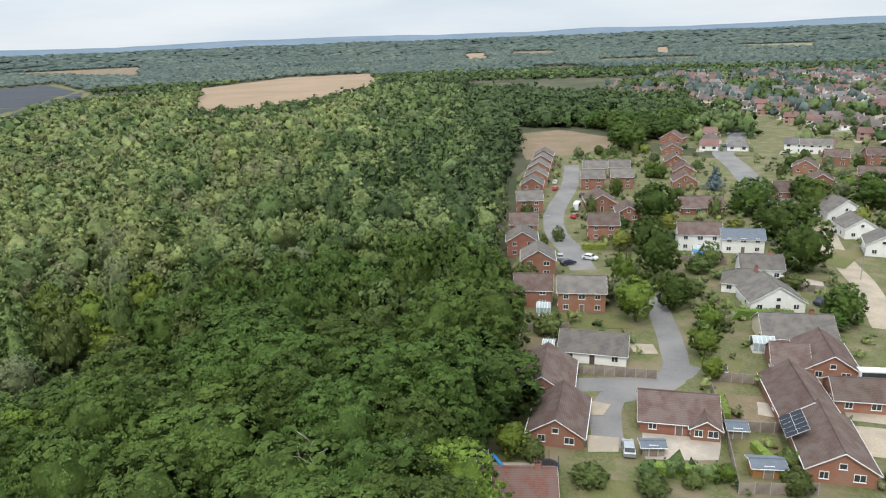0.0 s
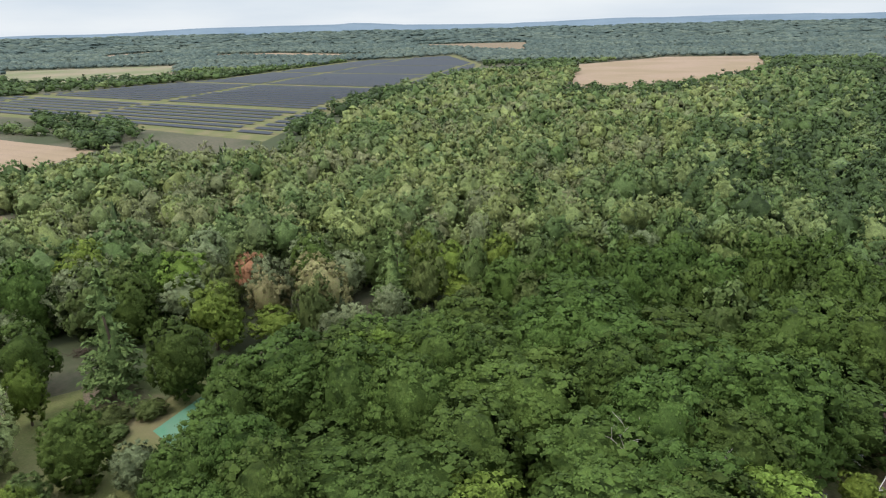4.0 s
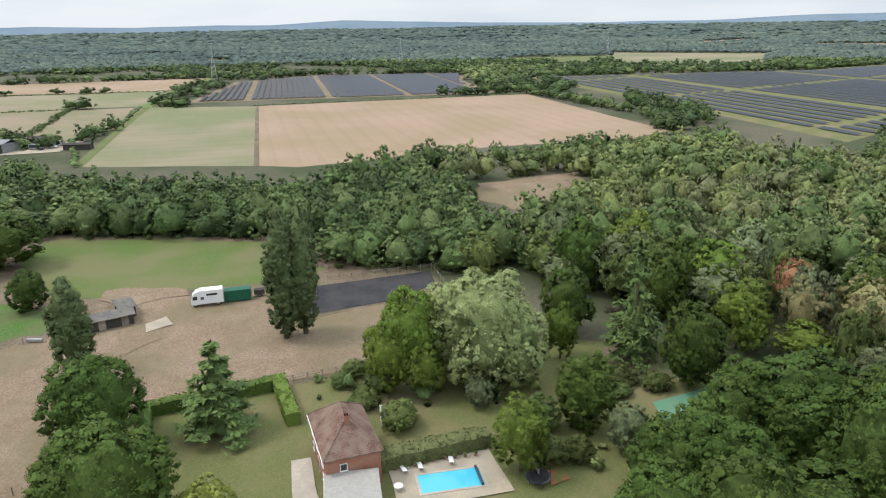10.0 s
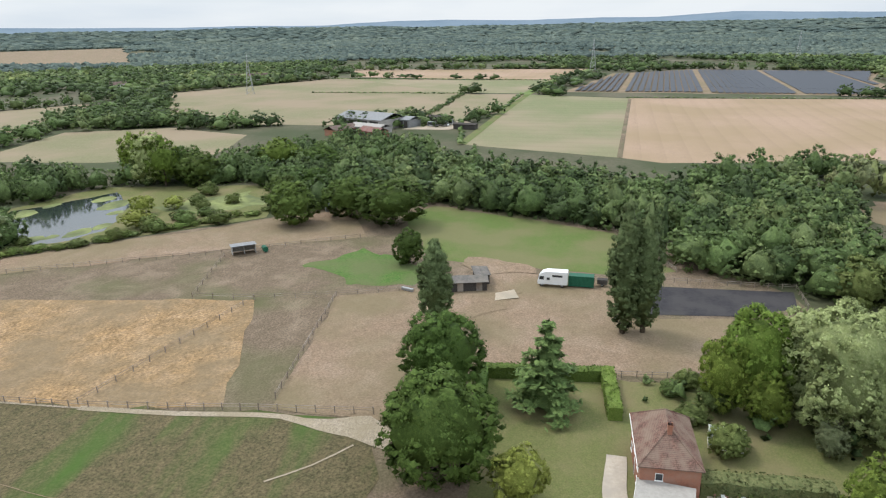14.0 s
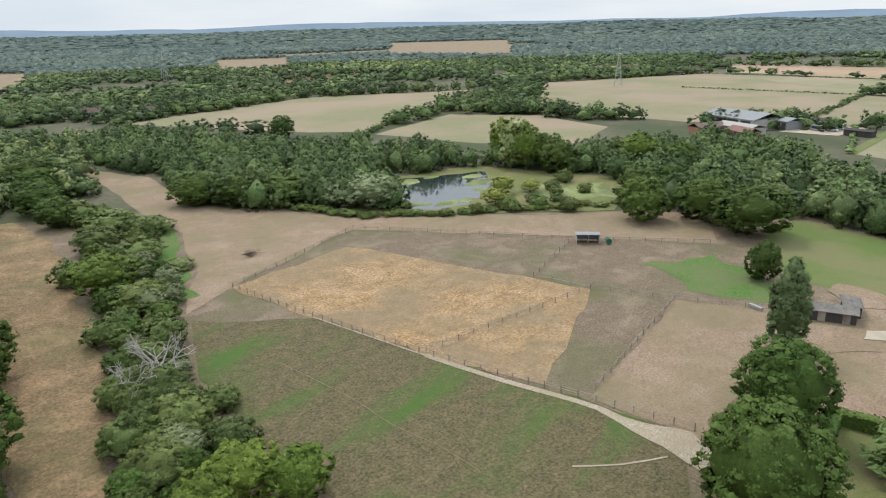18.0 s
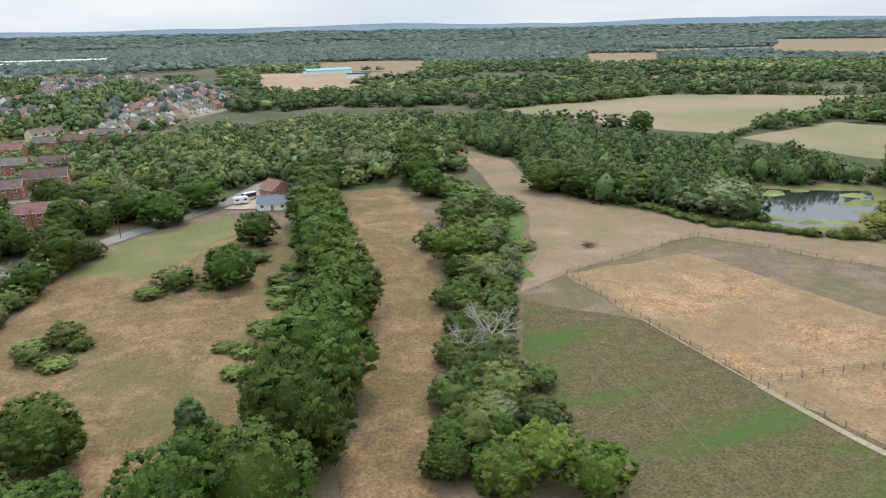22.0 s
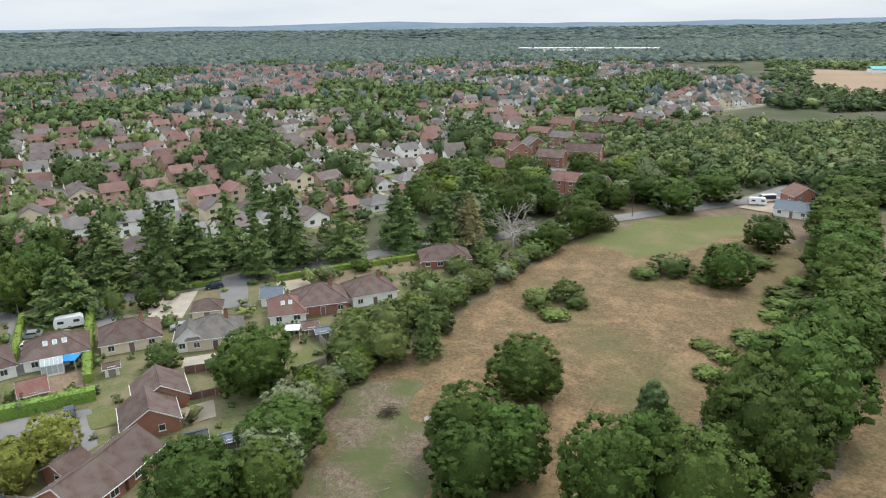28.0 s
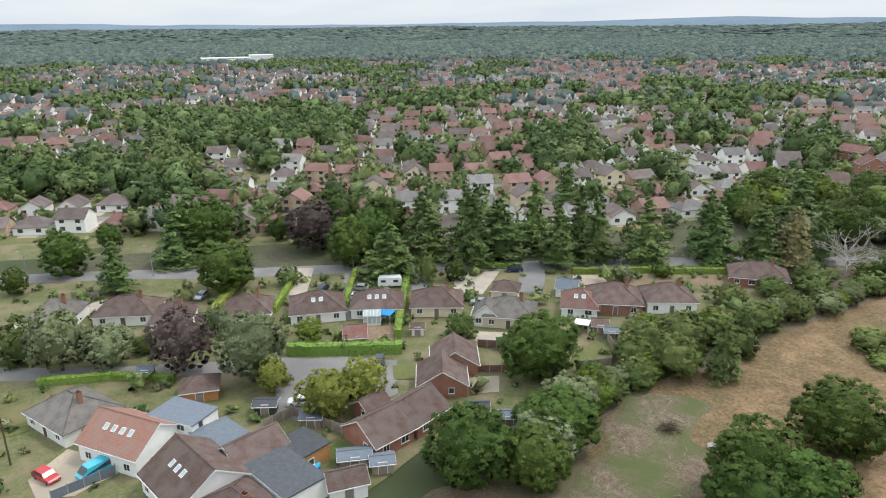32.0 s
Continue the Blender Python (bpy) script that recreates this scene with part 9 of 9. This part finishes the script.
# shrubs and clumps of the gardens
gs = np.random.default_rng(55)
BUILT = [(o.location.x, o.location.y, 6.5) for o in scene.objects if o.parent is None and o.name.split(".")[0] in ("house", "bungalow", "garage", "extension", "country_house", "annex", "bungalow_wing")]
BUILT += [(o.location.x, o.location.y, 3.0) for o in scene.objects if o.parent is None and o.name.split(".")[0] in ("car", "van", "motor_home", "caravan", "shed", "swimming_pool", "conservatory", "trampoline")]
ROADS = [(96, -55), (90, -50), (104, -56), (98, -60), (95, -48)]
for line in ([(63, 325), (53, 278), (40, 236), (36, 210), (37, 190), (37, 172)], [(52, 175), (49, 152), (47, 138), (45, 126), (42, 114), (37, 108), (28, 105), (25, 97), (24, 90)], [(45, 116), (38, 110), (22, 110)], [(118, 205), (107, 178), (101, 156), (95, 140), (90, 128)], [(180, 20), (150, 2), (131, -18), (118, -36), (109, -50), (101, -57), (94, -62)], ROAD[1:9]):
    for (ax, ay), (bx, by) in zip(line[:-1], line[1:]):
        n = int(math.hypot(bx - ax, by - ay) / 3) + 1
        ROADS += [(ax + (bx - ax) * k / n, ay + (by - ay) * k / n) for k in range(n + 1)]
for (ax, ay), (bx, by) in zip(NROAD[:-1], NROAD[1:]):
    for k in range(8):
        for side in (-4, 0, 4):
            ROADS.append((ax + (bx - ax) * k / 8 + side, ay + (by - ay) * k / 8))
for poly, step in (([(4, 80), (8, 112), (16, 150), (24, 215), (34, 300), (50, 340), (98, 370), (130, 330), (200, 320), (190, 240), (150, 190), (118, 150), (90, 90), (70, 76)], 4.6), ([(68, -40), (72, -60), (66, -86), (70, -110), (64, -140), (64, -180), (84, -160), (118, -118), (156, -66), (186, -22), (150, 5), (100, 0)], 4.4), ([(-113, 4), (-113, 30), (-96, 60), (-74, 46), (-74, 31), (-84, 31), (-92, 17), (-100, 6)], 5.5)):
    X, Y = scatter(poly, step, gs, jitter=0.5)
    ok = np.array([all((x - a) ** 2 + (y - b) ** 2 > c * c for a, b, c in BUILT) and all((x - a) ** 2 + (y - b) ** 2 > 30 for a, b in ROADS) for x, y in zip(X, Y)])
    ok &= gs.uniform(0, 1, len(X)) < 0.62
    X, Y = X[ok], Y[ok]
    n = len(X)
    r = gs.uniform(0.6, 1.6, n) * np.where(gs.uniform(0, 1, n) < 0.16, 1.7, 1.0)
    woods("garden_shrubs", X, Y, r * gs.uniform(1.2, 2.2, n), r, gs.uniform(0.0, 0.85, n), 22, "woods", "small garden shrubs and clumps", gs)


# small trees of the gardens
for poly in ([(6, 82), (16, 150), (24, 215), (50, 335), (98, 365), (130, 330), (190, 300), (185, 240), (150, 190), (118, 150), (90, 92)], [(68, -40), (74, -60), (67, -110), (64, -140), (84, -164), (120, -120), (160, -64), (194, -16), (150, 8), (100, 0)], [(88, -172), (106, -152), (128, -138), (150, -112), (170, -88), (200, -40), (222, 0), (205, -60), (175, -105), (140, -150), (116, -190)]):
    X, Y = scatter(poly, 13, gs, jitter=0.5)
    for x, y in zip(X, Y):
        if all((x - a) ** 2 + (y - b) ** 2 > (c + 2) ** 2 for a, b, c in BUILT) and all((x - a) ** 2 + (y - b) ** 2 > 55 for a, b in ROADS) and gs.uniform() < 0.55:
            k = ("oak", "lime", "bush", "bush", "grey", "yellow", "oak")[gs.integers(7)]
            plant(k, x, y, gs.uniform(3.5, 8), gs.uniform(1.9, 3.6), gs, "garden trees", "small garden tree or tall shrub by houses")
